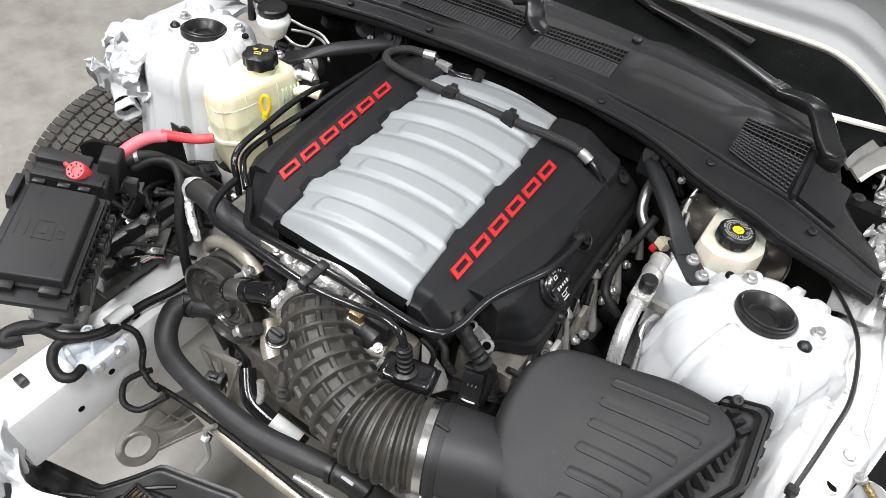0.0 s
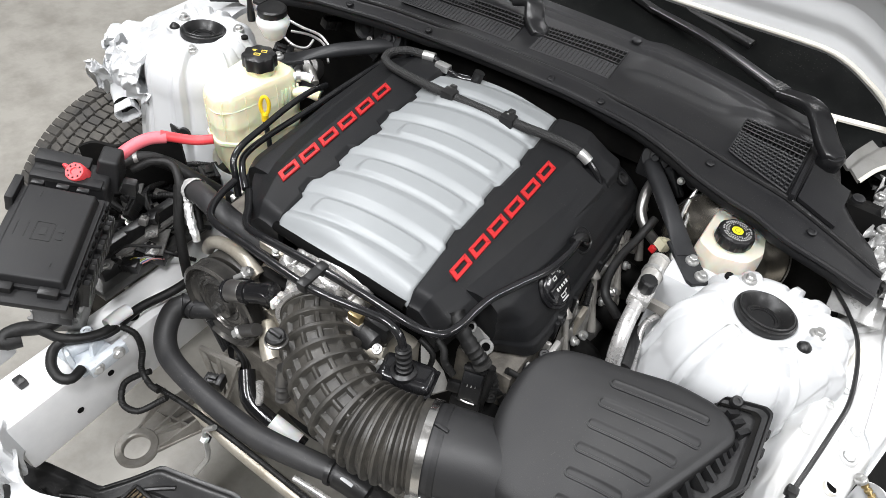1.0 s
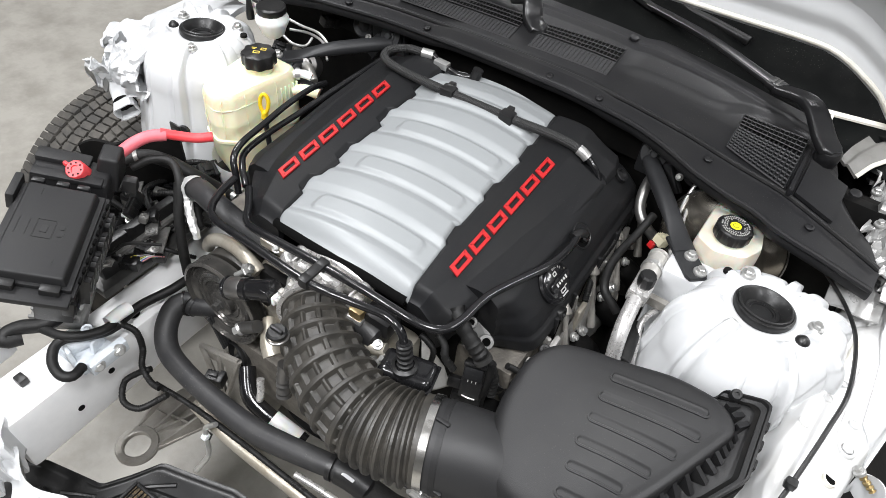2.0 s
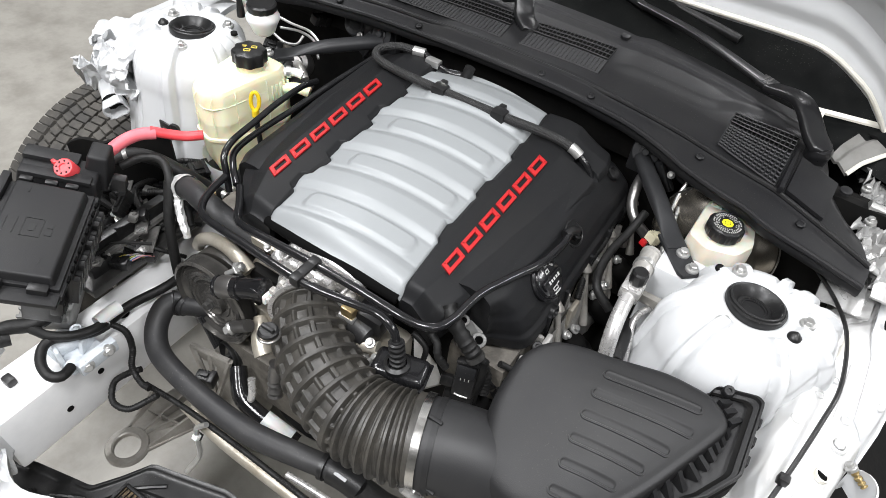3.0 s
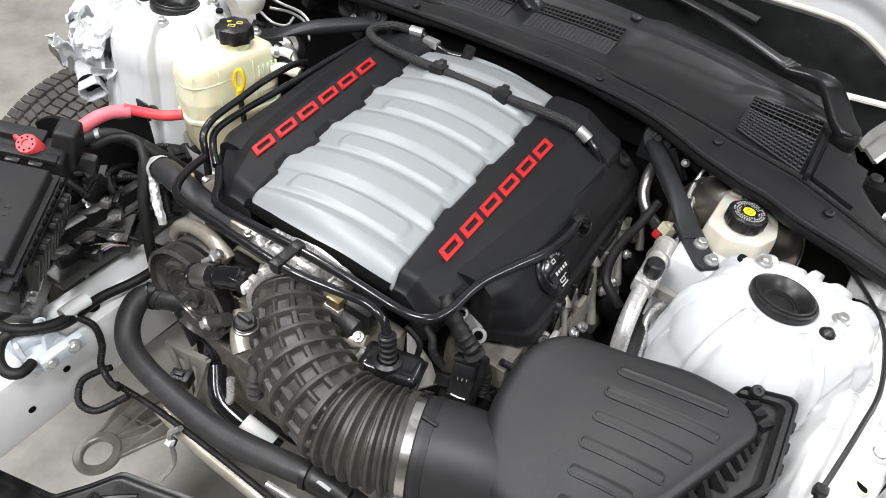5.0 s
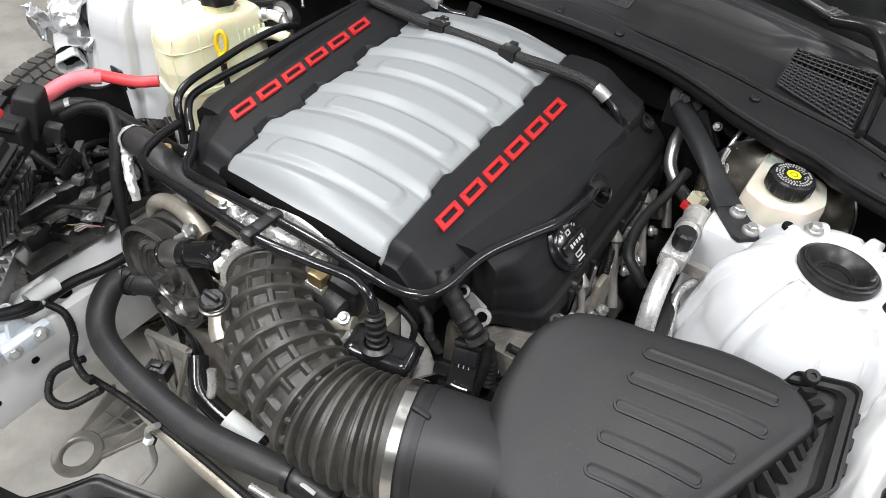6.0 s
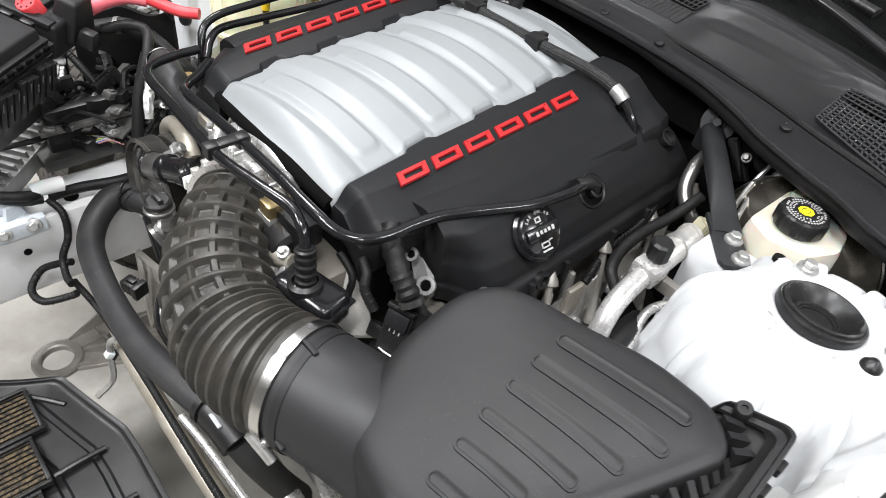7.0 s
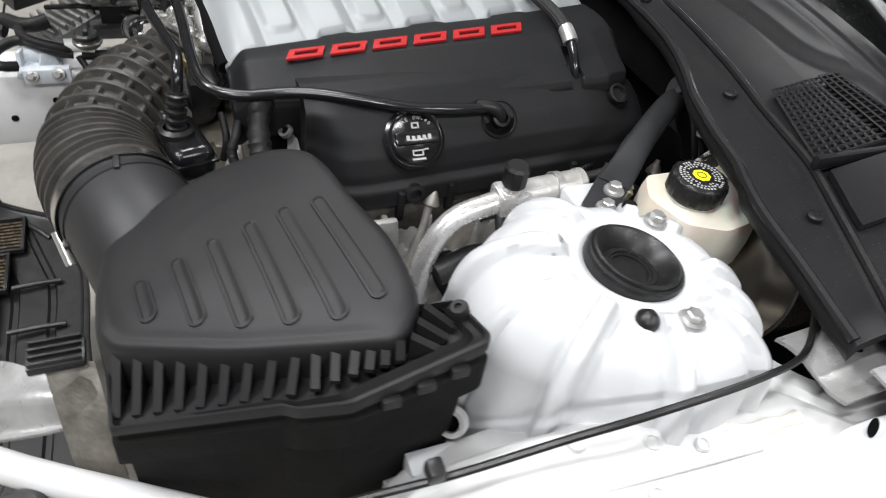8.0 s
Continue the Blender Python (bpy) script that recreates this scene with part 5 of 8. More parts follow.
def wheel():
    cx, cy, r = -0.812, 0.175, 0.345
    t = thing("road_wheel", "worn black road tyre on the damaged corner", "wheel", (cx, cy, FLOOR))
    m = Matrix.Translation((cx, cy, FLOOR + r)) @ Matrix.Rotation(radians(90), 4, "Y")
    prof = [(0.235, -0.10), (0.26, -0.115), (0.30, -0.122), (0.322, -0.117), (0.332, -0.108), (0.3375, -0.094), (0.3385, -0.05), (0.339, 0.0)]
    prof = prof + [(a, -b) for a, b in prof[-2::-1]]
    tyre = part("tyre", lathe(prof, 120, m), M_TYRE, t, angle=35)
    bm = bmesh.new()
    rows = ((-0.096, 0.050, 0.3365, 0.03, 9, 104), (-0.052, 0.026, 0.3418, -0.09, 0, 104), (-0.018, 0.031, 0.3422, 0.07, 0, 104), (0.018, 0.031, 0.3422, 0.07, 0, 104), (0.052, 0.026, 0.3418, -0.09, 0, 104), (0.096, 0.050, 0.3365, 0.03, -9, 104))
    for row, (x, wide, rad, skew, lean, count) in enumerate(rows):
        for k in range(count):
            a = 2 * math.pi * (k + 0.37 * row) / count
            mm = Matrix.Translation((cx, cy, FLOOR + r)) @ Matrix.Rotation(a, 4, "X") @ Matrix.Translation((x, 0, rad)) @ Matrix.Rotation(skew * 2, 4, "Z") @ Matrix.Rotation(radians(-lean * 1.6), 4, "Y")
            long = 2 * math.pi * rad / count
            rbox((wide, long * (0.88 if k % 3 else 0.80), 0.0082), (0, 0, 0), 0.0012, mm, bm, 1)
    part("tread", bm, M_TYRE, tyre, "siped tread blocks")["kind"] = "stuff"
    part("rim", lathe([(0.0, 0.03), (0.05, 0.04), (0.07, 0.03), (0.20, 0.0), (0.225, -0.02), (0.238, -0.10), (0.238, 0.10), (0.225, 0.10)], 48, m), M_ALU, t)


wheel()


# ---- strut braces ----
def strut_brace(sign):
    t = thing("strut_brace", "black steel brace from scuttle to strut tower", "strut brace", (sign * 0.37, 0.34, 0.75), "strut braces")
    line = [(sign * 0.290, 0.452, 0.786), (sign * 0.311, 0.42, 0.789), (sign * 0.36, 0.355, 0.789), (sign * 0.400, 0.306, 0.7835), (sign * 0.420, 0.282, 0.7825)]
    P = curve_points(line, 0.008)
    bm = bmesh.new()
    rings = []
    for i, (p, tt, n, b) in enumerate(frames_along(P)):
        u = i / (len(P) - 1)
        hw = 0.0150 + 0.002 * smoothstep(0.55, 1, u)
        hh = 0.013 * (1 - 0.88 * smoothstep(0.5, 0.97, u))
        side = Vector((tt.y, -tt.x, 0)).normalized()
        up = side.cross(tt).normalized()
        if up.z < 0:
            up = -up
        rings.append([bm.verts.new(p + side * hw * math.copysign(abs(math.cos(a)) ** 0.85, math.cos(a)) + up * hh * math.copysign(abs(math.sin(a)) ** 0.85, math.sin(a))) for a in [2 * math.pi * k / 20 for k in range(20)]])
    for a, b in zip(rings, rings[1:]):
        for k in range(20):
            bm.faces.new((a[k], a[(k + 1) % 20], b[(k + 1) % 20], b[k]))
    bm.faces.new(rings[0])
    bm.faces.new(rings[-1])
    part("bar", bm, M_BRACE, t)
    # flat foot bolted to the tower
    u = Vector((sign * 0.68, -0.74)).normalized()
    w = Vector((-u.y, u.x))
    c = Vector((sign * 0.436, 0.262))
    pts = [c + u * a + w * b for a, b in ((-0.060, -0.0165), (0.022, -0.0175), (0.031, -0.013), (0.031, 0.013), (0.022, 0.0175), (-0.060, 0.0165))]
    part("foot", plate([(p.x, p.y) for p in pts], 0.006, Matrix.Translation((0, 0, 0.776)), bevel=0.0015), M_BRACE, t)
    bolt(t, (sign * 0.4535, 0.2520, 0.784), (0, 0, 1), 0.0082)
    bolt(t, (sign * 0.4305, 0.2750, 0.784), (0, 0, 1), 0.0082)
    part("seat", rbox((0.075, 0.055, 0.16), c.to_3d() + Vector((sign * 0.004, -0.004, 0.695)), 0.008, None), M_WHITE, t, "white painted seat of the brace foot")
    part("ear", lathe([(0.024, -0.006), (0.024, 0.006), (0.010, 0.007), (0, 0.007)], 24, aim((sign * 0.291, 0.462, 0.797), (sign * 0.1, -0.85, 0.45))), M_BRACE, t)
    bolt(t, (sign * 0.2915, 0.456, 0.800), (sign * 0.1, -0.85, 0.45), 0.009, M_BRACE)
    part("wall_bracket", rbox((0.085, 0.02, 0.10), (sign * 0.305, 0.478, 0.790), 0.006), M_BRACE, t)
    gm = Matrix.Translation((sign * 0.330, 0.462, 0.762)) @ Matrix.Rotation(radians(-32 * sign), 4, "Y")
    gusset = part("gusset", rbox((0.036, 0.012, 0.064), (0, 0, 0), 0.004, gm, taper=(0.7, 1.0)), M_BRACE, t, "pressed gusset beside the brace end")
    part("gusset_rib", rbox((0.006, 0.010, 0.056), (0.012, -0.008, 0), 0.003, gm), M_BRACE, gusset)
    bolt(t, (sign * 0.347, 0.455, 0.777), (0, -0.8, 0.6), 0.0055, M_DULL)
    part("stamped_disc", lathe([(0.026, -0.01), (0.026, 0.002), (0.022, 0.005), (0.014, 0.0), (0.010, 0.003), (0, 0.003)], 28, aim((sign * 0.372, 0.472, 0.788), (0, -0.9, 0.4))), M_BRACE, t)
    return t


strut_brace(1)
strut_brace(-1)


# ---- scuttle (cowl) with grilles, wipers, windscreen and open hood ----
def cowl_front(x):
    """The front edge of the panel over the width of the car."""
    return lerp_table(x, [(-0.72, 0.300), (-0.6, 0.352), (-0.45, 0.408), (-0.3, 0.432), (-0.1, 0.444), (0.0, 0.447), (0.1, 0.449), (0.2, 0.444), (0.27, 0.436), (0.337, 0.425), (0.416, 0.407), (0.465, 0.399), (0.50, 0.393), (0.565, 0.371), (0.615, 0.358), (0.66, 0.345), (0.72, 0.327)])


def cowl_flap(x):
    """How far the hanging front flap reaches before that edge at the driver side."""
    return lerp_table(x, [(0.24, 0.0), (0.296, 0.008), (0.368, 0.027), (0.437, 0.032), (0.489, 0.032), (0.510, 0.041), (0.545, 0.034), (0.59, 0.022), (0.635, 0.012), (0.68, 0.0)])


def cowl_z(x, v):
    """Height over the panel: v 0 at its front lip, 1 at the windscreen."""
    base = lerp_table(v, [(0, 0.844), (0.012, 0.856), (0.03, 0.858), (0.06, 0.860), (0.125, 0.864), (0.14, 0.866), (0.150, 0.865), (0.158, 0.856), (0.166, 0.866), (0.2, 0.866), (0.45, 0.878), (0.7, 0.885), (1.0, 0.878)])
    return base - 0.045 * x * x - 0.02 * smoothstep(0.5, 0.75, abs(x))


COWL_DEPTH = 0.235


def cowl_at(x, v):
    y = cowl_front(x) + v * (COWL_DEPTH + 0.02 * x * x)
    return Vector((x, y, cowl_z(x, v)))


def cowl_panel():
    t = thing("cowl_panel", "dusty black plastic scuttle panel with mesh grilles", "scuttle panel", (0, 0.5, 0.7))

    def f(u, v):
        reach = lerp_table(v, [(0, 0.674), (0.155, 0.674), (0.32, 0.648), (0.40, 0.616), (0.58, 0.575), (1.0, 0.550)])
        x = reach * (2 * u - 1)
        p = cowl_at(x, v)
        p.y -= cowl_flap(x) * smoothstep(0.135, 0.0, v)
        p.z -= 0.012 * smoothstep(reach - 0.025, reach, abs(x)) * smoothstep(0.2, 0.5, v)
        p.z -= 0.008 * smoothstep(0.67, 0.705, abs(x))
        # soft swages running outwards
        line = lerp_table(abs(x), [(0.15, 0.44), (0.233, 0.49), (0.333, 0.53), (0.36, 0.58), (0.40, 0.72), (0.468, 0.82), (0.60, 0.93)])
        p.z += 0.010 * smoothstep(-0.05, 0.05, v - line) * smoothstep(0.15, 0.20, abs(x)) - 0.006 * smoothstep(0.14, 0.20, abs(x))
        p.z += 0.003 * math.exp(-((v - line - 0.18) / 0.05) ** 2) * smoothstep(0.15, 0.22, abs(x)) * smoothstep(0.40, 0.30, abs(x))
        p.z += 0.004 * smoothstep(0.83, 0.86, v)
        return p
    part("panel", surface(170, 170, f, (0, 0.006, -0.010)), M_COWL, t, angle=50)
    part("seal_strip", tube([cowl_at(-0.67 + 1.34 * k / 32, 0.155) + Vector((0, 0, 0.003)) for k in range(33)], 0.0045, 8, 0.02), M_BLACK, t)
    part("front_lip", tube([cowl_at(-0.67 + 1.34 * k / 48, 0.008) - Vector((0, cowl_flap(-0.67 + 1.34 * k / 48), 0.001)) for k in range(49)], 0.005, 8, 0.02), M_COWL, t)
    for x in (-0.60, -0.38, -0.20, 0.065, 0.166, 0.38, 0.56):
        p = cowl_at(x, 0.058)
        part("push_rivet", lathe([(0.0072, -0.003), (0.0072, 0.0005), (0.006, 0.0016), (0.0035, 0.0018), (0.003, 0.001), (0, 0.001)], 18, aim(p, (0, -0.15, 1))), M_COWL, t)
    for x, v in ((0.145, 0.86), (0.60, 0.55), (-0.15, 0.82)):
        part("plug_button", lathe([(0.010, -0.003), (0.0095, 0.0015), (0.007, 0.003), (0, 0.003)], 16, aim(cowl_at(x, v) + Vector((0, 0, 0.006 if x == 0.145 else 0)), (0, -0.1, 1))), M_COWL, t)

    def grille(x0, x1, v0, v1, v2):
        """An open mesh behind, and a slotted field before it."""
        def at(x, v, dz):
            # v runs 0 to 1 over the fins and 1 to 2 over the mesh
            k = (x - x0) / (x1 - x0)
            a, b, c = (q[0] + (q[1] - q[0]) * k for q in (v0, v1, v2))
            p = cowl_at(x, a + (b - a) * v if v < 1 else b + (c - b) * (v - 1))
            p.z += dz
            return p
        # A black sheet over the panel paints the shade behind the mesh.
        part("grille_shade", surface(24, 8, lambda u, w: at(x0 + (x1 - x0) * u, 1 + w, 0.0012)), M_GAP_SHADE, t, "near-black sheet painting the shaded opening of the grille")
        n = max(4, int((x1 - x0) / 0.0074))
        bm = bmesh.new()
        for i in range(n + 1):
            x = x0 + (x1 - x0) * i / n
            tube([at(x, 1 + k / 3, 0.003) for k in range(4)], 0.0012, 4, 0.05, bm, smooth_line=False)
        for j in range(4):
            v = 1 + j / 3
            tube([at(x0 + (x1 - x0) * k / 10, v, 0.003) for k in range(11)], 0.0012, 4, 0.05, bm, smooth_line=False)
        part("grille_mesh", bm, M_COWL, t, "square black plastic mesh", smooth=False)["kind"] = "stuff"
        bm = bmesh.new()
        for i in range(n + 1):
            x = x0 + (x1 - x0) * i / n
            tube([at(x, k / 4, 0.0) for k in range(5)], 0.0017, 5, 0.05, bm, smooth_line=False)
        for j in range(9):
            v = j / 9
            tube([at(x0 + (x1 - x0) * k / 10, v, 0.0) for k in range(11)], 0.0017, 4, 0.05, bm, smooth_line=False)
        part("grille_field", bm, M_COWL, t, "fine black plastic fins", smooth=False)["kind"] = "stuff"
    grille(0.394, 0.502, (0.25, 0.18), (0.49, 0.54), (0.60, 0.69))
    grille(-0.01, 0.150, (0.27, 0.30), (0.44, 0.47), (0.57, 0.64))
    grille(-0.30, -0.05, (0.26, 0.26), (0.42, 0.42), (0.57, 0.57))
    part("end_step", rbox((0.008, 0.13, 0.014), (0.511, 0.485, 0.860), 0.003), M_COWL, t)
    part("end_plate", surface(10, 14, lambda u, v: cowl_at(0.52 + 0.065 * u, 0.20 + 0.34 * v) + Vector((0, 0, 0.003)), (0, 0, -0.006)), M_COWL, t)
    return t


cowl_panel()


def firewall():
    t = thing("firewall", "firewall behind the engine, coloured near-black as shade", "firewall", (0, 0.52, 0.3), kind="structure")
    # Near-black walls put the shade of the gap into the colour.
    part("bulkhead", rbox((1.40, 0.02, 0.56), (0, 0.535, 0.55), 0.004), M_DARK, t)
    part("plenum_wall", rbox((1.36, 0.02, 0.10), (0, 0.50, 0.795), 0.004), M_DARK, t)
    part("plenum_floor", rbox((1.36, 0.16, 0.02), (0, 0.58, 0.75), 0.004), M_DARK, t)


firewall()


def wiper(name_label, pivot, knuckle, tip, blade_end):
    t = thing("wiper", name_label, "wiper", pivot, "wipers")
    pivot, knuckle, tip, blade_end = map(Vector, (pivot, knuckle, tip, blade_end))

    def strap(pts, half, high):
        """A flat bar with rounded edges along the points."""
        line = curve_points(pts, 0.006)
        n = len(line) - 1
        bm = bmesh.new()
        rings = []
        for i, p in enumerate(line):
            tt = (line[min(n, i + 1)] - line[max(0, i - 1)]).normalized()
            side = Vector((tt.y, -tt.x, 0)).normalized()
            up = side.cross(tt)
            up = up if up.z > 0 else -up
            hw, hh = half(i / n), high(i / n)
            rings.append([bm.verts.new(p + side * hw * math.copysign(abs(math.cos(a)) ** 0.45, math.cos(a)) + up * hh * math.copysign(abs(math.sin(a)) ** 0.6, math.sin(a))) for a in [2 * math.pi * k / 20 for k in range(20)]])
        for a, b in zip(rings, rings[1:]):
            for k in range(20):
                bm.faces.new((a[k], a[(k + 1) % 20], b[(k + 1) % 20], b[k]))
        bm.faces.new(rings[0])
        bm.faces.new(rings[-1])
        return bm
    d = (knuckle - pivot).normalized()
    part("pivot_cap", lathe([(0.019, -0.04), (0.020, -0.012), (0.020, 0.0), (0.016, 0.007), (0, 0.009)], 28, aim(pivot, (0, -0.3, 1))), M_SATIN, t)
    part("arm_head", strap([pivot - d * 0.010, pivot + d * 0.02 + Vector((0, 0, 0.006)), pivot.lerp(knuckle, 0.55) + Vector((0.010, 0.004, 0.022)), knuckle - d * 0.012], lambda u: 0.0205 - 0.003 * u - 0.010 * smoothstep(0.06, 0.0, u), lambda u: 0.010 - 0.003 * u), M_SATIN, t, "broad satin arm head")
    h = (tip - knuckle).normalized()
    hinge = part("hinge", strap([knuckle - h * 0.016, knuckle + h * 0.012], lambda u: 0.016, lambda u: 0.007), M_BLACK, t)
    for k in (-0.006, 0.002):
        part("hinge_slot", strap([knuckle + h * k + Vector((0, 0, 0.0072)), knuckle + h * (k + 0.003) + Vector((0, 0, 0.0072))], lambda u: 0.012, lambda u: 0.0008), M_UNIT, hinge)
    part("arm", strap([knuckle + h * 0.006, knuckle.lerp(tip, 0.5) + Vector((0, 0, 0.008)), tip], lambda u: 0.0125 - 0.004 * u, lambda u: 0.0055), M_SATIN, t, "flat satin arm")
    part("blade", tube([tip + (blade_end - tip) * -0.1, tip.lerp(blade_end, 0.5), blade_end], 0.010, 8), M_BLACK, t)


wiper("black wiper arm at the driver side of the scuttle", (0.538, 0.535, 0.884), (0.412, 0.646, 0.900), (0.120, 0.735, 0.915), (-0.12, 0.80, 0.945))
wiper("black wiper arm at the middle of the scuttle", (-0.018, 0.560, 0.878), (-0.10, 0.60, 0.905), (-0.50, 0.72, 0.92), (-0.7, 0.72, 0.92))


cable("wiper", "black wiper blade end resting on the windscreen", [(0.130, 0.775, 0.922), (0.194, 0.764, 0.918), (0.262, 0.750, 0.916), (0.333, 0.732, 0.914)], 0.0105, M_BLACK, "wiper", 10, group="wipers")


def windscreen():
    t = thing("windscreen", "dusty dark windscreen above the scuttle", "windscreen", (0, 0.7, 0.86))

    def f(u, v):
        x = -0.72 + 1.44 * u
        y = 0.650 - 0.16 * x * x + 0.75 * v
        return (x * (1 - 0.12 * v), y, 0.862 - 0.05 * x * x + 0.40 * v - 0.03 * v * v)
    part("pane", surface(40, 20, f, (0, 0.003, -0.005)), M_GLASS, t, angle=80)
    part("black_border", surface(60, 24, lambda u, v: Vector(f(u, 0.32 * v)) + Vector((0, -0.002, 0.0045)), None), M_FRIT, t, "black ceramic border of the glass", angle=80)
    sill = thing("scuttle_flange", "white body flange with cream sealer at the windscreen base", "body flange", (0.5, 0.66, 0.85))
    part("flange", surface(40, 4, lambda u, v: (0.500 + 0.115 * u, 0.639 + 0.024 * u + 0.008 * v, 0.888 + 0.003 * u + 0.003 * v), (0, 0, -0.004)), M_SEALER, sill, "cream sealed edge")
    part("upright", rbox((0.005, 0.022, 0.024), (0.518, 0.630, 0.878), 0.001), M_SEALER, sill)
    d = thing("dashboard", "dark dashboard top under the windscreen", "dashboard", (0, 0.9, 0.7))
    part("dash_top", surface(20, 10, lambda u, v: (-0.70 + 1.4 * u, 0.66 + 0.6 * v, 0.80 + 0.03 * math.sin(u * 3.1)), (0, 0, -0.1)), M_DARK, d)
    part("label_plate", rbox((0.05, 0.012, 0.002), (0.50, 0.72, 0.842), 0.0), M_BLACK, d)


windscreen()


def hood():
    t = thing("open_hood", "raised white hood seen from its underside", "hood", (0, 0.62, 0.95))
    tilt = radians(68)
    up = Vector((0, -math.cos(tilt), math.sin(tilt)))
    # the rear edge, as height within the hood's plane over x
    rear = [(-0.66, -0.20), (-0.60, -0.11), (-0.563, -0.065), (-0.515, -0.030), (-0.482, -0.012), (-0.452, -0.004), (-0.39, -0.005), (-0.315, -0.009), (-0.185, -0.014), (0, -0.018),
            (0.185, -0.014), (0.315, -0.009), (0.39, -0.005), (0.452, -0.004), (0.482, -0.012), (0.515, -0.030), (0.563, -0.065), (0.60, -0.11), (0.66, -0.20)]

    def edge(x):
        return Vector((x, 0.62, 1.0)) + up * lerp_table(x, rear)

    def f(u, v):
        x = -0.66 + 1.32 * u
        e = edge(x)
        p = e + up * (1.05 * v)
        dep = 0.010 * smoothstep(0.016, 0.030, v) + 0.020 * smoothstep(0.052, 0.085, v) - 0.026 * smoothstep(0.100, 0.150, v) + 0.022 * smoothstep(0.19, 0.24, v) - 0.016 * math.exp(-((v - 0.34) / 0.05) ** 2)
        return p + Vector((0, 1, 0.3)) * dep
    part("inner_skin", surface(70, 160, f, (0, 0.02, 0.006)), M_WHITE, t, "white pressed inner skin", angle=60)
    part("hem_sealer", tube([Vector(f(k / 40, 0.012)) + Vector((0, -0.004, 0)) for k in range(41)], 0.0042, 8, 0.02), M_SEALER, t, "cream hem sealer")


hood()


# ---- brake reservoir and booster ----
def brake_reservoir():
    t = thing("brake_reservoir", "milky plastic brake fluid reservoir with black cap", "reservoir", (0.463, 0.335, 0.66))
    out = round_outline([(0.422, 0.314), (0.456, 0.296), (0.502, 0.312), (0.520, 0.350), (0.511, 0.396), (0.474, 0.412), (0.424, 0.420)], 0.009, 3)
    bm = bmesh.new()
    rings = []
    cx, cy = 0.466, 0.342
    for s, z in ((0.80, 0.645), (0.86, 0.70), (0.90, 0.725), (0.93, 0.728), (1.0, 0.735), (1.02, 0.762), (1.0, 0.782), (0.96, 0.792), (0.60, 0.797), (0.5, 0.797)):
        rings.append([bm.verts.new((cx + (x - cx) * s, cy + (y - cy) * s, z)) for x, y in out])
    for a, b in zip(rings, rings[1:]):
        for k in range(len(out)):
            k2 = (k + 1) % len(out)
            bm.faces.new((a[k], a[k2], b[k2], b[k]))
    bm.faces.new(rings[0][::-1])
    bm.faces.new(rings[-1])
    part("tank", bm, M_MILK, t, angle=40)
    part("lug", rbox((0.02, 0.02, 0.012), (0.440, 0.410, 0.794), 0.004), M_MILK, t)
    m = Matrix.Translation((0.467, 0.340, 0.794)) @ Matrix.Scale(0.87, 4)
    part("neck", lathe([(0.030, -0.004), (0.030, 0.012)], 28, m), M_MILK, t)
    cap = part("cap", lathe([(0.0305, 0.006), (0.0325, 0.010), (0.0325, 0.026), (0.0310, 0.030), (0.028, 0.032), (0, 0.032)], 96, m,
               wave=lambda a, i: 1 + (0.045 * math.copysign(abs(math.cos(a * 4.5)) ** 0.5, math.cos(a * 9)) * 0.6 if 1 <= i <= 3 else 0)), M_BLACK, t, "scalloped black screw cap", angle=35)
    bm = bmesh.new()
    for r, nn, w, l in ((0.0240, 38, 0.0022, 0.0026), (0.0198, 30, 0.0021, 0.0024), (0.0158, 24, 0.0019, 0.0022)):
        for k in range(nn):
            if random.random() < 0.16:
                continue
            a = 2 * math.pi * k / nn
            rbox((l, w, 0.0005), (0, 0, 0), 0, m @ Matrix.Rotation(a, 4, "Z") @ Matrix.Translation((r, 0, 0.0323)), bm)
    part("print", bm, M_INK, cap, "pale ring of small print", smooth=False)
    bm = plate([(0.0105 * math.cos(math.pi * k / 4 + 0.3), 0.0105 * math.sin(math.pi * k / 4 + 0.3)) for k in range(8)], 0.0006, m @ Matrix.Translation((0, 0, 0.0321)))
    part("warning_mark", bm, M_LIME, cap, "lime yellow warning mark", smooth=False)
    bm = lathe([(0.0045, 0.0330), (0.0055, 0.0330)], 20, m)
    part("warning_ring", bm, M_BLACK, cap, smooth=False)


brake_reservoir()


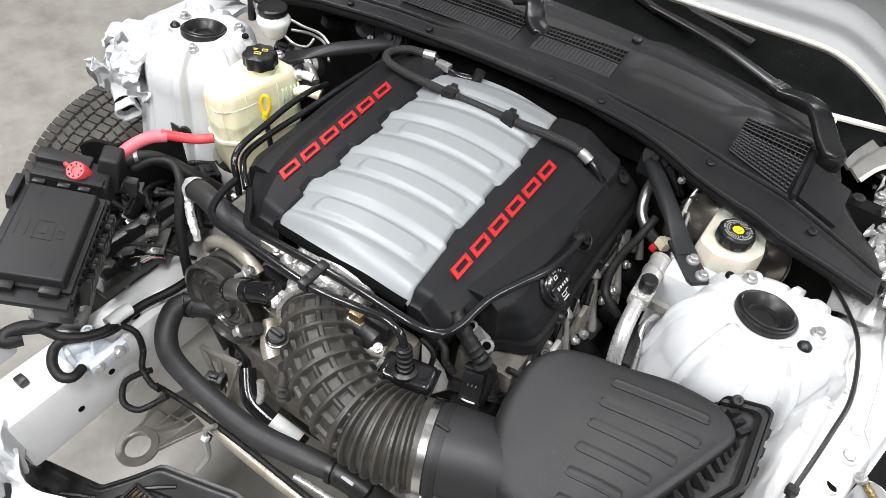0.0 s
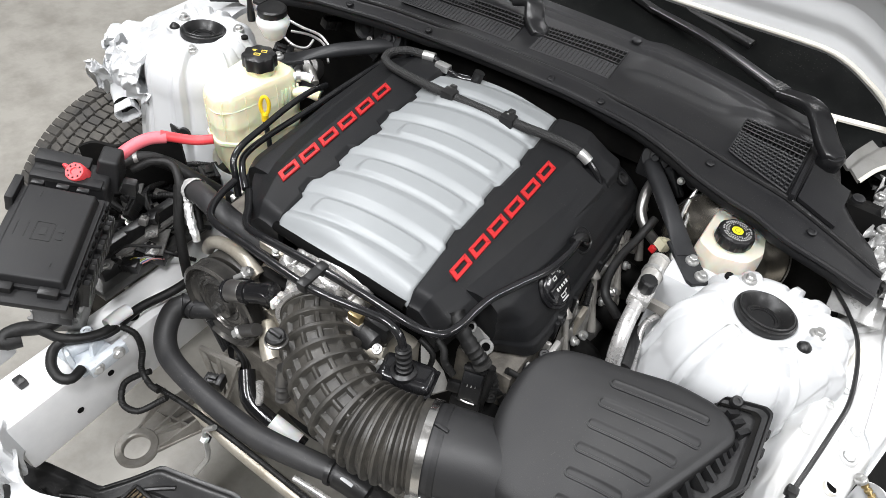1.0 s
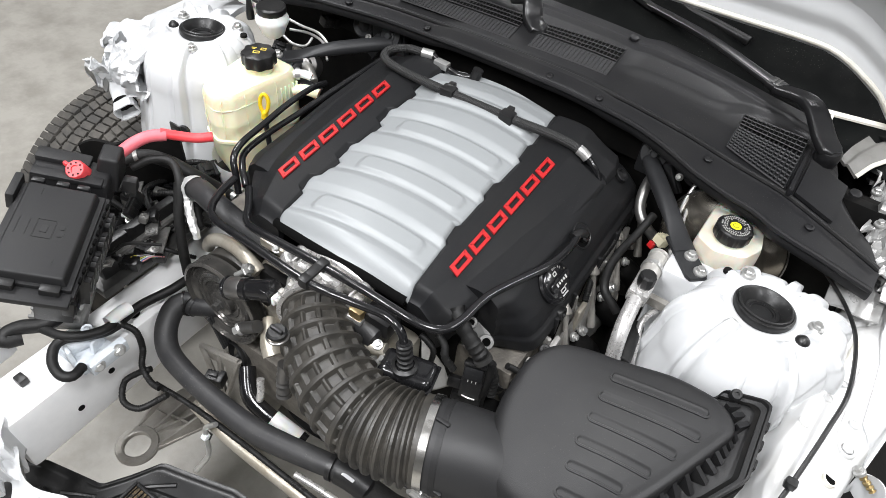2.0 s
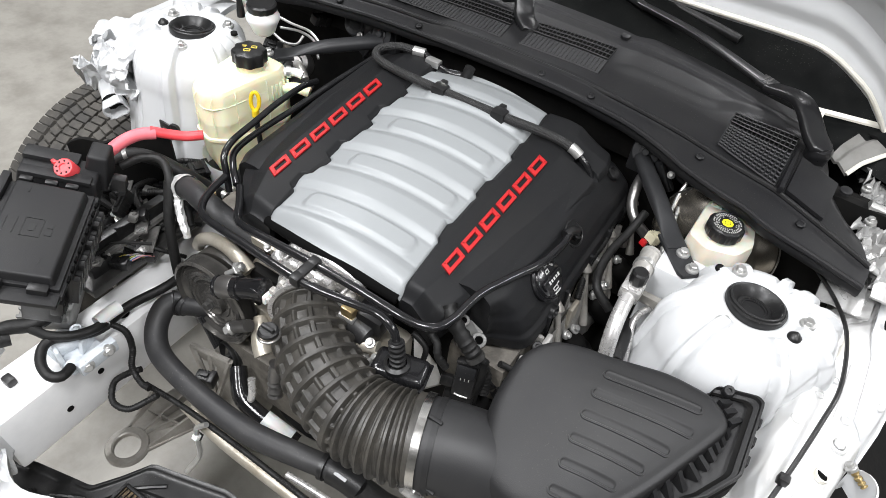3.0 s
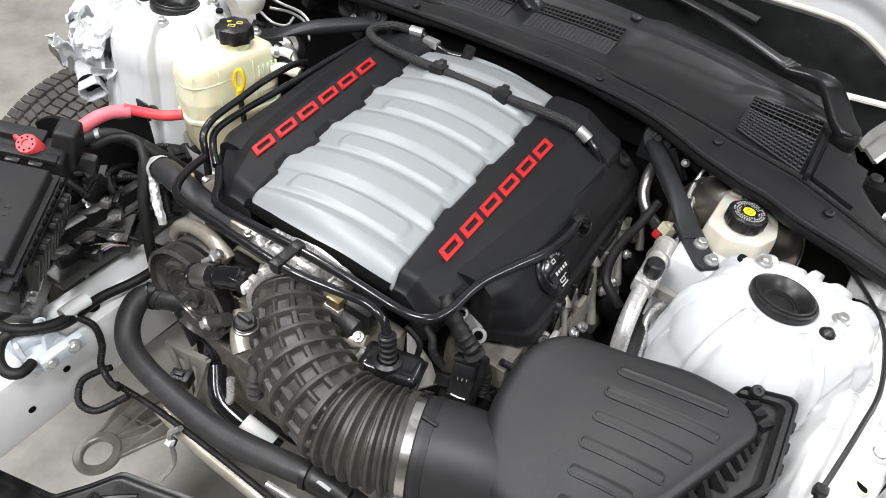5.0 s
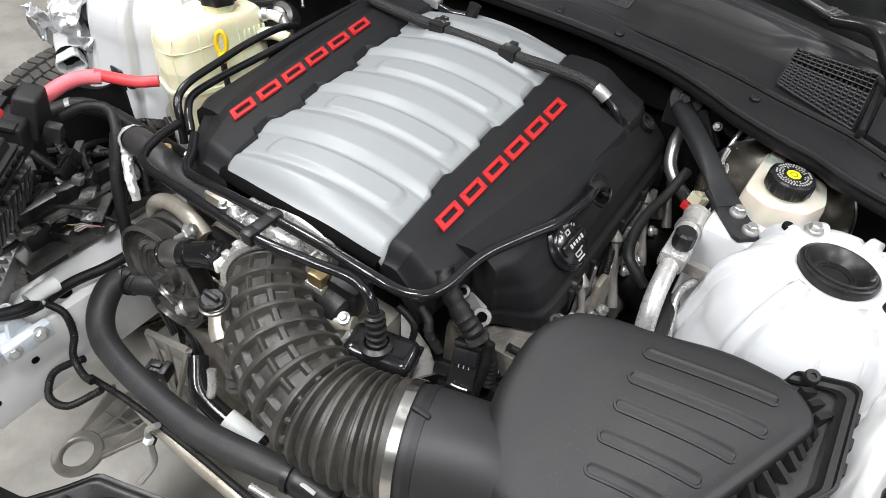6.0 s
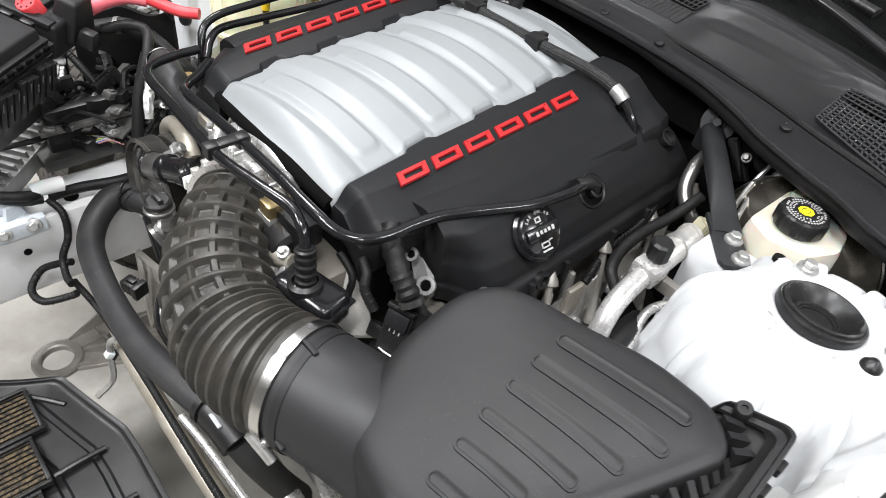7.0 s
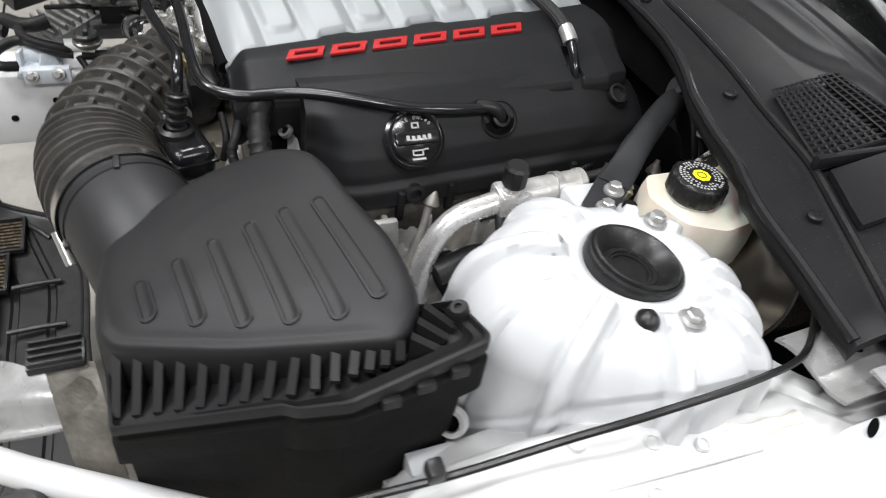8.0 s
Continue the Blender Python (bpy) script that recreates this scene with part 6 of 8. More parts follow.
def brake_booster():
    t = thing("brake_booster", "bronze-tinted plated brake booster drum", "brake booster", (0.46, 0.46, 0.6))
    m = aim((0.462, 0.425, 0.70), (0, -1, 0.12)) @ Matrix.Scale(0.80, 4)
    part("drum", lathe([(0.125, -0.11), (0.130, -0.05), (0.130, -0.02), (0.134, -0.018), (0.134, -0.008), (0.128, -0.004), (0.120, 0.012), (0.095, 0.03), (0.05, 0.036), (0, 0.036)], 64, m), M_BOOSTER, t)
    part("rim_band", lathe([(0.1345, -0.020), (0.1375, -0.019), (0.1380, -0.013), (0.1375, -0.007), (0.1345, -0.006)], 64, m), M_BAND, t, "bright crimped rim")
    part("master_cylinder", tube([(0.468, 0.385, 0.70), (0.466, 0.27, 0.69)], 0.026, 20), M_ALU, t)
    part("brake_line", tube([(0.43, 0.34, 0.69), (0.40, 0.37, 0.72), (0.385, 0.43, 0.755), (0.41, 0.455, 0.80), (0.50, 0.45, 0.815)], 0.0035, 8), M_STEEL, t)
    part("brake_line", tube([(0.43, 0.31, 0.685), (0.39, 0.36, 0.71), (0.375, 0.44, 0.76), (0.40, 0.465, 0.81), (0.50, 0.46, 0.825)], 0.0035, 8), M_STEEL, t)


brake_booster()


# ---- coolant tank, dipstick, washer filler ----
def coolant_tank():
    t = thing("coolant_tank", "cloudy yellow plastic coolant expansion tank", "coolant tank", (-0.36, 0.11, 0.58))
    out = round_outline([(-0.452, 0.094), (-0.405, 0.078), (-0.374, 0.098), (-0.356, 0.150), (-0.342, 0.222), (-0.354, 0.250), (-0.430, 0.252), (-0.458, 0.215)], 0.009, 3)
    cx, cy = -0.397, 0.163

    def tank_top(x, y):
        # the shoulders fall away from the filler
        return -0.17 * max(0.0, math.hypot(x + 0.388, y - 0.188) - 0.045)
    bm = bmesh.new()
    rings = []
    for q, z, fall in ((0.62, 0.61, 0), (0.82, 0.615, 0), (0.92, 0.64, 0), (0.97, 0.688, 0), (1.0, 0.6935, 0), (1.025, 0.6955, 0), (1.025, 0.7015, 0), (0.985, 0.7035, 0), (0.985, 0.728, 0), (0.992, 0.731, 0), (0.992, 0.735, 0), (0.982, 0.738, 0), (0.972, 0.786, 0.8), (0.955, 0.797, 1), (0.925, 0.8035, 1), (0.88, 0.807, 1), (0.62, 0.8095, 1), (0.35, 0.810, 1), (0.02, 0.810, 1)):
        rings.append([bm.verts.new((cx + (x - cx) * q, cy + (y - cy) * q, z + fall * tank_top(cx + (x - cx) * q, cy + (y - cy) * q))) for x, y in out])
    for a, b in zip(rings, rings[1:]):
        for k in range(len(out)):
            k2 = (k + 1) % len(out)
            bm.faces.new((a[k], a[k2], b[k2], b[k]))
    bm.faces.new(rings[0][::-1])
    bm.faces.new(rings[-1])
    part("tank", bm, M_TANK, t, angle=28)
    # stiffening webs moulded over the shoulders and down the sides
    for x, y, qx, qy in ((-0.432, 0.086, -0.420, 0.128), (-0.390, 0.086, -0.398, 0.130), (-0.364, 0.122, -0.386, 0.140), (-0.349, 0.186, -0.368, 0.188)):
        a, b = Vector((x, y, 0)), Vector((qx, qy, 0))
        za, zb = 0.803 + tank_top(x, y), 0.810 + tank_top(qx, qy)
        part("rib", tube([(x, y, 0.706), (x, y, za - 0.022), (x + (qx - x) * 0.12, y + (qy - y) * 0.12, za - 0.004), (qx, qy, zb)], 0.0008, 8), M_TANK, t)
    part("mould_line", tube([(-0.4495, 0.100, 0.765), (-0.405, 0.0815, 0.768), (-0.3765, 0.100, 0.770), (-0.358, 0.150, 0.775), (-0.345, 0.220, 0.775)], 0.0009, 6), M_TANK, t)
    for k in range(5):
        part("side_rib", rbox((0.005, 0.003, 0.030), (-0.3475 + 0.0012 * k, 0.196 + 0.009 * k, 0.768), 0.0012), M_TANK, t)
    part("hose_spigot", tube([(-0.352, 0.236, 0.792), (-0.336, 0.246, 0.794), (-0.322, 0.252, 0.790)], 0.008, 12), M_WHITEPLASTIC, t)
    part("spring_clamp", lathe([(0.0100, -0.004), (0.0112, -0.004), (0.0112, 0.004), (0.0100, 0.004)], 18, aim((-0.345, 0.240, 0.7935), (0.8, 0.6, 0))), M_STEEL, t, "bright spring clamp")
    c = Vector((-0.388, 0.188, 0.810))
    m = Matrix.Translation(c) @ Matrix.Scale(0.88, 4)
    part("neck", lathe([(0.026, -0.006), (0.026, 0.012), (0.030, 0.013), (0.030, 0.017)], 28, m), M_TANK, t)
    cap = part("cap", lathe([(0.030, 0.014), (0.034, 0.016), (0.034, 0.038), (0.032, 0.042), (0.027, 0.044), (0, 0.044)], 72, m, wave=lambda a, i: 1 + (0.06 * math.cos(a * 8) if 1 <= i <= 3 else 0)), M_BLACK, t, "black ribbed pressure cap", angle=35)
    bm = bmesh.new()
    for x, y, w, h in ((-0.010, 0.010, 0.010, 0.002), (-0.010, 0.006, 0.006, 0.002), (0.010, 0.010, 0.012, 0.002), (0.010, 0.003, 0.012, 0.002), (0.005, 0.0065, 0.002, 0.008), (0.015, 0.0065, 0.002, 0.008), (-0.002, -0.010, 0.014, 0.002), (-0.002, -0.003, 0.010, 0.002), (-0.008, -0.0065, 0.002, 0.008), (0.004, -0.0065, 0.002, 0.008)):
        rbox((w, h, 0.0005), (0, 0, 0), 0, m @ Matrix.Rotation(0.55, 4, "Z") @ Matrix.Translation((x, y, 0.0443)), bm)
    part("print", bm, M_GOLDINK, cap, "yellow printed symbols", smooth=False)
    part("outlet", tube([(-0.345, 0.225, 0.765), (-0.325, 0.235, 0.77), (-0.30, 0.245, 0.765)], 0.010, 12), M_TANK, t)
    part("lower_bowl", lathe([(0, 0), (0.05, 0.004), (0.065, 0.03), (0.07, 0.09)], 28, Matrix.Translation((-0.385, 0.13, 0.565))), M_WHITEPLASTIC, t, "whitish lower bowl")


coolant_tank()


def dipstick():
    t = thing("dipstick", "yellow looped oil dipstick handle", "dipstick", (-0.283, 0.085, 0.7))
    c = Vector((-0.322, 0.128, 0.797))
    side, up = Vector((0.60, 0.38, 0)).normalized(), Vector((0, 0.1, 1)).normalized()
    ring = [c + side * 0.0075 * math.cos(a) + up * 0.018 * math.sin(a) for a in [2 * math.pi * k / 24 for k in range(25)]]
    part("loop", tube(ring, 0.0036, 8, 0.05, smooth_line=False), M_YELLOW, t)
    part("stem", tube([c - up * 0.017, c - up * 0.030], 0.0065, 10), M_YELLOW, t)
    part("tube", tube([c - up * 0.028, c - up * 0.085 + Vector((0.01, 0, 0))], 0.005, 8), M_BLACK, t)


dipstick()


def washer_filler():
    t = thing("washer_filler", "white washer filler neck with black cap", "washer filler", (-0.43, 0.25, 0.7))
    c = Vector((-0.428, 0.268, 0.864))
    part("neck", lathe([(0, -0.036), (0.014, -0.035), (0.021, -0.028), (0.026, -0.014), (0.031, -0.004), (0.0315, 0.002), (0.029, 0.006), (0.026, 0.014), (0, 0.014)], 32, Matrix.Translation(c)), M_WHITEPLASTIC, t)
    part("bracket", rbox((0.11, 0.02, 0.03), c + Vector((-0.06, 0.03, 0.0)), 0.006), M_WHITEPLASTIC, t)
    cap = part("cap", lathe([(0.025, 0.012), (0.0275, 0.015), (0.0275, 0.025), (0.0245, 0.028), (0, 0.0285)], 40, Matrix.Translation(c), wave=lambda a, i: 1 + 0.015 * math.cos(a * 14)), M_BLACK, t, "ribbed black cap")
    part("tab", rbox((0.018, 0.03, 0.006), c + Vector((-0.03, 0.005, 0.027)), 0.002), M_BLACK, cap)
    part("pin", tube([c + Vector((-0.075, 0.015, 0.05)), c + Vector((-0.07, 0.01, -0.03))], lambda d, T: 0.005 + 0.003 * smoothstep(0.5 * T, 0.9 * T, d), 10), M_BLACK, t)


washer_filler()

# ---- hoses and tubes over the cover ----
def vapour_hose():
    t = thing("vapour_hose", "braided black vapour hose clipped over the engine cover", "hose", (0, 0.32, 0.83))
    pts = [(-0.165, 0.400, 0.838), (-0.200, 0.388, 0.840), (-0.223, 0.362, 0.838), (-0.212, 0.336, 0.836), (-0.157, 0.322, 0.838), (-0.058, 0.317, 0.842), (0.060, 0.322, 0.842), (0.130, 0.327, 0.843), (0.172, 0.330, 0.841), (0.197, 0.331, 0.836)]
    part("sleeve", tube(pts, 0.0078, 36, 0.0009, shape=lambda a, d: 1 + 0.075 * math.sin(6 * a + d * 950) * math.sin(6 * a - d * 950)), M_BRAID, t, angle=20)
    for x, y, z in ((-0.058, 0.317, 0.842), (0.060, 0.322, 0.842)):
        clip = part("clip", rbox((0.026, 0.022, 0.024), (x, y, z - 0.002), 0.003), M_BLACK, t, "square black hose clip")
        part("clip_ear", rbox((0.012, 0.014, 0.014), (x - 0.004, y + 0.016, z + 0.002), 0.002), M_BLACK, clip)
    part("ferrule", tube([(0.194, 0.331, 0.8365), (0.203, 0.331, 0.8335), (0.213, 0.331, 0.828)], 0.0092, 18), M_STEEL, t, "bright crimped ferrule")
    part("elbow", tube([(0.212, 0.331, 0.8285), (0.224, 0.3305, 0.820), (0.236, 0.330, 0.808), (0.246, 0.330, 0.788)], 0.0058, 12), M_GLOSS, t)
    part("ferrule", tube([(-0.172, 0.398, 0.8385), (-0.150, 0.404, 0.838)], 0.0092, 14), M_STEEL, t, "bright crimped ferrule")
    part("line_end", tube([(-0.152, 0.404, 0.838), (-0.13, 0.400, 0.832), (-0.09, 0.393, 0.828), (-0.06, 0.40, 0.830)], 0.0065, 10), M_GLOSS, t)
    part("valve", tube([(-0.055, 0.398, 0.826), (-0.05, 0.403, 0.850)], 0.010, 12), M_BLACK, t)
    part("valve_block", rbox((0.03, 0.016, 0.014), (-0.125, 0.396, 0.833), 0.003), M_STEEL, t)


vapour_hose()

GT = lambda name, label, pts, r: cable(name, label, pts, r, M_GLOSS, "breather pipe", 12, group="breather pipes")
GT("breather_pipe", "gloss black breather pipe along the driver side of the cover", [(-0.205, -0.030, 0.772), (-0.175, -0.060, 0.775), (-0.150, -0.088, 0.780), (-0.122, -0.098, 0.786), (-0.06, -0.098, 0.791), (0.008, -0.098, 0.796), (0.08, -0.097, 0.797), (0.150, -0.096, 0.794), (0.186, -0.091, 0.790), (0.207, -0.077, 0.788), (0.216, -0.050, 0.787), (0.219, -0.018, 0.789), (0.226, 0.014, 0.791), (0.244, 0.060, 0.791), (0.264, 0.112, 0.789), (0.272, 0.165, 0.787), (0.270, 0.200, 0.784)], 0.0064)
GT("breather_pipe", "gloss black breather pipe in front of the engine cover", [(-0.236, -0.030, 0.776), (-0.226, -0.068, 0.780), (-0.208, -0.102, 0.785), (-0.180, -0.121, 0.788), (-0.10, -0.127, 0.792), (0.012, -0.133, 0.796), (0.08, -0.122, 0.795), (0.128, -0.111, 0.792), (0.150, -0.112, 0.788), (0.162, -0.114, 0.779), (0.168, -0.117, 0.764)], 0.0062)
GT("breather_pipe", "gloss black breather pipe along the passenger side of the cover", [(-0.250, 0.400, 0.800), (-0.258, 0.28, 0.795), (-0.268, 0.17, 0.785), (-0.272, 0.08, 0.782), (-0.262, 0.02, 0.785), (-0.240, -0.008, 0.783), (-0.222, -0.022, 0.775), (-0.212, -0.030, 0.772)], 0.0056)
GT("breather_pipe", "gloss black breather pipe looping down at the cover corner", [(-0.295, 0.26, 0.785), (-0.288, 0.21, 0.80), (-0.280, 0.14, 0.806), (-0.272, 0.08, 0.806), (-0.266, 0.02, 0.803), (-0.258, -0.008, 0.793), (-0.247, -0.018, 0.775), (-0.240, -0.024, 0.755), (-0.236, -0.028, 0.742)], 0.0056)


def pipe_clip(at, size, yaw):
    t = thing("pipe_clip", "black plastic clip holding two breather pipes", "clip", at, "pipe clips")
    m = Matrix.Translation(at) @ Matrix.Rotation(radians(yaw), 4, "Z")
    part("bridge", rbox(size, (0, 0, 0.004), 0.003, m), M_BLACK, t)
    part("jaw", rbox((size[0] * 1.05, 0.016, 0.016), (0, size[1] * 0.40, 0), 0.004, m), M_BLACK, t)
    part("jaw", rbox((size[0] * 1.05, 0.016, 0.018), (0, -size[1] * 0.40, -0.001), 0.004, m), M_BLACK, t)


pipe_clip((0.010, -0.116, 0.798), (0.016, 0.046, 0.006), 0)


def resonator():
    t = thing("resonator_box", "small glossy black separator box with a ribbed neck", "separator box", (0.17, -0.11, 0.66))
    m = Matrix.Translation((0.178, -0.117, 0.702)) @ Matrix.Rotation(radians(14), 4, "Z")
    body = part("box", rbox((0.080, 0.046, 0.040), (0, 0, 0), 0.012, m, segs=4), M_GLOSS, t)
    part("box_seam", rbox((0.084, 0.050, 0.004), (0, 0, 0.004), 0.0015, m), M_GLOSS, body)
    part("neck", tube([(0.176, -0.122, 0.718), (0.173, -0.120, 0.744), (0.168, -0.117, 0.768)], lambda d, T: 0.0100 + 0.0016 * math.copysign(1, math.sin(d * 700)), 20, 0.0015), M_BLACK, t, "ribbed black neck")
    part("collar", lathe([(0.016, 0), (0.019, 0.003), (0.019, 0.010), (0.014, 0.013)], 24, aim((0.176, -0.122, 0.716), (-0.1, 0, 1))), M_BLACK, t)
    bolt(t, (0.140, -0.124, 0.712), (-0.3, -0.6, 0.7), 0.006)
    part("side_union", tube([(0.140, -0.126, 0.707), (0.133, -0.134, 0.695)], 0.008, 6), M_STEEL, t, "plated union")


resonator()


# ---- belt drive ----
def pulley(label, c, direction, r, depth, material, ribs=5):
    t = thing("pulley", label, "pulley", c, "belt pulleys")
    m = aim(c, direction)
    prof = [(0, -depth), (r * 0.96, -depth), (r, -depth * 0.9)]
    for i in range(ribs):
        z = -depth * 0.85 + depth * 0.75 * i / ribs
        prof += [(r * 0.94, z + depth * 0.06), (r * 0.99, z + depth * 0.13)]
    prof += [(r, -depth * 0.06), (r * 1.0, 0.0), (r * 0.93, 0.002), (r * 0.91, -depth * 0.22), (r * 0.88, -depth * 0.28), (r * 0.84, -depth * 0.20), (r * 0.80, -depth * 0.30), (r * 0.72, -depth * 0.36), (r * 0.70, -depth * 0.28), (r * 0.62, -depth * 0.24), (r * 0.60, -depth * 0.32), (r * 0.52, -depth * 0.28), (r * 0.50, -depth * 0.38), (r * 0.42, -depth * 0.40), (r * 0.40, -depth * 0.34), (r * 0.30, -depth * 0.38), (r * 0.28, -depth * 0.1), (r * 0.2, -depth * 0.06), (0, -depth * 0.06)]
    part("wheel", lathe(prof, 64, m), material, t, angle=30)
    hub = Vector(c) + Vector(direction).normalized() * (-depth * 0.06)
    part("hub_bolt", lathe([(0, 0), (r * 0.13, 0), (r * 0.13, 0.004), (r * 0.10, 0.005), (r * 0.10, 0.012), (r * 0.085, 0.013), (0, 0.013)], 6 if r > 0.05 else 12, aim(hub, direction)), M_UNIT, t, "dull hub bolt", angle=20)
    return t


pulley("large black ribbed drive pulley at the front of the engine", (-0.186, -0.146, 0.602), (0.0, -1.0, 0.08), 0.083, 0.028, M_PULLEY, 6)
pulley("small black ribbed idler pulley below the large pulley", (-0.168, -0.150, 0.468), (-0.25, -0.93, 0.12), 0.029, 0.042, M_BLACK, 7)
pulley("dark lower crank pulley at the front of the engine", (-0.02, -0.125, 0.40), (0, -1, 0.1), 0.08, 0.04, M_BLACK, 6)


def drive_belt():
    t = thing("drive_belt", "black ribbed drive belt between two pulleys", "drive belt", (-0.22, -0.14, 0.50))
    for k in range(6):
        y = 0.0045 * k
        part("belt_rib", tube([(-0.219, -0.152 + y, 0.545), (-0.208, -0.152 + y, 0.510), (-0.196, -0.152 + y, 0.472)], 0.0025, 8), M_HOSE, t)


drive_belt()


def pump():
    t = thing("water_pump", "polished black pump body with a stained casting", "pump", (-0.15, -0.1, 0.62))
    for r, a, b, mt, label in ((0.080, -0.075, -0.032, M_RUBBER, "broad dark drum behind the pulley"), (0.050, -0.031, -0.029, M_BLACK, "")):
        part("rear_drum", lathe([(0, a), (r * 0.97, a), (r, a + 0.003), (r, b - 0.003), (r * 0.97, b), (0, b)], 56, aim((-0.186, -0.142, 0.602), (0, -1, 0.08))), mt, t, label)
    axis = (0.90, 0.23, 0.36)
    part("sensor_drum", lathe([(0, 0.002), (0.013, 0.002), (0.014, 0), (0.0175, 0), (0.019, 0.002), (0.019, 0.005), (0.0178, 0.006), (0.0178, 0.042), (0.0192, 0.043), (0.0192, 0.047), (0.0165, 0.048), (0.0165, 0.076), (0.0185, 0.077), (0.0185, 0.092), (0.016, 0.094), (0, 0.094)], 40, aim((-0.145, -0.152, 0.684), axis)), M_GLOSS, t, "shiny black drum")
    # A paler band paints the reflection stripe on the glossy black drum.
    part("reflection_band", lathe([(0.0178, 0.008), (0.0181, 0.009), (0.0181, 0.034), (0.0178, 0.035)], 40, aim((-0.145, -0.152, 0.684), axis)), M_DRUM, t, "paler metal band standing in for the drum reflection")
    part("plug", rbox((0.022, 0.016, 0.024), (-0.066, -0.140, 0.716), 0.005), M_GLOSS, t)
    part("white_tab", rbox((0.006, 0.016, 0.018), (-0.050, -0.140, 0.716), 0.003), M_WHITEPLASTIC, t, "white plastic tab")
    # cast arch over the pulley's drum
    part("housing", tube([(-0.292, -0.070, 0.612), (-0.270, -0.076, 0.645), (-0.232, -0.082, 0.676), (-0.190, -0.088, 0.690), (-0.150, -0.096, 0.692), (-0.128, -0.100, 0.684)], lambda d, T: 0.0115, 18), M_TAN, t, "stained cast arch")
    part("boss", rbox((0.07, 0.02, 0.05), (-0.10, -0.088, 0.665), 0.008), M_DARK, t)
    part("stud", tube([(-0.150, -0.128, 0.688), (-0.136, -0.119, 0.700), (-0.126, -0.112, 0.710)], 0.0048, 10), M_STEEL, t, "plated stud")
    part("stud_nut", lathe([(0, -0.004), (0.009, -0.004), (0.009, 0.003), (0.011, 0.004), (0.011, 0.006), (0, 0.006)], 6, aim((-0.131, -0.116, 0.706), (-0.6, -0.4, -0.55))), M_STEEL, t, smooth=False)
    part("roller_boss", tube([(-0.128, -0.150, 0.590), (-0.112, -0.150, 0.604), (-0.094, -0.148, 0.620)], 0.0105, 18), M_DRUM, t, "stained cast roller boss")
    part("spout", tube([(-0.10, -0.115, 0.60), (-0.075, -0.145, 0.585), (-0.06, -0.155, 0.575)], 0.016, 14), M_TAN, t)
    bolt(t, (-0.134, -0.156, 0.586), (-0.5, -0.7, -0.3), 0.009)
    part("bracket", rbox((0.14, 0.05, 0.12), (-0.13, -0.09, 0.56), 0.012), M_TAN, t, "stained cast bracket")
    part("lower_casting", rbox((0.22, 0.06, 0.12), (-0.09, -0.12, 0.45), 0.014, taper=(0.8, 0.7)), M_DIRTY, t)


pump()


def oil_filler_neck():
    t = thing("coolant_bleed_cap", "black twist cap on a bright neck", "cap", (0.02, -0.2, 0.74))
    c = Vector((0.018, -0.203, 0.750))
    small = Matrix.Translation(c) @ Matrix.Scale(0.80, 4)
    part("neck", lathe([(0.016, -0.005), (0.018, -0.003), (0.0185, 0.0), (0.0205, 0.001), (0.0205, 0.004), (0.0185, 0.005), (0.0185, 0.008)], 24, small), M_DRUM, t)
    part("cap", lathe([(0.015, 0.006), (0.0172, 0.008), (0.0172, 0.014), (0.014, 0.017), (0, 0.017)], 24, small), M_BLACK, t)
    part("grip", rbox((0.026, 0.007, 0.010), (0, 0, 0.019), 0.002, small), M_BLACK, t)


oil_filler_neck()

# ---- radiator hose ----
def radiator_hose():
    t = thing("radiator_hose", "thick black rubber radiator hose", "radiator hose", (-0.1, -0.24, 0.45))
    pts = [(-0.250, -0.149, 0.548), (-0.272, -0.153, 0.548), (-0.282, -0.174, 0.543), (-0.272, -0.204, 0.525), (-0.246, -0.226, 0.510), (-0.200, -0.238, 0.507), (-0.111, -0.248, 0.511), (-0.012, -0.250, 0.516), (0.088, -0.237, 0.530), (0.150, -0.224, 0.536)]
    part("hose", tube(pts, lambda d, T: 0.0188 + 0.0008 * math.sin(d * 21), 24), M_HOSE, t)
    part("outlet", tube([(-0.258, -0.150, 0.548), (-0.225, -0.130, 0.550), (-0.19, -0.10, 0.550)], 0.0185, 20), M_HOSE, t, "black hose outlet")
    part("sleeve", tube([(0.140, -0.227, 0.537), (0.165, -0.224, 0.535), (0.190, -0.222, 0.528)], 0.0225, 24), M_BLACK, t)
    for a, b in (((-0.258, -0.150, 0.548), (-0.262, -0.150, 0.548)), ((-0.273, -0.155, 0.548), (-0.275, -0.157, 0.548)), ((0.125, -0.230, 0.535), (0.133, -0.2285, 0.5355))):
        part("clamp", tube([a, b], 0.0222, 24), M_BLACK, t, "black hose clamp")
    part("white_mark", rbox((0.022, 0.005, 0.002), (0.164, -0.236, 0.5555), 0.0005, None), M_WHITE, t)


radiator_hose()
cable("coolant_hose", "black coolant hose running down under the airbox", [(0.185, -0.222, 0.53), (0.203, -0.212, 0.50), (0.217, -0.190, 0.44), (0.222, -0.165, 0.38)], 0.018, M_BRAID, "hose", 18)
cable("return_pipe", "thin bright aluminium pipe along the front of the bay", [(0.05, -0.240, 0.425), (0.10, -0.234, 0.42), (0.17, -0.230, 0.415), (0.23, -0.227, 0.405), (0.26, -0.226, 0.36)], 0.0055, M_PIPE, "pipe", 12)
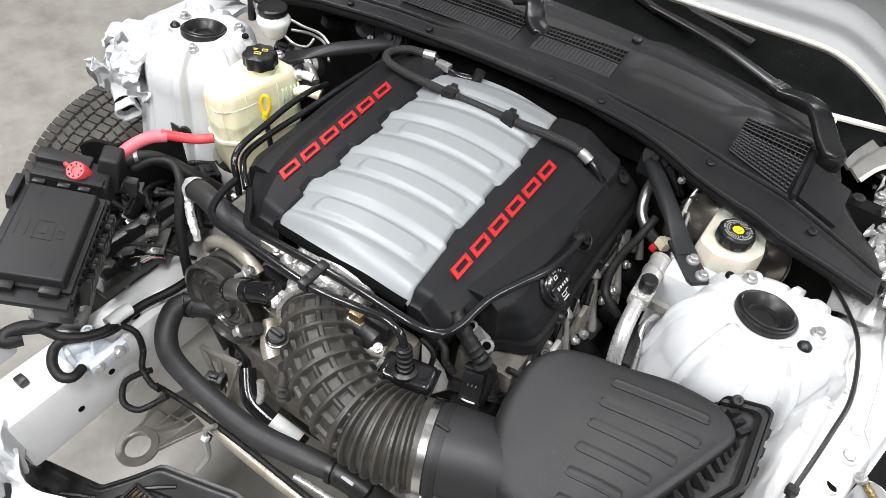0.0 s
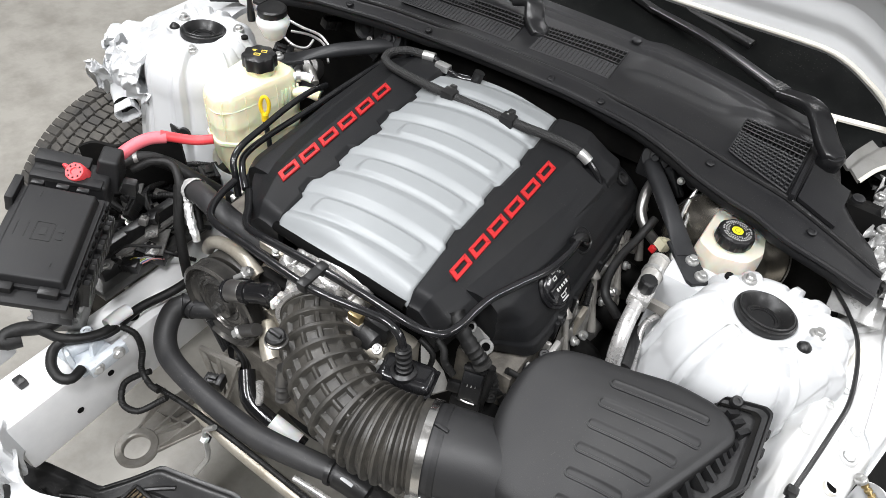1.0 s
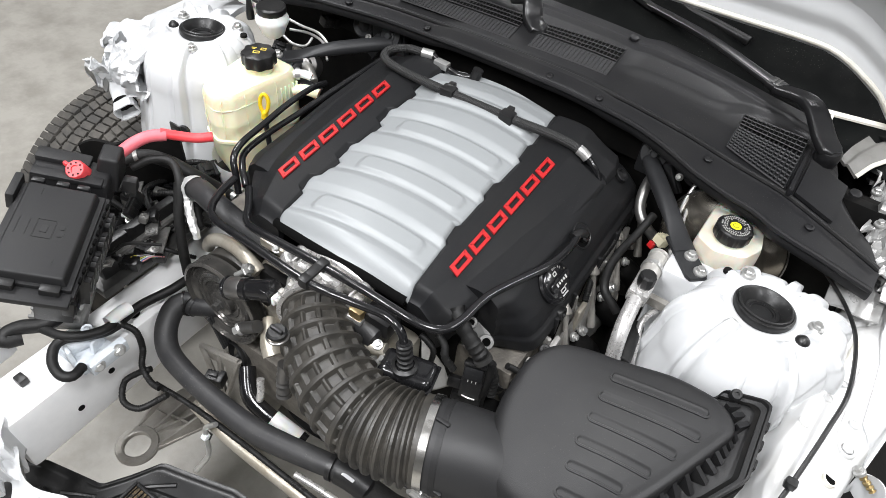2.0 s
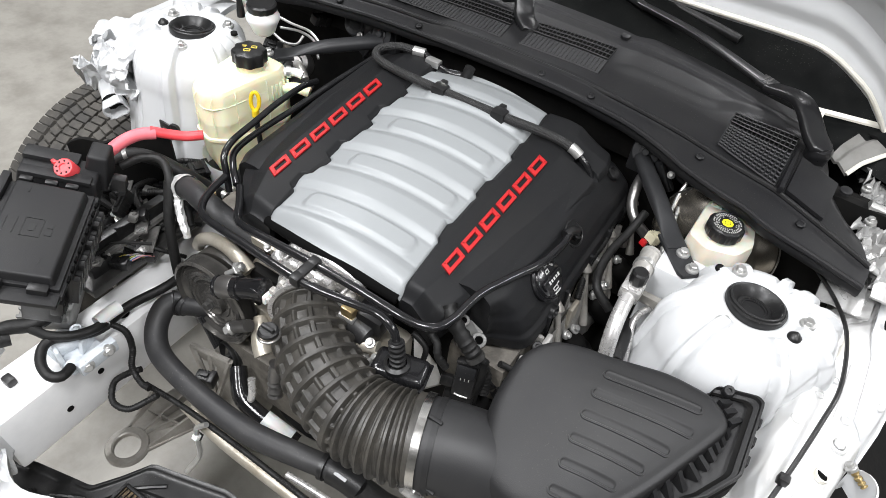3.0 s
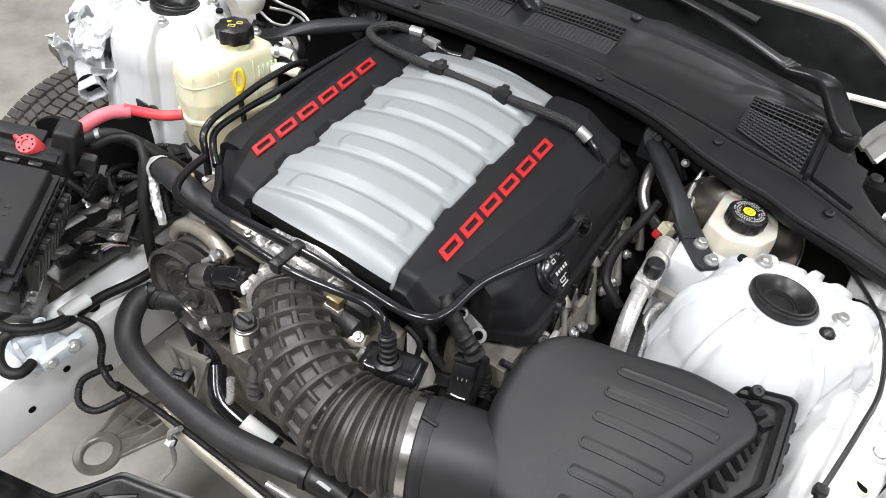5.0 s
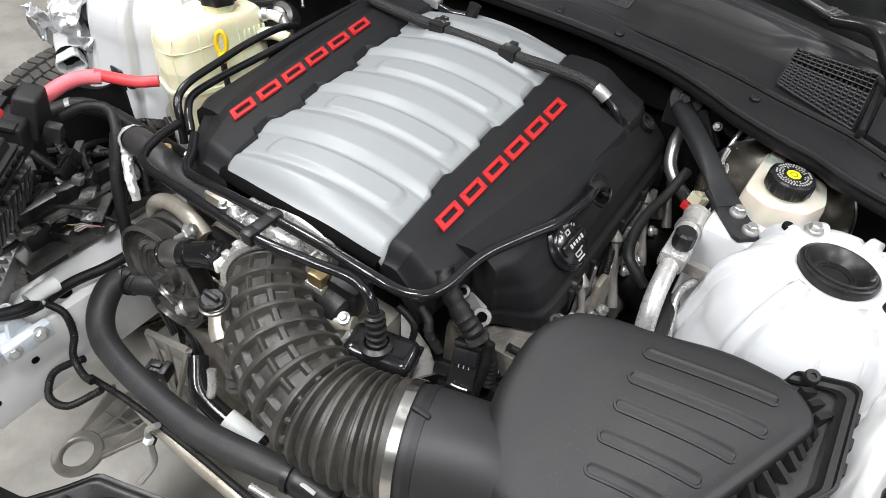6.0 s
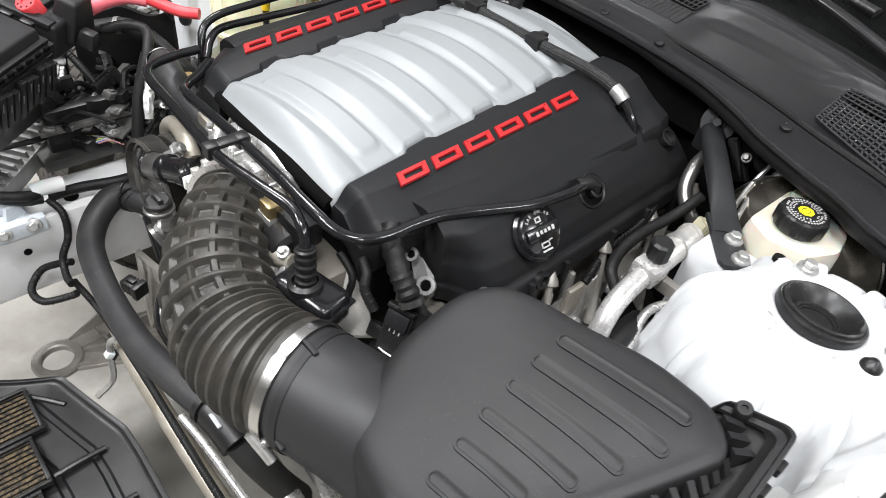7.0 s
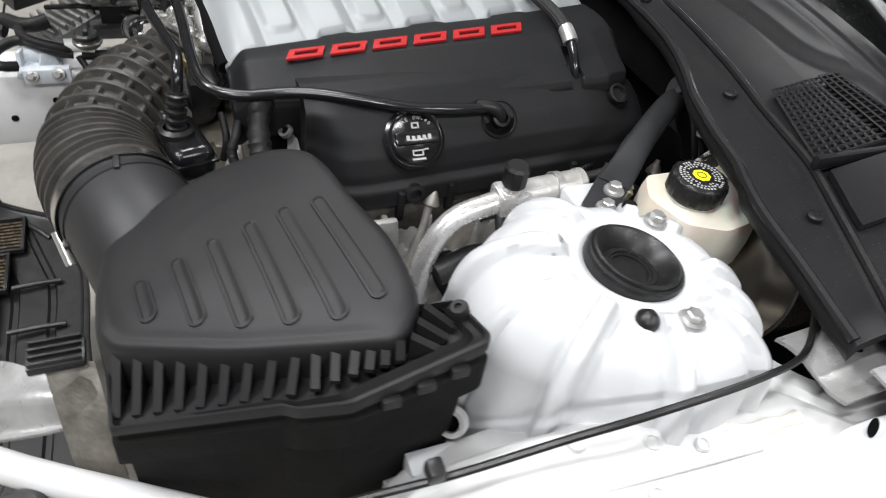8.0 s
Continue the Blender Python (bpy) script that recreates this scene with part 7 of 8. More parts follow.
cable("return_pipe", "bright aluminium pipe under the airbox", [(0.115, -0.184, 0.47), (0.130, -0.186, 0.445), (0.20, -0.185, 0.425), (0.30, -0.186, 0.41), (0.40, -0.19, 0.38)], 0.0150, M_PIPE, "pipe", 16)
cable("return_pipe", "short bright aluminium stub under the airbox", [(0.20, -0.146, 0.44), (0.235, -0.143, 0.425), (0.262, -0.142, 0.40), (0.29, -0.141, 0.36)], 0.0095, M_PIPE, "pipe", 14)


# ---- fuse box and wiring at the passenger side ----
def fuse_box():
    # knocked loose, the box lies tilted
    c = Vector((-0.354, -0.183, 0.785))
    u = Vector((0.625, -0.780, 0)).normalized()
    w = Vector((-0.751, -0.602, 0.273)).normalized()
    n = w.cross(u).normalized()
    m = Matrix(((u.x, w.x, n.x, c.x), (u.y, w.y, n.y, c.y), (u.z, w.z, n.z, c.z), (0, 0, 0, 1)))
    t = thing("fuse_box", "displaced black plastic fuse box with moulded lid", "fuse box", c - Vector((0, 0, 0.12)))
    L, W = 0.180, 0.108
    part("base", rbox((L - 0.034, 0.056, 0.13), (L / 2 - 0.026, 0.036, -0.095), 0.005, m), M_BLACK, t)
    part("upper_tray", rbox((L - 0.024, W - 0.010, 0.030), (L / 2 - 0.016, W / 2 + 0.008, -0.044), 0.005, m), M_BLACK, t)
    rim = part("rim", rbox((L + 0.018, W + 0.016, 0.010), (L / 2, W / 2, -0.026), 0.003, m), M_BOX, t)
    for k in range(9):
        part("rim_slot", rbox((0.010, 0.004, 0.006), (0.010 + k * 0.0185, -0.008, -0.0205), 0.001, m), M_GAP_SHADE, rim)
    lid = part("lid", rbox((L, W, 0.026), (L / 2, W / 2, -0.013), 0.004, m, segs=3, taper=(0.95, 0.84)), M_BOX, t, "grained black lid")
    part("lid_step", rbox((L + 0.006, W + 0.006, 0.008), (L / 2, W / 2, -0.018), 0.002, m), M_BOX, lid)
    part("side_catch", rbox((0.050, 0.012, 0.030), (0.010, W + 0.010, -0.020), 0.003, m), M_BOX, t)
    for x, y, a, b in ((0.092, 0.072, 0.034, 0.0010), (0.092, 0.112, 0.034, 0.0010), (0.075, 0.092, 0.0010, 0.040), (0.109, 0.092, 0.0010, 0.040), (0.092, 0.128, 0.030, 0.0010), (0.092, 0.150, 0.030, 0.0010)):
        part("moulded_line", rbox((a, max(0.0010, b * 0.62), 0.0008), (x, y * 0.60, 0.0003), 0, m), M_BLACK, lid, smooth=False)
    for x, y, a, b in ((0.086, 0.055, 0.008, 0.010), (0.099, 0.055, 0.010, 0.012), (0.092, 0.092, 0.014, 0.012), (0.02, 0.13, 0.012, 0.002), (0.15, 0.05, 0.010, 0.002)):
        part("moulded_symbol", rbox((a, b * 0.7, 0.0008), (x, y * 0.60, 0.0003), 0, m), M_BLACK, lid, smooth=False)
    for y in (0.022, 0.078):
        part("latch", rbox((0.014, 0.026, 0.022), (L + 0.006, y, -0.020), 0.003, m), M_BLACK, t)
    for y in (0.030, 0.058, 0.092):
        part("end_latch", rbox((0.010, 0.018, 0.018), (-0.008, y, -0.014), 0.003, m), M_BLACK, t)
    part("front_ledge", rbox((0.022, W + 0.03, 0.010), (L + 0.016, W / 2 + 0.01, -0.024), 0.003, m), M_BOX, t)
    # sockets along the side
    for k in range(5):
        x = 0.012 + k * 0.034
        sock = part("socket", rbox((0.028, 0.018, 0.030 + 0.008 * (k % 2)), (x, 0.008, -0.090), 0.003, m), M_BLACK, t)
        for j in range(4):
            part("socket_rib", rbox((0.0025, 0.003, 0.020), (x - 0.010 + j * 0.0066, -0.0018, -0.092), 0.0008, m), M_BOX, sock)
    rack = part("side_rack", rbox((L - 0.030, 0.010, 0.060), (L / 2 - 0.020, -0.004, -0.064), 0.003, m), M_BLACK, t, "black rack of fuse sockets")
    for k in range(11):
        x = 0.004 + k * 0.0135
        part("rack_cell", rbox((0.0105, 0.014, 0.046 + 0.006 * (k % 3)), (x, -0.010, -0.066), 0.0018, m), M_BLACK, rack)
        part("pale_pin", rbox((0.0012, 0.0012, 0.012), (x - 0.002 + 0.002 * (k % 3), -0.0175, -0.052 - 0.010 * (k % 2)), 0.0003, m), M_FIN, t)
    # battery terminal block
    b = thing("terminal_block", "black terminal block with a red knob", "terminal block", (-0.44, -0.15, 0.70))
    part("base", rbox((0.060, 0.118, 0.05), (-0.050, 0.056, -0.036), 0.006, m, segs=3, taper=(0.86, 0.92)), M_BOX, b)
    part("step", rbox((0.026, 0.078, 0.012), (-0.066, 0.072, -0.008), 0.004, m)
         , M_BOX, b)
    part("ledge", rbox((0.018, 0.100, 0.008), (-0.030, 0.058, -0.012), 0.002, m), M_BOX, b)
    part("tower", rbox((0.060, 0.038, 0.060), (-0.078, 0.008, -0.016), 0.006, m, taper=(0.66, 0.80), segs=3), M_BOX, b)
    part("flap", rbox((0.024, 0.026, 0.024), (-0.060, -0.026, -0.030), 0.004, m, taper=(0.7, 0.8)), M_BLACK, b)
    kc = Vector((-0.417, -0.179, 0.790))
    knob = part("red_knob", lathe([(0.0145, -0.014), (0.0150, -0.012), (0.0150, 0.010), (0.0135, 0.012), (0.0062, 0.012), (0.0056, 0.010), (0, 0.010)], 30, aim(kc, (0.25, -0.45, 0.85)), wave=lambda a, i: 1 + 0.025 * math.cos(a * 10)), M_REDCABLE, b, "red plastic knob")
    for k in range(8):
        q = 2 * math.pi * k / 8
        part("knob_hole", lathe([(0.0016, 0.0), (0, 0.0)], 10, aim(kc, (0.25, -0.45, 0.85)) @ Matrix.Translation((0.0100 * math.cos(q), 0.0100 * math.sin(q), 0.0123))), M_DARK, knob)
    part("knob_tab", rbox((0.010, 0.006, 0.008), kc + Vector((-0.016, -0.006, 0.010)), 0.002), M_REDCABLE, knob)


fuse_box()
cable("battery_cable", "bright red battery cable", [(-0.408, -0.032, 0.783), (-0.388, -0.010, 0.773), (-0.370, 0.010, 0.766), (-0.352, 0.030, 0.766)], 0.0085, M_REDCABLE, "battery cable", 16)
cable("cable_boot", "faded red corrugated cable boot", [(-0.440, -0.112, 0.756), (-0.432, -0.094, 0.768), (-0.424, -0.070, 0.778), (-0.415, -0.047, 0.781), (-0.402, -0.026, 0.778)], 0.0105, M_FADED, "cable boot", 16)


def ecu():
    t = thing("control_unit", "finned metal engine control unit", "control unit", (-0.44, -0.2, 0.5))
    m = Matrix.Translation((-0.452, -0.262, 0.545)) @ Matrix.Rotation(radians(-54), 4, "Z") @ Matrix.Rotation(radians(12), 4, "Y")
    part("case", rbox((0.13, 0.085, 0.03), (0, 0, 0), 0.004, m), M_FIN, t)
    for k in range(9):
        part("fin", rbox((0.005, 0.078, 0.014), (-0.058 + k * 0.0145, 0, 0.020), 0.0015, m), M_FIN, t)


ecu()


def sheet_tray():
    t = thing("battery_tray", "dark wiring tray beside the chassis rail", "wiring tray", (-0.45, -0.05, 0.45))
    part("tray", rbox((0.22, 0.34, 0.02), (-0.50, -0.06, 0.55), 0.004), M_UNIT, t)
    part("tray_wall", rbox((0.02, 0.32, 0.10), (-0.42, -0.05, 0.58), 0.004), M_BLACK, t)
    part("bracket_strip", rbox((0.012, 0.26, 0.010), (-0.408, -0.09, 0.60), 0.003, None), M_DULL, t, "dull metal strip")


sheet_tray()


def void_panel():
    t = thing("void_panel", "black panel standing for the dark void between fuse box and strut tower", "liner", (-0.47, -0.03, 0.45))
    # Near-black panel added where only shade fills the void.
    part("panel", surface(20, 12, lambda u, v: (-0.548 + 0.108 * u + 0.004 * v, -0.105 + 0.125 * u + 0.004 * math.sin(u * 9), 0.728 - 0.22 * v + 0.006 * math.sin(u * 14)), (-0.004, 0.006, 0)), M_DARK, t)
    part("hose", tube([(-0.475, -0.085, 0.715), (-0.450, -0.050, 0.722), (-0.420, -0.025, 0.710), (-0.385, -0.005, 0.685), (-0.360, 0.020, 0.650), (-0.348, 0.042, 0.618)], 0.0120, 16), M_TAPE, t, "taped black hose stub")
    part("clamp", tube([(-0.458, -0.060, 0.7205), (-0.4535, -0.0545, 0.722)], 0.0132, 20), M_DULL, t, "dull hose clamp")
    part("panel_tab", rbox((0.026, 0.004, 0.034), (-0.436, 0.018, 0.742), 0.002, None), M_BLACK, t)
    part("tab_bolt", lathe([(0.008, 0), (0.008, 0.004), (0.004, 0.006), (0, 0.006)], 14, aim((-0.436, 0.0155, 0.742), (0.2, -1, 0.2))), M_UNIT, t)
    

void_panel()

rng = random.Random(7)
for i in range(46):
    x, y = rng.uniform(-0.54, -0.405), rng.uniform(-0.215, 0.06)
    big = rng.random() < 0.3
    connector("black wiring connector in the passenger-side loom", (x, y, rng.uniform(0.575, 0.64)), rng.uniform(0, 180), (rng.uniform(0.02, 0.05), rng.uniform(0.012, 0.026), rng.uniform(0.010, 0.022)),
              M_DULL if i % 4 == 0 else rng.choice([M_BLACK, M_BLACK, M_COVER]), rng.uniform(-30, 30), rng.uniform(-30, 30), 3, group="loom connectors")
connector("dark red plug in the loom", (-0.43, -0.145, 0.598), 80, (0.012, 0.010, 0.010), M_REDCABLE, group="loom connectors")
WIRES = [M_TAPE, M_TAPE, M_TAPE, M_BLACK, M_BLACK]
for i in range(34):
    a = Vector((rng.uniform(-0.53, -0.405), rng.uniform(-0.2, 0.05), rng.uniform(0.57, 0.63)))
    b = a + Vector((rng.uniform(-0.08, 0.08), rng.uniform(-0.10, 0.10), rng.uniform(-0.04, 0.03)))
    mid = (a + b) / 2 + Vector((rng.uniform(-0.03, 0.03), rng.uniform(-0.03, 0.03), rng.uniform(0.0, 0.03)))
    cable("loom_wire", "taped wiring loom branch", [a, mid, b], rng.uniform(0.0025, 0.008), rng.choice(WIRES), "wire", 8, rng.random() < 0.4, group="loom wires")


def metal_tab(at, size, yaw, pitch):
    m = Matrix.Translation(at) @ Matrix.Rotation(radians(yaw), 4, "Z") @ Matrix.Rotation(radians(pitch), 4, "Y")
    t = thing("metal_bracket", "dull metal bracket strip among the wiring", "bracket", at, "wiring brackets")
    part("strip", rbox(size, (0, 0, 0), 0.0012, m), M_DULL, t)
    part("eye", lathe([(0.004, 0), (0.008, 0), (0.008, 0.003), (0.004, 0.003), (0.004, 0)], 16, m @ Matrix.Translation((size[0] * 0.42, 0, size[2] / 2))), M_STEEL, t)


for at, size, yaw, pitch in (((-0.470, -0.075, 0.628), (0.13, 0.012, 0.004), -52, 8), ((-0.405, -0.098, 0.615), (0.06, 0.022, 0.005), -40, -10), ((-0.420, -0.060, 0.600), (0.035, 0.014, 0.003), 70, 20),
                             ((-0.440, -0.03, 0.625), (0.05, 0.016, 0.004), 30, 15), ((-0.395, -0.100, 0.585), (0.06, 0.03, 0.005), -55, 5)):
    metal_tab(at, size, yaw, pitch)
for i in range(11):
    metal_tab((rng.uniform(-0.50, -0.40), rng.uniform(-0.21, -0.02), rng.uniform(0.585, 0.625)), (rng.uniform(0.03, 0.07), rng.uniform(0.008, 0.022), 0.004), rng.uniform(-80, 80), rng.uniform(-25, 25))
THIN = [mat("wire_" + n, c, 0.4) for n, c in (("yellow", (0.6, 0.5, 0.08)), ("green", (0.08, 0.3, 0.1)), ("white", (0.6, 0.6, 0.58)), ("blue", (0.08, 0.14, 0.4)), ("pink", (0.55, 0.25, 0.25)), ("grey", (0.3, 0.3, 0.3)))]
for i in range(11):
    a = Vector((-0.412 + 0.0026 * i, -0.163 + 0.0016 * i, 0.572))
    b = a + Vector((0.018 + rng.uniform(-0.003, 0.003), 0.030 + rng.uniform(-0.004, 0.004), rng.uniform(-0.006, 0.002)))
    cable("thin_wire", "thin coloured wire in the loom", [a, (a + b) / 2 + Vector((0, 0, 0.007)), b], 0.0012, THIN[i % 6], "wire", 6, group="thin coloured wires")
connector("black plug body holding the coloured wires", (-0.408, -0.167, 0.570), 32, (0.040, 0.018, 0.016), M_BLACK, group="loom connectors")
connector("dark red plug in the loom", (-0.421, -0.183, 0.570), 30, (0.010, 0.008, 0.008), M_REDCABLE, group="loom connectors")
connector("black plug at the end of the coloured wires", (-0.396, -0.122, 0.564), 32, (0.044, 0.020, 0.018), M_BLACK, group="loom connectors")

LOOM = lambda label, pts, r, ribbed=False: cable("wiring_loom", label, pts, r, M_TAPE, "wiring loom", 10, ribbed, group="wiring looms")
LOOM("taped black wiring loom by the coolant tank", [(-0.425, -0.09, 0.735), (-0.405, -0.060, 0.745), (-0.378, -0.045, 0.745), (-0.350, -0.055, 0.735), (-0.335, -0.075, 0.70), (-0.326, -0.090, 0.665)], 0.0075)
LOOM("flattened taped loom below the clip", [(-0.346, -0.060, 0.725), (-0.338, -0.074, 0.700), (-0.328, -0.090, 0.668), (-0.314, -0.106, 0.62), (-0.300, -0.118, 0.575)], 0.0090)
LOOM("thin corrugated conduit beside the tank", [(-0.475, -0.055, 0.62), (-0.43, -0.03, 0.63), (-0.38, -0.02, 0.63), (-0.345, -0.04, 0.60)], 0.007, True)


def foil_sleeve():
    t = thing("heat_sleeve", "bright crinkled heat-shield foil sleeve", "heat sleeve", (-0.30, -0.075, 0.69))
    crumple = lambda a, d: 1 + 0.35 * noise.noise((math.cos(a) * 1.6, math.sin(a) * 1.6, d * 110)) + 0.22 * noise.noise((math.cos(a) * 4, math.sin(a) * 4, d * 260))
    part("hanging_foil", tube([(-0.332, -0.046, 0.712), (-0.328, -0.058, 0.716), (-0.317, -0.070, 0.702), (-0.302, -0.083, 0.688), (-0.282, -0.094, 0.676), (-0.276, -0.098, 0.664)], lambda d, T: 0.0085 - 0.0025 * d / T, 18, 0.0022, shape=crumple), M_FOIL, t, angle=20)
    part("foil_cuff", tube([(-0.332, -0.046, 0.711), (-0.318, -0.050, 0.721), (-0.309, -0.053, 0.726)], 0.0212, 24, 0.0025, shape=lambda a, d: 1 + 0.10 * noise.noise((math.cos(a) * 3, math.sin(a) * 3, d * 200)), caps=False), M_FOIL, t, angle=20)


foil_sleeve()
cable("heater_hose", "thick black heater hose running under the breather pipes", [(-0.325, -0.048, 0.716), (-0.290, -0.058, 0.735), (-0.240, -0.070, 0.742), (-0.185, -0.068, 0.724), (-0.130, -0.062, 0.705)], 0.0195, M_HOSE, "hose", 20)
cable("hose_ring", "small brass ring fitting", [(-0.286, -0.028, 0.705), (-0.286, -0.028, 0.712)], 0.009, M_BRASS, "fitting", 14)
LOOM("taped loom along the chassis rail", [(-0.27, -0.05, 0.60), (-0.315, -0.13, 0.545), (-0.335, -0.20, 0.54), (-0.330, -0.245, 0.545)], 0.0085)
LOOM("taped loom looped over the rail bracket", [(-0.321, -0.257, 0.553), (-0.322, -0.280, 0.557), (-0.339, -0.309, 0.562), (-0.356, -0.328, 0.562), (-0.357, -0.348, 0.560), (-0.335, -0.368, 0.558), (-0.307, -0.374, 0.556), (-0.294, -0.362, 0.552), (-0.303, -0.341, 0.545)], 0.0085)
LOOM("thick taped loom torn off beside the rail", [(-0.426, -0.364, 0.545), (-0.437, -0.386, 0.550), (-0.444, -0.378, 0.555), (-0.434, -0.358, 0.560), (-0.406, -0.334, 0.565), (-0.395, -0.313, 0.570), (-0.399, -0.291, 0.575)], 0.0125)
LOOM("taped loom trailing along the rail top", [(-0.415, -0.340, 0.560), (-0.388, -0.336, 0.565), (-0.361, -0.330, 0.568), (-0.331, -0.310, 0.572), (-0.317, -0.284, 0.570), (-0.322, -0.261, 0.560)], 0.0080)
LOOM("corrugated conduit hanging from the rail", [(-0.325, -0.250, 0.545), (-0.305, -0.240, 0.527), (-0.295, -0.245, 0.49), (-0.285, -0.262, 0.465), (-0.258, -0.27, 0.45), (-0.235, -0.27, 0.452)], 0.0060, True)
LOOM("loop of corrugated conduit under the rail", [(-0.272, -0.255, 0.46), (-0.290, -0.272, 0.45), (-0.300, -0.295, 0.44), (-0.278, -0.318, 0.43), (-0.245, -0.312, 0.43), (-0.225, -0.280, 0.44), (-0.215, -0.27, 0.45)], 0.0060, True)
LOOM("corrugated conduit along the lower cross member", [(-0.262, -0.262, 0.43), (-0.185, -0.252, 0.42), (-0.06, -0.250, 0.42), (0.08, -0.252, 0.42), (0.188, -0.253, 0.42), (0.26, -0.247, 0.41), (0.42, -0.245, 0.38)], 0.0055, True)
cable("loom_tag", "white printed tag wrapped round the rail loom", [(-0.327, -0.268, 0.565), (-0.329, -0.246, 0.564), (-0.330, -0.224, 0.561)], 0.0115, M_WHITEPLASTIC, "cable tag", 14)
connector("small black plug with a red lock", (-0.165, -0.205, 0.47), 20, (0.03, 0.02, 0.02), M_BLACK)
LOOM("black conduit in the driver-side engine valley", [(0.342, 0.378, 0.740), (0.334, 0.336, 0.720), (0.326, 0.292, 0.710), (0.326, 0.247, 0.700), (0.338, 0.213, 0.690), (0.371, 0.205, 0.665)], 0.0075)
LOOM("corrugated conduit along the driver-side head", [(0.273, 0.424, 0.740), (0.292, 0.373, 0.720), (0.305, 0.320, 0.700), (0.303, 0.258, 0.680), (0.317, 0.197, 0.660)], 0.006, True)
LOOM("thick taped hose at the front of the valve cover", [(0.193, -0.026, 0.772), (0.212, -0.038, 0.760), (0.232, -0.042, 0.742), (0.252, -0.042, 0.722)], 0.0132, True)
LOOM("corrugated loom leaving the taped hose", [(0.243, -0.036, 0.715), (0.259, -0.032, 0.700), (0.272, -0.030, 0.672), (0.277, -0.038, 0.640)], 0.0095, True)
LOOM("corrugated loom by the separator box", [(0.187, -0.057, 0.735), (0.201, -0.062, 0.728), (0.209, -0.069, 0.712), (0.222, -0.065, 0.690)], 0.0062, True)
LOOM("thin conduit behind the separator box", [(0.166, -0.073, 0.735), (0.179, -0.072, 0.728), (0.190, -0.072, 0.715), (0.190, -0.077, 0.690)], 0.0045, True)
LOOM("taped loom down to the engine plug", [(0.263, -0.029, 0.700), (0.267, -0.040, 0.672), (0.266, -0.050, 0.645), (0.266, -0.055, 0.610)], 0.0095)
LOOM("taped harness branch over the dark backing box", [(0.245, 0.020, 0.665), (0.268, 0.012, 0.660), (0.290, -0.002, 0.650), (0.312, -0.006, 0.640), (0.338, 0.010, 0.630)], 0.0065)
LOOM("corrugated harness branch over the dark backing box", [(0.285, 0.045, 0.660), (0.300, 0.025, 0.662), (0.318, 0.002, 0.655), (0.325, -0.030, 0.640)], 0.0055, True)
LOOM("corrugated conduit beside the airbox", [(0.283, -0.012, 0.690), (0.301, -0.002, 0.675), (0.310, -0.002, 0.650), (0.301, -0.011, 0.620)], 0.0055, True)
cable("hose_ring", "dull grey end ring on the taped hose", [(0.253, -0.042, 0.720), (0.257, -0.042, 0.715)], 0.0140, M_UNIT, "fitting", 20)
connector("beige plug beside the brace", (0.376, 0.342, 0.728), 60, (0.026, 0.020, 0.017), M_BEIGE, 20)
connector("small red plug insert beside the brace", (0.364, 0.326, 0.722), 60, (0.008, 0.011, 0.010), M_RED, 20)


def harness_backing():
    t = thing("harness_backing", "dark backing box added under the plugs beside the airbox", "wiring tray", (0.29, 0.0, 0.55))
    # Dark backing box added to blacken the gap under the plugs.
    part("tray", rbox((0.12, 0.15, 0.04), (0.300, 0.005, 0.575), 0.006), M_DARK, t)
    part("backing_lip", rbox((0.006, 0.13, 0.05), (0.252, 0.0, 0.600), 0.002), M_BLACK, t)


harness_backing()
for at, yaw, size, colour, pitch in (((0.276, -0.008, 0.628), 35, (0.034, 0.020, 0.020), M_BLACK, 40), ((0.300, -0.012, 0.622), 70, (0.028, 0.020, 0.018), M_BLACK, 20), ((0.292, 0.020, 0.632), 110, (0.030, 0.018, 0.016), M_COVER, -20),
                                     ((0.318, 0.012, 0.625), 20, (0.026, 0.022, 0.018), M_BLACK, 30), ((0.258, 0.022, 0.640), 150, (0.030, 0.016, 0.016), M_BLACK, 10), ((0.330, 0.040, 0.630), 80, (0.024, 0.016, 0.014), M_UNIT, 0), ((0.262, -0.030, 0.640), 15, (0.026, 0.014, 0.018), M_BLACK, 60)):
    connector("black plug in the harness beside the airbox", at, yaw, size, colour, pitch, 10, group="harness plugs")


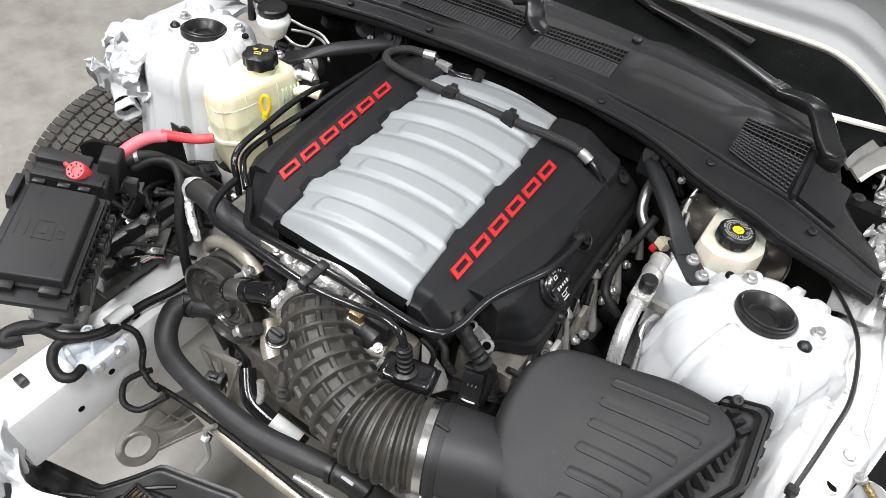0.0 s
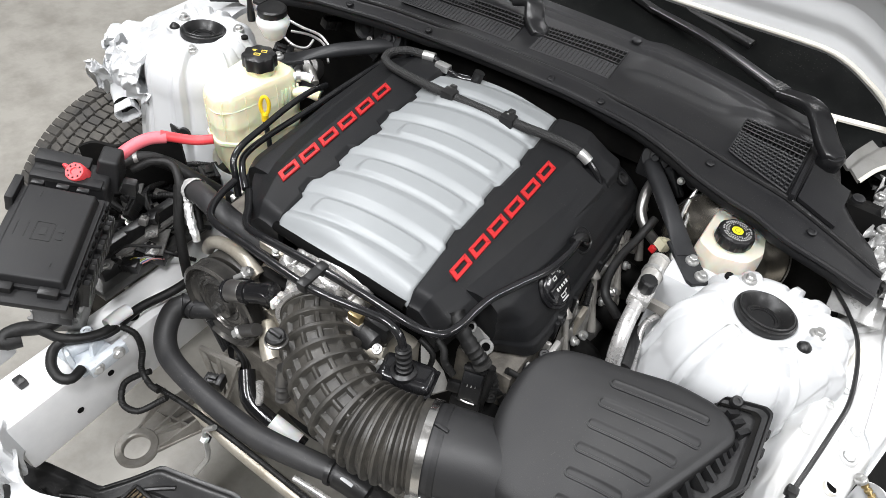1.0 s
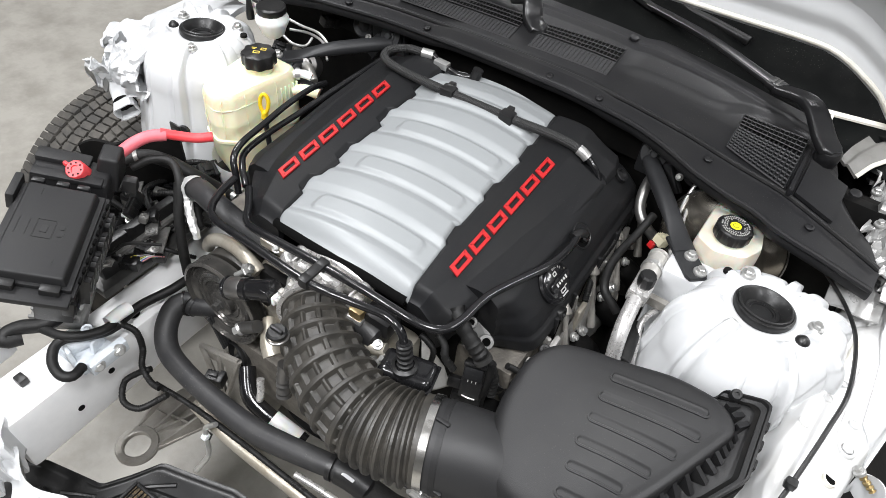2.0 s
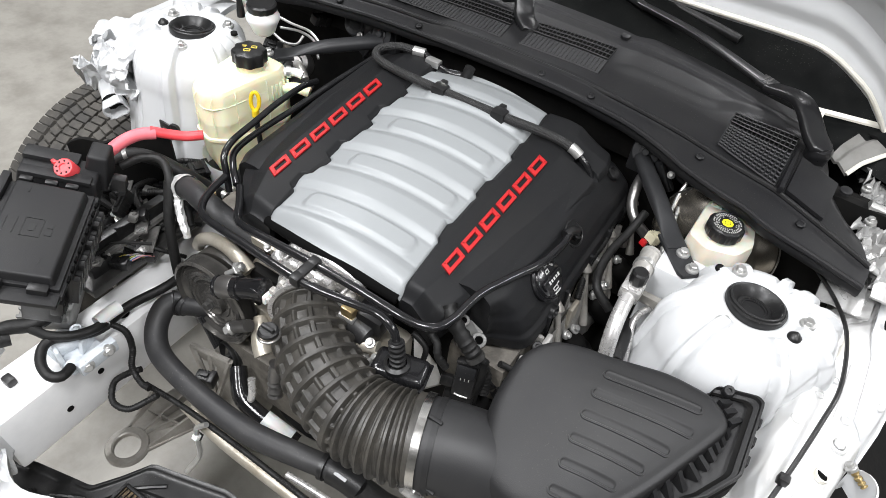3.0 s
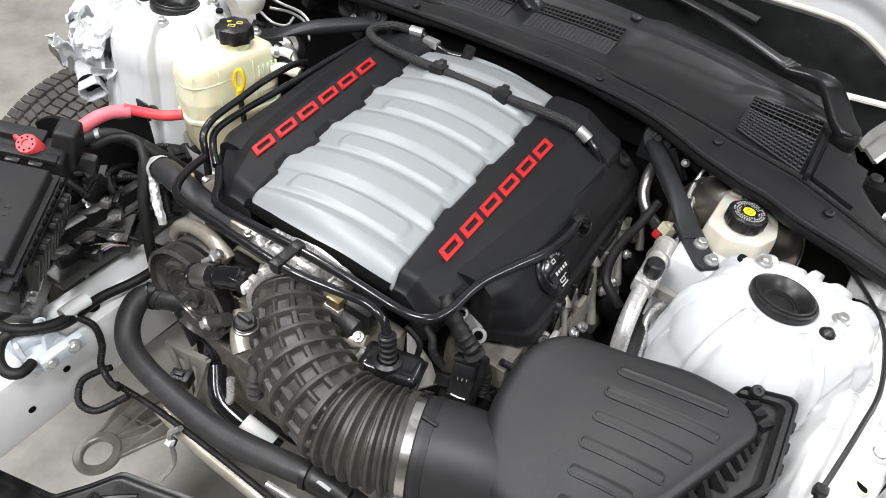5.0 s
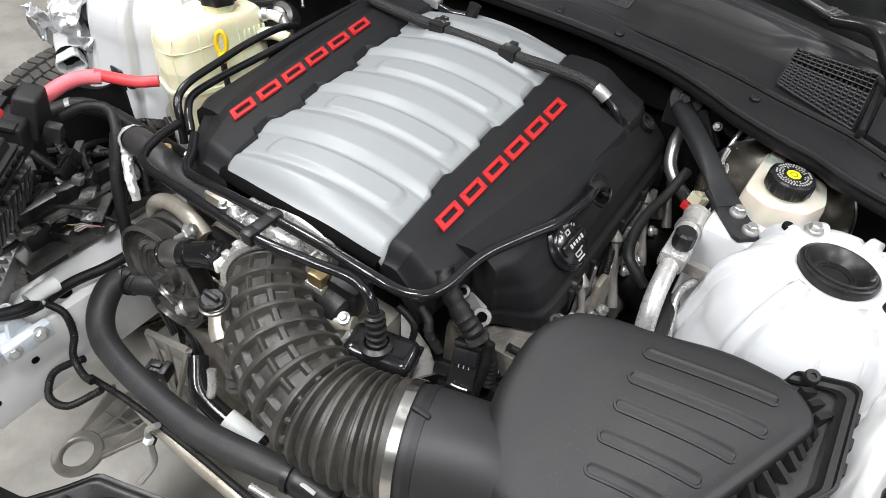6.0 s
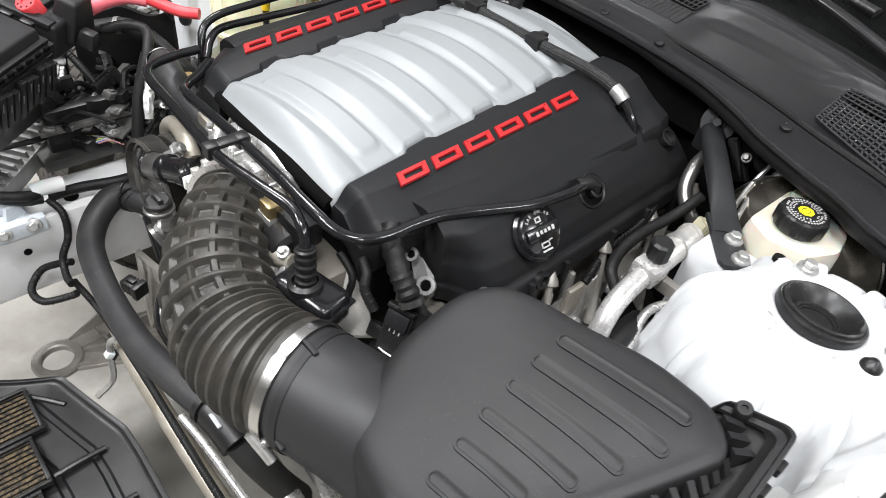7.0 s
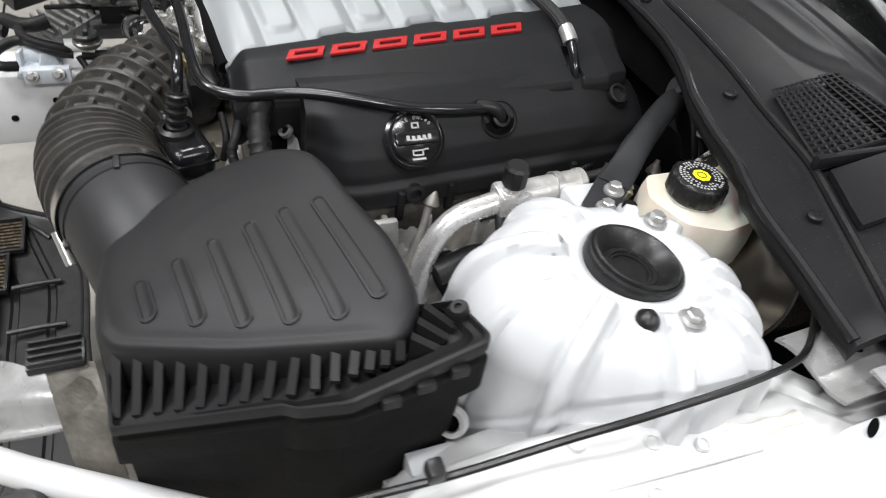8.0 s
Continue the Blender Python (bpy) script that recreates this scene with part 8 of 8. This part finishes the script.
def engine_plug():
    """The upright grey and black plug before the valve cover."""
    c = Vector((0.250, -0.051, 0.672))
    t = thing("engine_plug", "upright black electrical plug with a grey lock", "connector", c)
    m = Matrix.Translation(c) @ Matrix.Rotation(radians(18), 4, "Z") @ Matrix.Rotation(radians(62), 4, "X")
    part("body", rbox((0.032, 0.056, 0.022), (0, 0, 0), 0.003, m), M_BLACK, t)
    part("lock", rbox((0.028, 0.020, 0.008), (0, 0.016, 0.014), 0.002, m), M_COVER, t, "dark grey sliding lock")
    part("lock_bar", rbox((0.034, 0.006, 0.010), (0, 0.030, 0.012), 0.002, m), M_BLACK, t)
    for k in range(3):
        part("printed_bar", rbox((0.0012, 0.010, 0.0006), (-0.006 + 0.006 * k, 0.004, 0.0112), 0, m), M_INK, t, smooth=False)
    part("clip", tube([m @ Vector((-0.010, -0.024, 0.012)), m @ Vector((0.0, -0.025, 0.0135)), m @ Vector((0.010, -0.026, 0.012))], 0.0014, 8), M_PIPE, t, "bright spring clip")
    part("holder", rbox((0.045, 0.020, 0.014), (-0.004, -0.038, -0.004), 0.003, m), M_BLACK, t)
    part("side_lug", rbox((0.020, 0.018, 0.012), (-0.026, -0.014, -0.004), 0.003, m), M_BLACK, t)


engine_plug()


def front_bracket():
    """Pale cast bracket with holes between the separator box and the valve cover."""
    t = thing("front_bracket", "pale aluminium bracket with bolt holes", "bracket", (0.22, -0.06, 0.64))

    def sheet(name, pts, z0, z1, material):
        bm = bmesh.new()
        top = [bm.verts.new((x, y, z0 + (z1 - z0) * k)) for x, y, k in pts]
        low = [bm.verts.new(v.co + Vector((0, 0.002, -0.006))) for v in top]
        bm.faces.new(top)
        bm.faces.new(low[::-1])
        for a in range(len(top)):
            b = (a + 1) % len(top)
            bm.faces.new((top[a], low[a], low[b], top[b]))
        return part(name, bm, material, t, angle=20)
    sheet("web", [(0.158, -0.055, 0.0), (0.178, -0.054, 0.2), (0.203, -0.057, 0.5), (0.220, -0.061, 1.0), (0.197, -0.093, 1.0), (0.177, -0.078, 0.6)], 0.700, 0.640, M_ALU)
    sheet("ear", [(0.204, -0.006, 0.0), (0.220, 0.001, 0.1), (0.240, 0.003, 0.4), (0.249, -0.004, 0.7), (0.242, -0.010, 1.0), (0.223, -0.011, 0.6)], 0.735, 0.690, M_FIN)
    for x, y, z, r in ((0.213, -0.010, 0.737, 0.0080), (0.242, -0.010, 0.712, 0.0110)):
        p = Vector((x, y, z))
        part("eye", lathe([(r * 0.55, 0.0), (r * 0.6, 0.003), (r, 0.003), (r * 1.05, -0.002)], 20, aim(p, (0.2, -0.6, 0.75))), M_FIN, t)
        part("eye_hole", lathe([(r * 0.6, 0.001), (0, 0.001)], 16, aim(p, (0.2, -0.6, 0.75))), M_GAP_SHADE, t)


front_bracket()


# ---- A/C lines at the driver side ----
def ac_line():
    t = thing("refrigerant_line", "bright aluminium refrigerant line with black service cap", "refrigerant line", (0.4, 0.15, 0.6))
    part("pipe", tube([(0.425, 0.075, 0.60), (0.412, 0.082, 0.66), (0.402, 0.096, 0.712), (0.396, 0.120, 0.742), (0.393, 0.155, 0.752), (0.391, 0.19, 0.757)], 0.0118, 18), M_PIPE, t)
    part("pipe", tube([(0.391, 0.185, 0.757), (0.390, 0.225, 0.760), (0.389, 0.262, 0.762)], 0.0155, 18), M_ALU, t)
    part("manifold_block", rbox((0.032, 0.036, 0.026), (0.392, 0.182, 0.757), 0.006), M_PIPE, t)
    part("service_port", lathe([(0.010, 0), (0.010, 0.016), (0, 0.016)], 14, Matrix.Translation((0.394, 0.180, 0.765))), M_PIPE, t)
    part("service_cap", lathe([(0.0118, 0.012), (0.0130, 0.015), (0.0130, 0.033), (0.0105, 0.036), (0, 0.036)], 10, Matrix.Translation((0.394, 0.180, 0.765))), M_BLACK, t, "black service port cap", angle=25)
    part("ring", lathe([(0.0158, -0.004), (0.0175, -0.004), (0.0175, 0.004), (0.0158, 0.004)], 24, aim((0.3895, 0.235, 0.7605), (0, 1, 0))), M_STEEL, t)
    part("thin_pipe", tube([(0.455, 0.08, 0.58), (0.44, 0.10, 0.64), (0.425, 0.135, 0.69), (0.415, 0.17, 0.715), (0.43, 0.21, 0.72)], 0.0055, 12), M_PIPE, t)
    part("end_cap", lathe([(0, 0.0), (0.0165, 0.0), (0.0165, 0.006), (0.012, 0.010), (0, 0.010)], 24, aim((0.389, 0.260, 0.762), (0, 1, 0.02))), M_ALU, t)
    part("rear_pipe", tube([(0.305, 0.429, 0.765), (0.307, 0.402, 0.755), (0.316, 0.381, 0.735), (0.335, 0.368, 0.720), (0.358, 0.371, 0.700)], 0.0095, 14), M_DRUM, t)
    part("hanger", rbox((0.05, 0.012, 0.018), (0.425, 0.20, 0.735), 0.003), M_CAST, t)
    part("damper", tube([(0.418, 0.10, 0.69), (0.412, 0.14, 0.70), (0.41, 0.17, 0.695)], 0.013, 12), M_BLACK, t)
    return t


ac_line()
cable("hood_release_cable", "thin black release cable along the inner wing", [(0.592, 0.40, 0.79), (0.615, 0.375, 0.785), (0.654, 0.325, 0.785), (0.674, 0.245, 0.805), (0.681, 0.145, 0.813), (0.675, 0.083, 0.799), (0.664, 0.008, 0.771), (0.652, -0.06, 0.748), (0.645, -0.14, 0.722), (0.640, -0.22, 0.690)], 0.0031, M_BLACK, "cable", 8)
cable("sensor_wire", "thin black wire at the scuttle corner", [(0.60, 0.37, 0.80), (0.64, 0.385, 0.81), (0.68, 0.39, 0.80), (0.70, 0.38, 0.775)], 0.0028, M_BLACK, "wire", 6)


# ---- lower front: cross member, lug, splash panel ----
def cross_member():
    t = thing("front_subframe", "bare cast aluminium front subframe with round lug", "subframe", (-0.2, -0.28, 0.18))
    # ring lug
    c = Vector((-0.320, -0.318, 0.205))
    part("lug_ring", lathe([(0.0265, 0), (0.040, 0), (0.0425, 0.004), (0.0425, 0.010), (0.040, 0.014), (0.0290, 0.014), (0.0265, 0.012), (0.0265, 0)], 48, Matrix.Translation(c)), M_CAST, t, angle=30)
    arm = [(-0.356, -0.296), (-0.362, -0.215), (-0.335, -0.13), (-0.20, -0.10), (-0.185, -0.165), (-0.245, -0.212), (-0.262, -0.250), (-0.282, -0.300), (-0.300, -0.281), (-0.330, -0.277)]
    part("arm", plate(arm, 0.008, Matrix.Translation((0, 0, 0.206)), bevel=0.002), M_CAST, t)
    for a, b, high in (((-0.350, -0.288), (-0.360, -0.205), 0.040), ((-0.322, -0.276), (-0.290, -0.130), 0.055), ((-0.286, -0.294), (-0.250, -0.215), 0.045), ((-0.312, -0.278), (-0.230, -0.150), 0.060), ((-0.352, -0.240), (-0.262, -0.232), 0.030)):
        u = (Vector(b) - Vector(a)).normalized()
        k = Vector((-u.y, u.x)) * 0.0022
        bm = bmesh.new()
        foot = [(a[0], a[1], 0.212), (b[0], b[1], 0.212), (b[0], b[1], 0.212 + high), (a[0], a[1], 0.218)]
        one = [bm.verts.new((x + k.x, y + k.y, z)) for x, y, z in foot]
        two = [bm.verts.new((x - k.x, y - k.y, z)) for x, y, z in foot]
        bm.faces.new(one)
        bm.faces.new(two[::-1])
        for i in range(4):
            j = (i + 1) % 4
            bm.faces.new((one[i], two[i], two[j], one[j]))
        part("rib", bm, M_CAST, t, smooth=False)
    part("tower", rbox((0.10, 0.07, 0.20), (-0.205, -0.105, 0.30), 0.014, taper=(0.8, 0.7)), M_CAST, t)
    # open triangular bracket under the pulleys
    for a, b in (((-0.245, -0.165, 0.455), (-0.150, -0.160, 0.480)), ((-0.245, -0.165, 0.455), (-0.185, -0.185, 0.345)), ((-0.150, -0.160, 0.480), (-0.185, -0.185, 0.345)), ((-0.200, -0.163, 0.466), (-0.185, -0.185, 0.345))):
        part("web", tube([a, b], 0.0055, 6, smooth_line=False), M_CAST, t)
    part("web_plate", plate([(-0.245, 0.0), (-0.150, 0.025), (-0.162, -0.010), (-0.228, -0.025)], 0.006, Matrix.Translation((0, -0.160, 0.455)) @ Matrix.Rotation(radians(90), 4, "X")), M_CAST, t)
    part("cross_tube", tube([(-0.20, -0.235, 0.385), (-0.10, -0.245, 0.38), (0.06, -0.248, 0.38), (0.25, -0.245, 0.37)], 0.0135, 14), M_TAN, t, "dull steel cross tube")
    part("main_beam", rbox((0.70, 0.09, 0.09), (0.10, -0.03, 0.26), 0.02), M_DIRTY, t)
    return t


cross_member()
cable("steering_hose", "black hose with pale sleeve under the intake duct", [(-0.130, -0.160, 0.480), (-0.096, -0.190, 0.460), (-0.060, -0.194, 0.445), (-0.020, -0.190, 0.430), (0.021, -0.186, 0.415)], 0.0155, M_GLOSS, "hose", 14)
cable("hose_sleeve", "white printed sleeve on a hose", [(-0.044, -0.1925, 0.4392), (-0.020, -0.190, 0.430), (0.010, -0.1870, 0.4190)], 0.0168, M_WHITEPLASTIC, "hose sleeve", 16)
cable("brake_pipe", "bright pipe fitting beside the intake duct", [(-0.085, -0.17, 0.50), (-0.075, -0.185, 0.47), (-0.085, -0.20, 0.44)], 0.007, M_PIPE, "pipe", 10)
cable("thermostat_neck", "bright stacked hose fitting beside the duct", [(-0.02, -0.165, 0.60), (-0.018, -0.175, 0.57), (-0.012, -0.185, 0.54)], 0.013, M_DRUM, "fitting", 14, True)
cable("ground_lead", "grey lead hanging from the cross member", [(-0.118, -0.255, 0.43), (-0.142, -0.262, 0.40), (-0.143, -0.267, 0.36), (-0.140, -0.275, 0.32), (-0.155, -0.30, 0.28)], 0.005, M_STEEL, "lead", 8)
connector("white plug on the hanging lead", (-0.143, -0.266, 0.375), 90, (0.014, 0.011, 0.010), M_WHITEPLASTIC, 40)


def splash_panel():
    t = thing("splash_panel", "torn black plastic splash panel with dirty fins", "splash panel", (-0.15, -0.5, 0.2))
    edge = [(-0.42, -0.470), (-0.365, -0.448), (-0.25, -0.421), (-0.222, -0.378), (-0.197, -0.331), (-0.155, -0.319), (-0.099, -0.302), (-0.058, -0.289), (-0.01, -0.287), (0.08, -0.289), (0.16, -0.285), (0.30, -0.29), (0.40, -0.32), (0.50, -0.36)]

    def f(u, v):
        # u across towards the driver side, v from the rear edge forward
        x = -0.42 + 0.90 * u
        y = lerp_table(x, edge) - 0.215 * v
        z = 0.300 - 0.02 * v + 0.010 * smoothstep(0.06, 0.0, v) + 0.004 * math.sin(u * 9)
        # shallow raised fields
        z += 0.004 * smoothstep(0.02, 0.0, abs((v * 4) % 1 - 0.5) - 0.40) * smoothstep(0.12, 0.16, u)
        return (x, y, z)
    part("sheet", surface(110, 60, f, (0, 0, -0.012)), M_BLACK, t, "scuffed black sheet")
    for a, b in (((-0.193, -0.380), (-0.150, -0.345)), ((-0.043, -0.398), (-0.045, -0.327)), ((0.05, -0.40), (0.05, -0.32)), ((0.17, -0.42), (0.17, -0.31)), ((-0.30, -0.47), (-0.245, -0.44))):
        part("rib", tube([(a[0], a[1], 0.302), ((a[0] + b[0]) / 2, (a[1] + b[1]) / 2, 0.304), (b[0], b[1], 0.303)], 0.0045, 8), M_BLACK, t)
    for x, y, w, h in ((-0.165, -0.425, 0.075, 0.075), (-0.075, -0.445, 0.075, 0.075), (-0.29, -0.52, 0.08, 0.06), (0.015, -0.46, 0.075, 0.07), (0.115, -0.46, 0.075, 0.07)):
        window = part("fin_window", rbox((w, h, 0.004), (x, y, 0.3065), 0.001, Matrix.Identity(4)), M_HONEY, t, "dirty radiator fins full of debris")
        bm = bmesh.new()
        for k in range(9):
            rbox((0.0012, h, 0.003), (x - w / 2 + w * (k + 0.5) / 9, y, 0.3095), 0, None, bm)
        part("fin_pack", bm, M_DARK, window, smooth=False)["kind"] = "stuff"
        for sx in (-1, 1):
            part("window_frame", rbox((0.006, h + 0.012, 0.010), (x + sx * (w / 2 + 0.003), y, 0.308), 0.002), M_BLACK, t)
        for sy in (-1, 1):
            part("window_frame", rbox((w, 0.006, 0.010), (x, y + sy * (h / 2 + 0.003), 0.308), 0.002), M_BLACK, t)
    return t


splash_panel()
cable("bumper_stub", "torn black plastic clip at the rail end", [(-0.43, -0.50, 0.42), (-0.40, -0.50, 0.41), (-0.37, -0.49, 0.40)], 0.022, M_BLACK, "clip", 8)


def front_support():
    t = thing("front_support", "bent white sheet metal of the front support", "front support", (0.5, -0.3, 0.45))

    def f(u, v):
        # a channel from its slotted ear back to the front of the car
        y = -0.230 - 0.185 * u
        x0, x1 = 0.400 - 0.112 * u + 0.006 * math.sin(u * 9), 0.434 + 0.004 * math.sin(u * 7) - 0.03 * u
        x = x0 + (x1 - x0) * v
        z = 0.612 - 0.060 * u + 0.006 * math.sin(u * 5) - 0.022 * smoothstep(0.62, 0.92, v) - 0.006 * smoothstep(0.12, 0.0, u)
        return (x, y, z + 0.004 * noise.noise((u * 5, v * 3, 1.0)))
    part("bent_flange", surface(50, 20, f, (0.001, 0.002, -0.003)), M_FOLD, t, "bent white channel with a slotted ear", angle=50)
    part("slot", lathe([(0.0085, 0.0), (0, 0.0)], 20, aim(Vector(f(0.13, 0.32)) + Vector((0, 0, 0.0012)), (0, -0.1, 1)) @ Matrix.Scale(0.55, 4, (1, 0, 0))), M_GAP_SHADE, t)
    part("lower_rail", tube([(0.43, -0.36, 0.60), (0.485, -0.285, 0.606), (0.535, -0.205, 0.610), (0.585, -0.120, 0.610)], 0.014, 14), M_PRIMER, t)
    part("rubber_bung", lathe([(0, 0), (0.022, 0), (0.024, 0.010), (0.018, 0.018), (0, 0.020)], 24, Matrix.Translation((0.525, -0.29, 0.600))), M_BLACK, t)


front_support()


# ---- dark rear corner behind the engine, passenger side ----
def heater_valve():
    c = Vector((-0.459, 0.378, 0.700))
    t = thing("heater_valve", "round grey metal heater valve at the firewall", "valve", c)
    m = aim(c, (0.25, -0.75, 0.6))
    part("drum", lathe([(0, -0.03), (0.030, -0.03), (0.031, 0.0), (0.028, 0.006), (0.018, 0.008), (0.016, 0.014), (0, 0.014)], 32, m), M_DRUM, t)
    part("bracket", rbox((0.05, 0.012, 0.03), c + Vector((-0.035, 0.01, 0.01)), 0.003), M_DIRTY, t)
    part("stub", tube([c + Vector((0.0, 0.0, 0.0)), c + Vector((0.03, -0.02, 0.012)), c + Vector((0.055, -0.035, 0.0))], 0.010, 12), M_ALU, t)


heater_valve()
for pts in ([(-0.510, 0.371, 0.800), (-0.465, 0.380, 0.790), (-0.429, 0.394, 0.780), (-0.391, 0.383, 0.770)], [(-0.484, 0.366, 0.780), (-0.449, 0.387, 0.775), (-0.413, 0.389, 0.765), (-0.381, 0.363, 0.750)], [(-0.499, 0.355, 0.770), (-0.460, 0.347, 0.765), (-0.440, 0.364, 0.760), (-0.439, 0.384, 0.770)]):
    cable("rear_pipe", "thin plated pipe at the firewall", pts, 0.0028, M_STEEL, "pipe", 8, group="rear pipes")
for at, yaw in (((-0.493, 0.344, 0.740), 30), ((-0.471, 0.473, 0.760), 75), ((-0.458, 0.331, 0.720), 10)):
    connector("black plug at the firewall", at, yaw, (0.035, 0.022, 0.02), M_BLACK, 15, 10, group="rear plugs")
cable("heater_pipe", "taped heater pipe behind the coolant tank", [(-0.361, 0.203, 0.760), (-0.359, 0.240, 0.765), (-0.336, 0.254, 0.760), (-0.314, 0.263, 0.750)], 0.0135, M_TAPE, "pipe", 14)
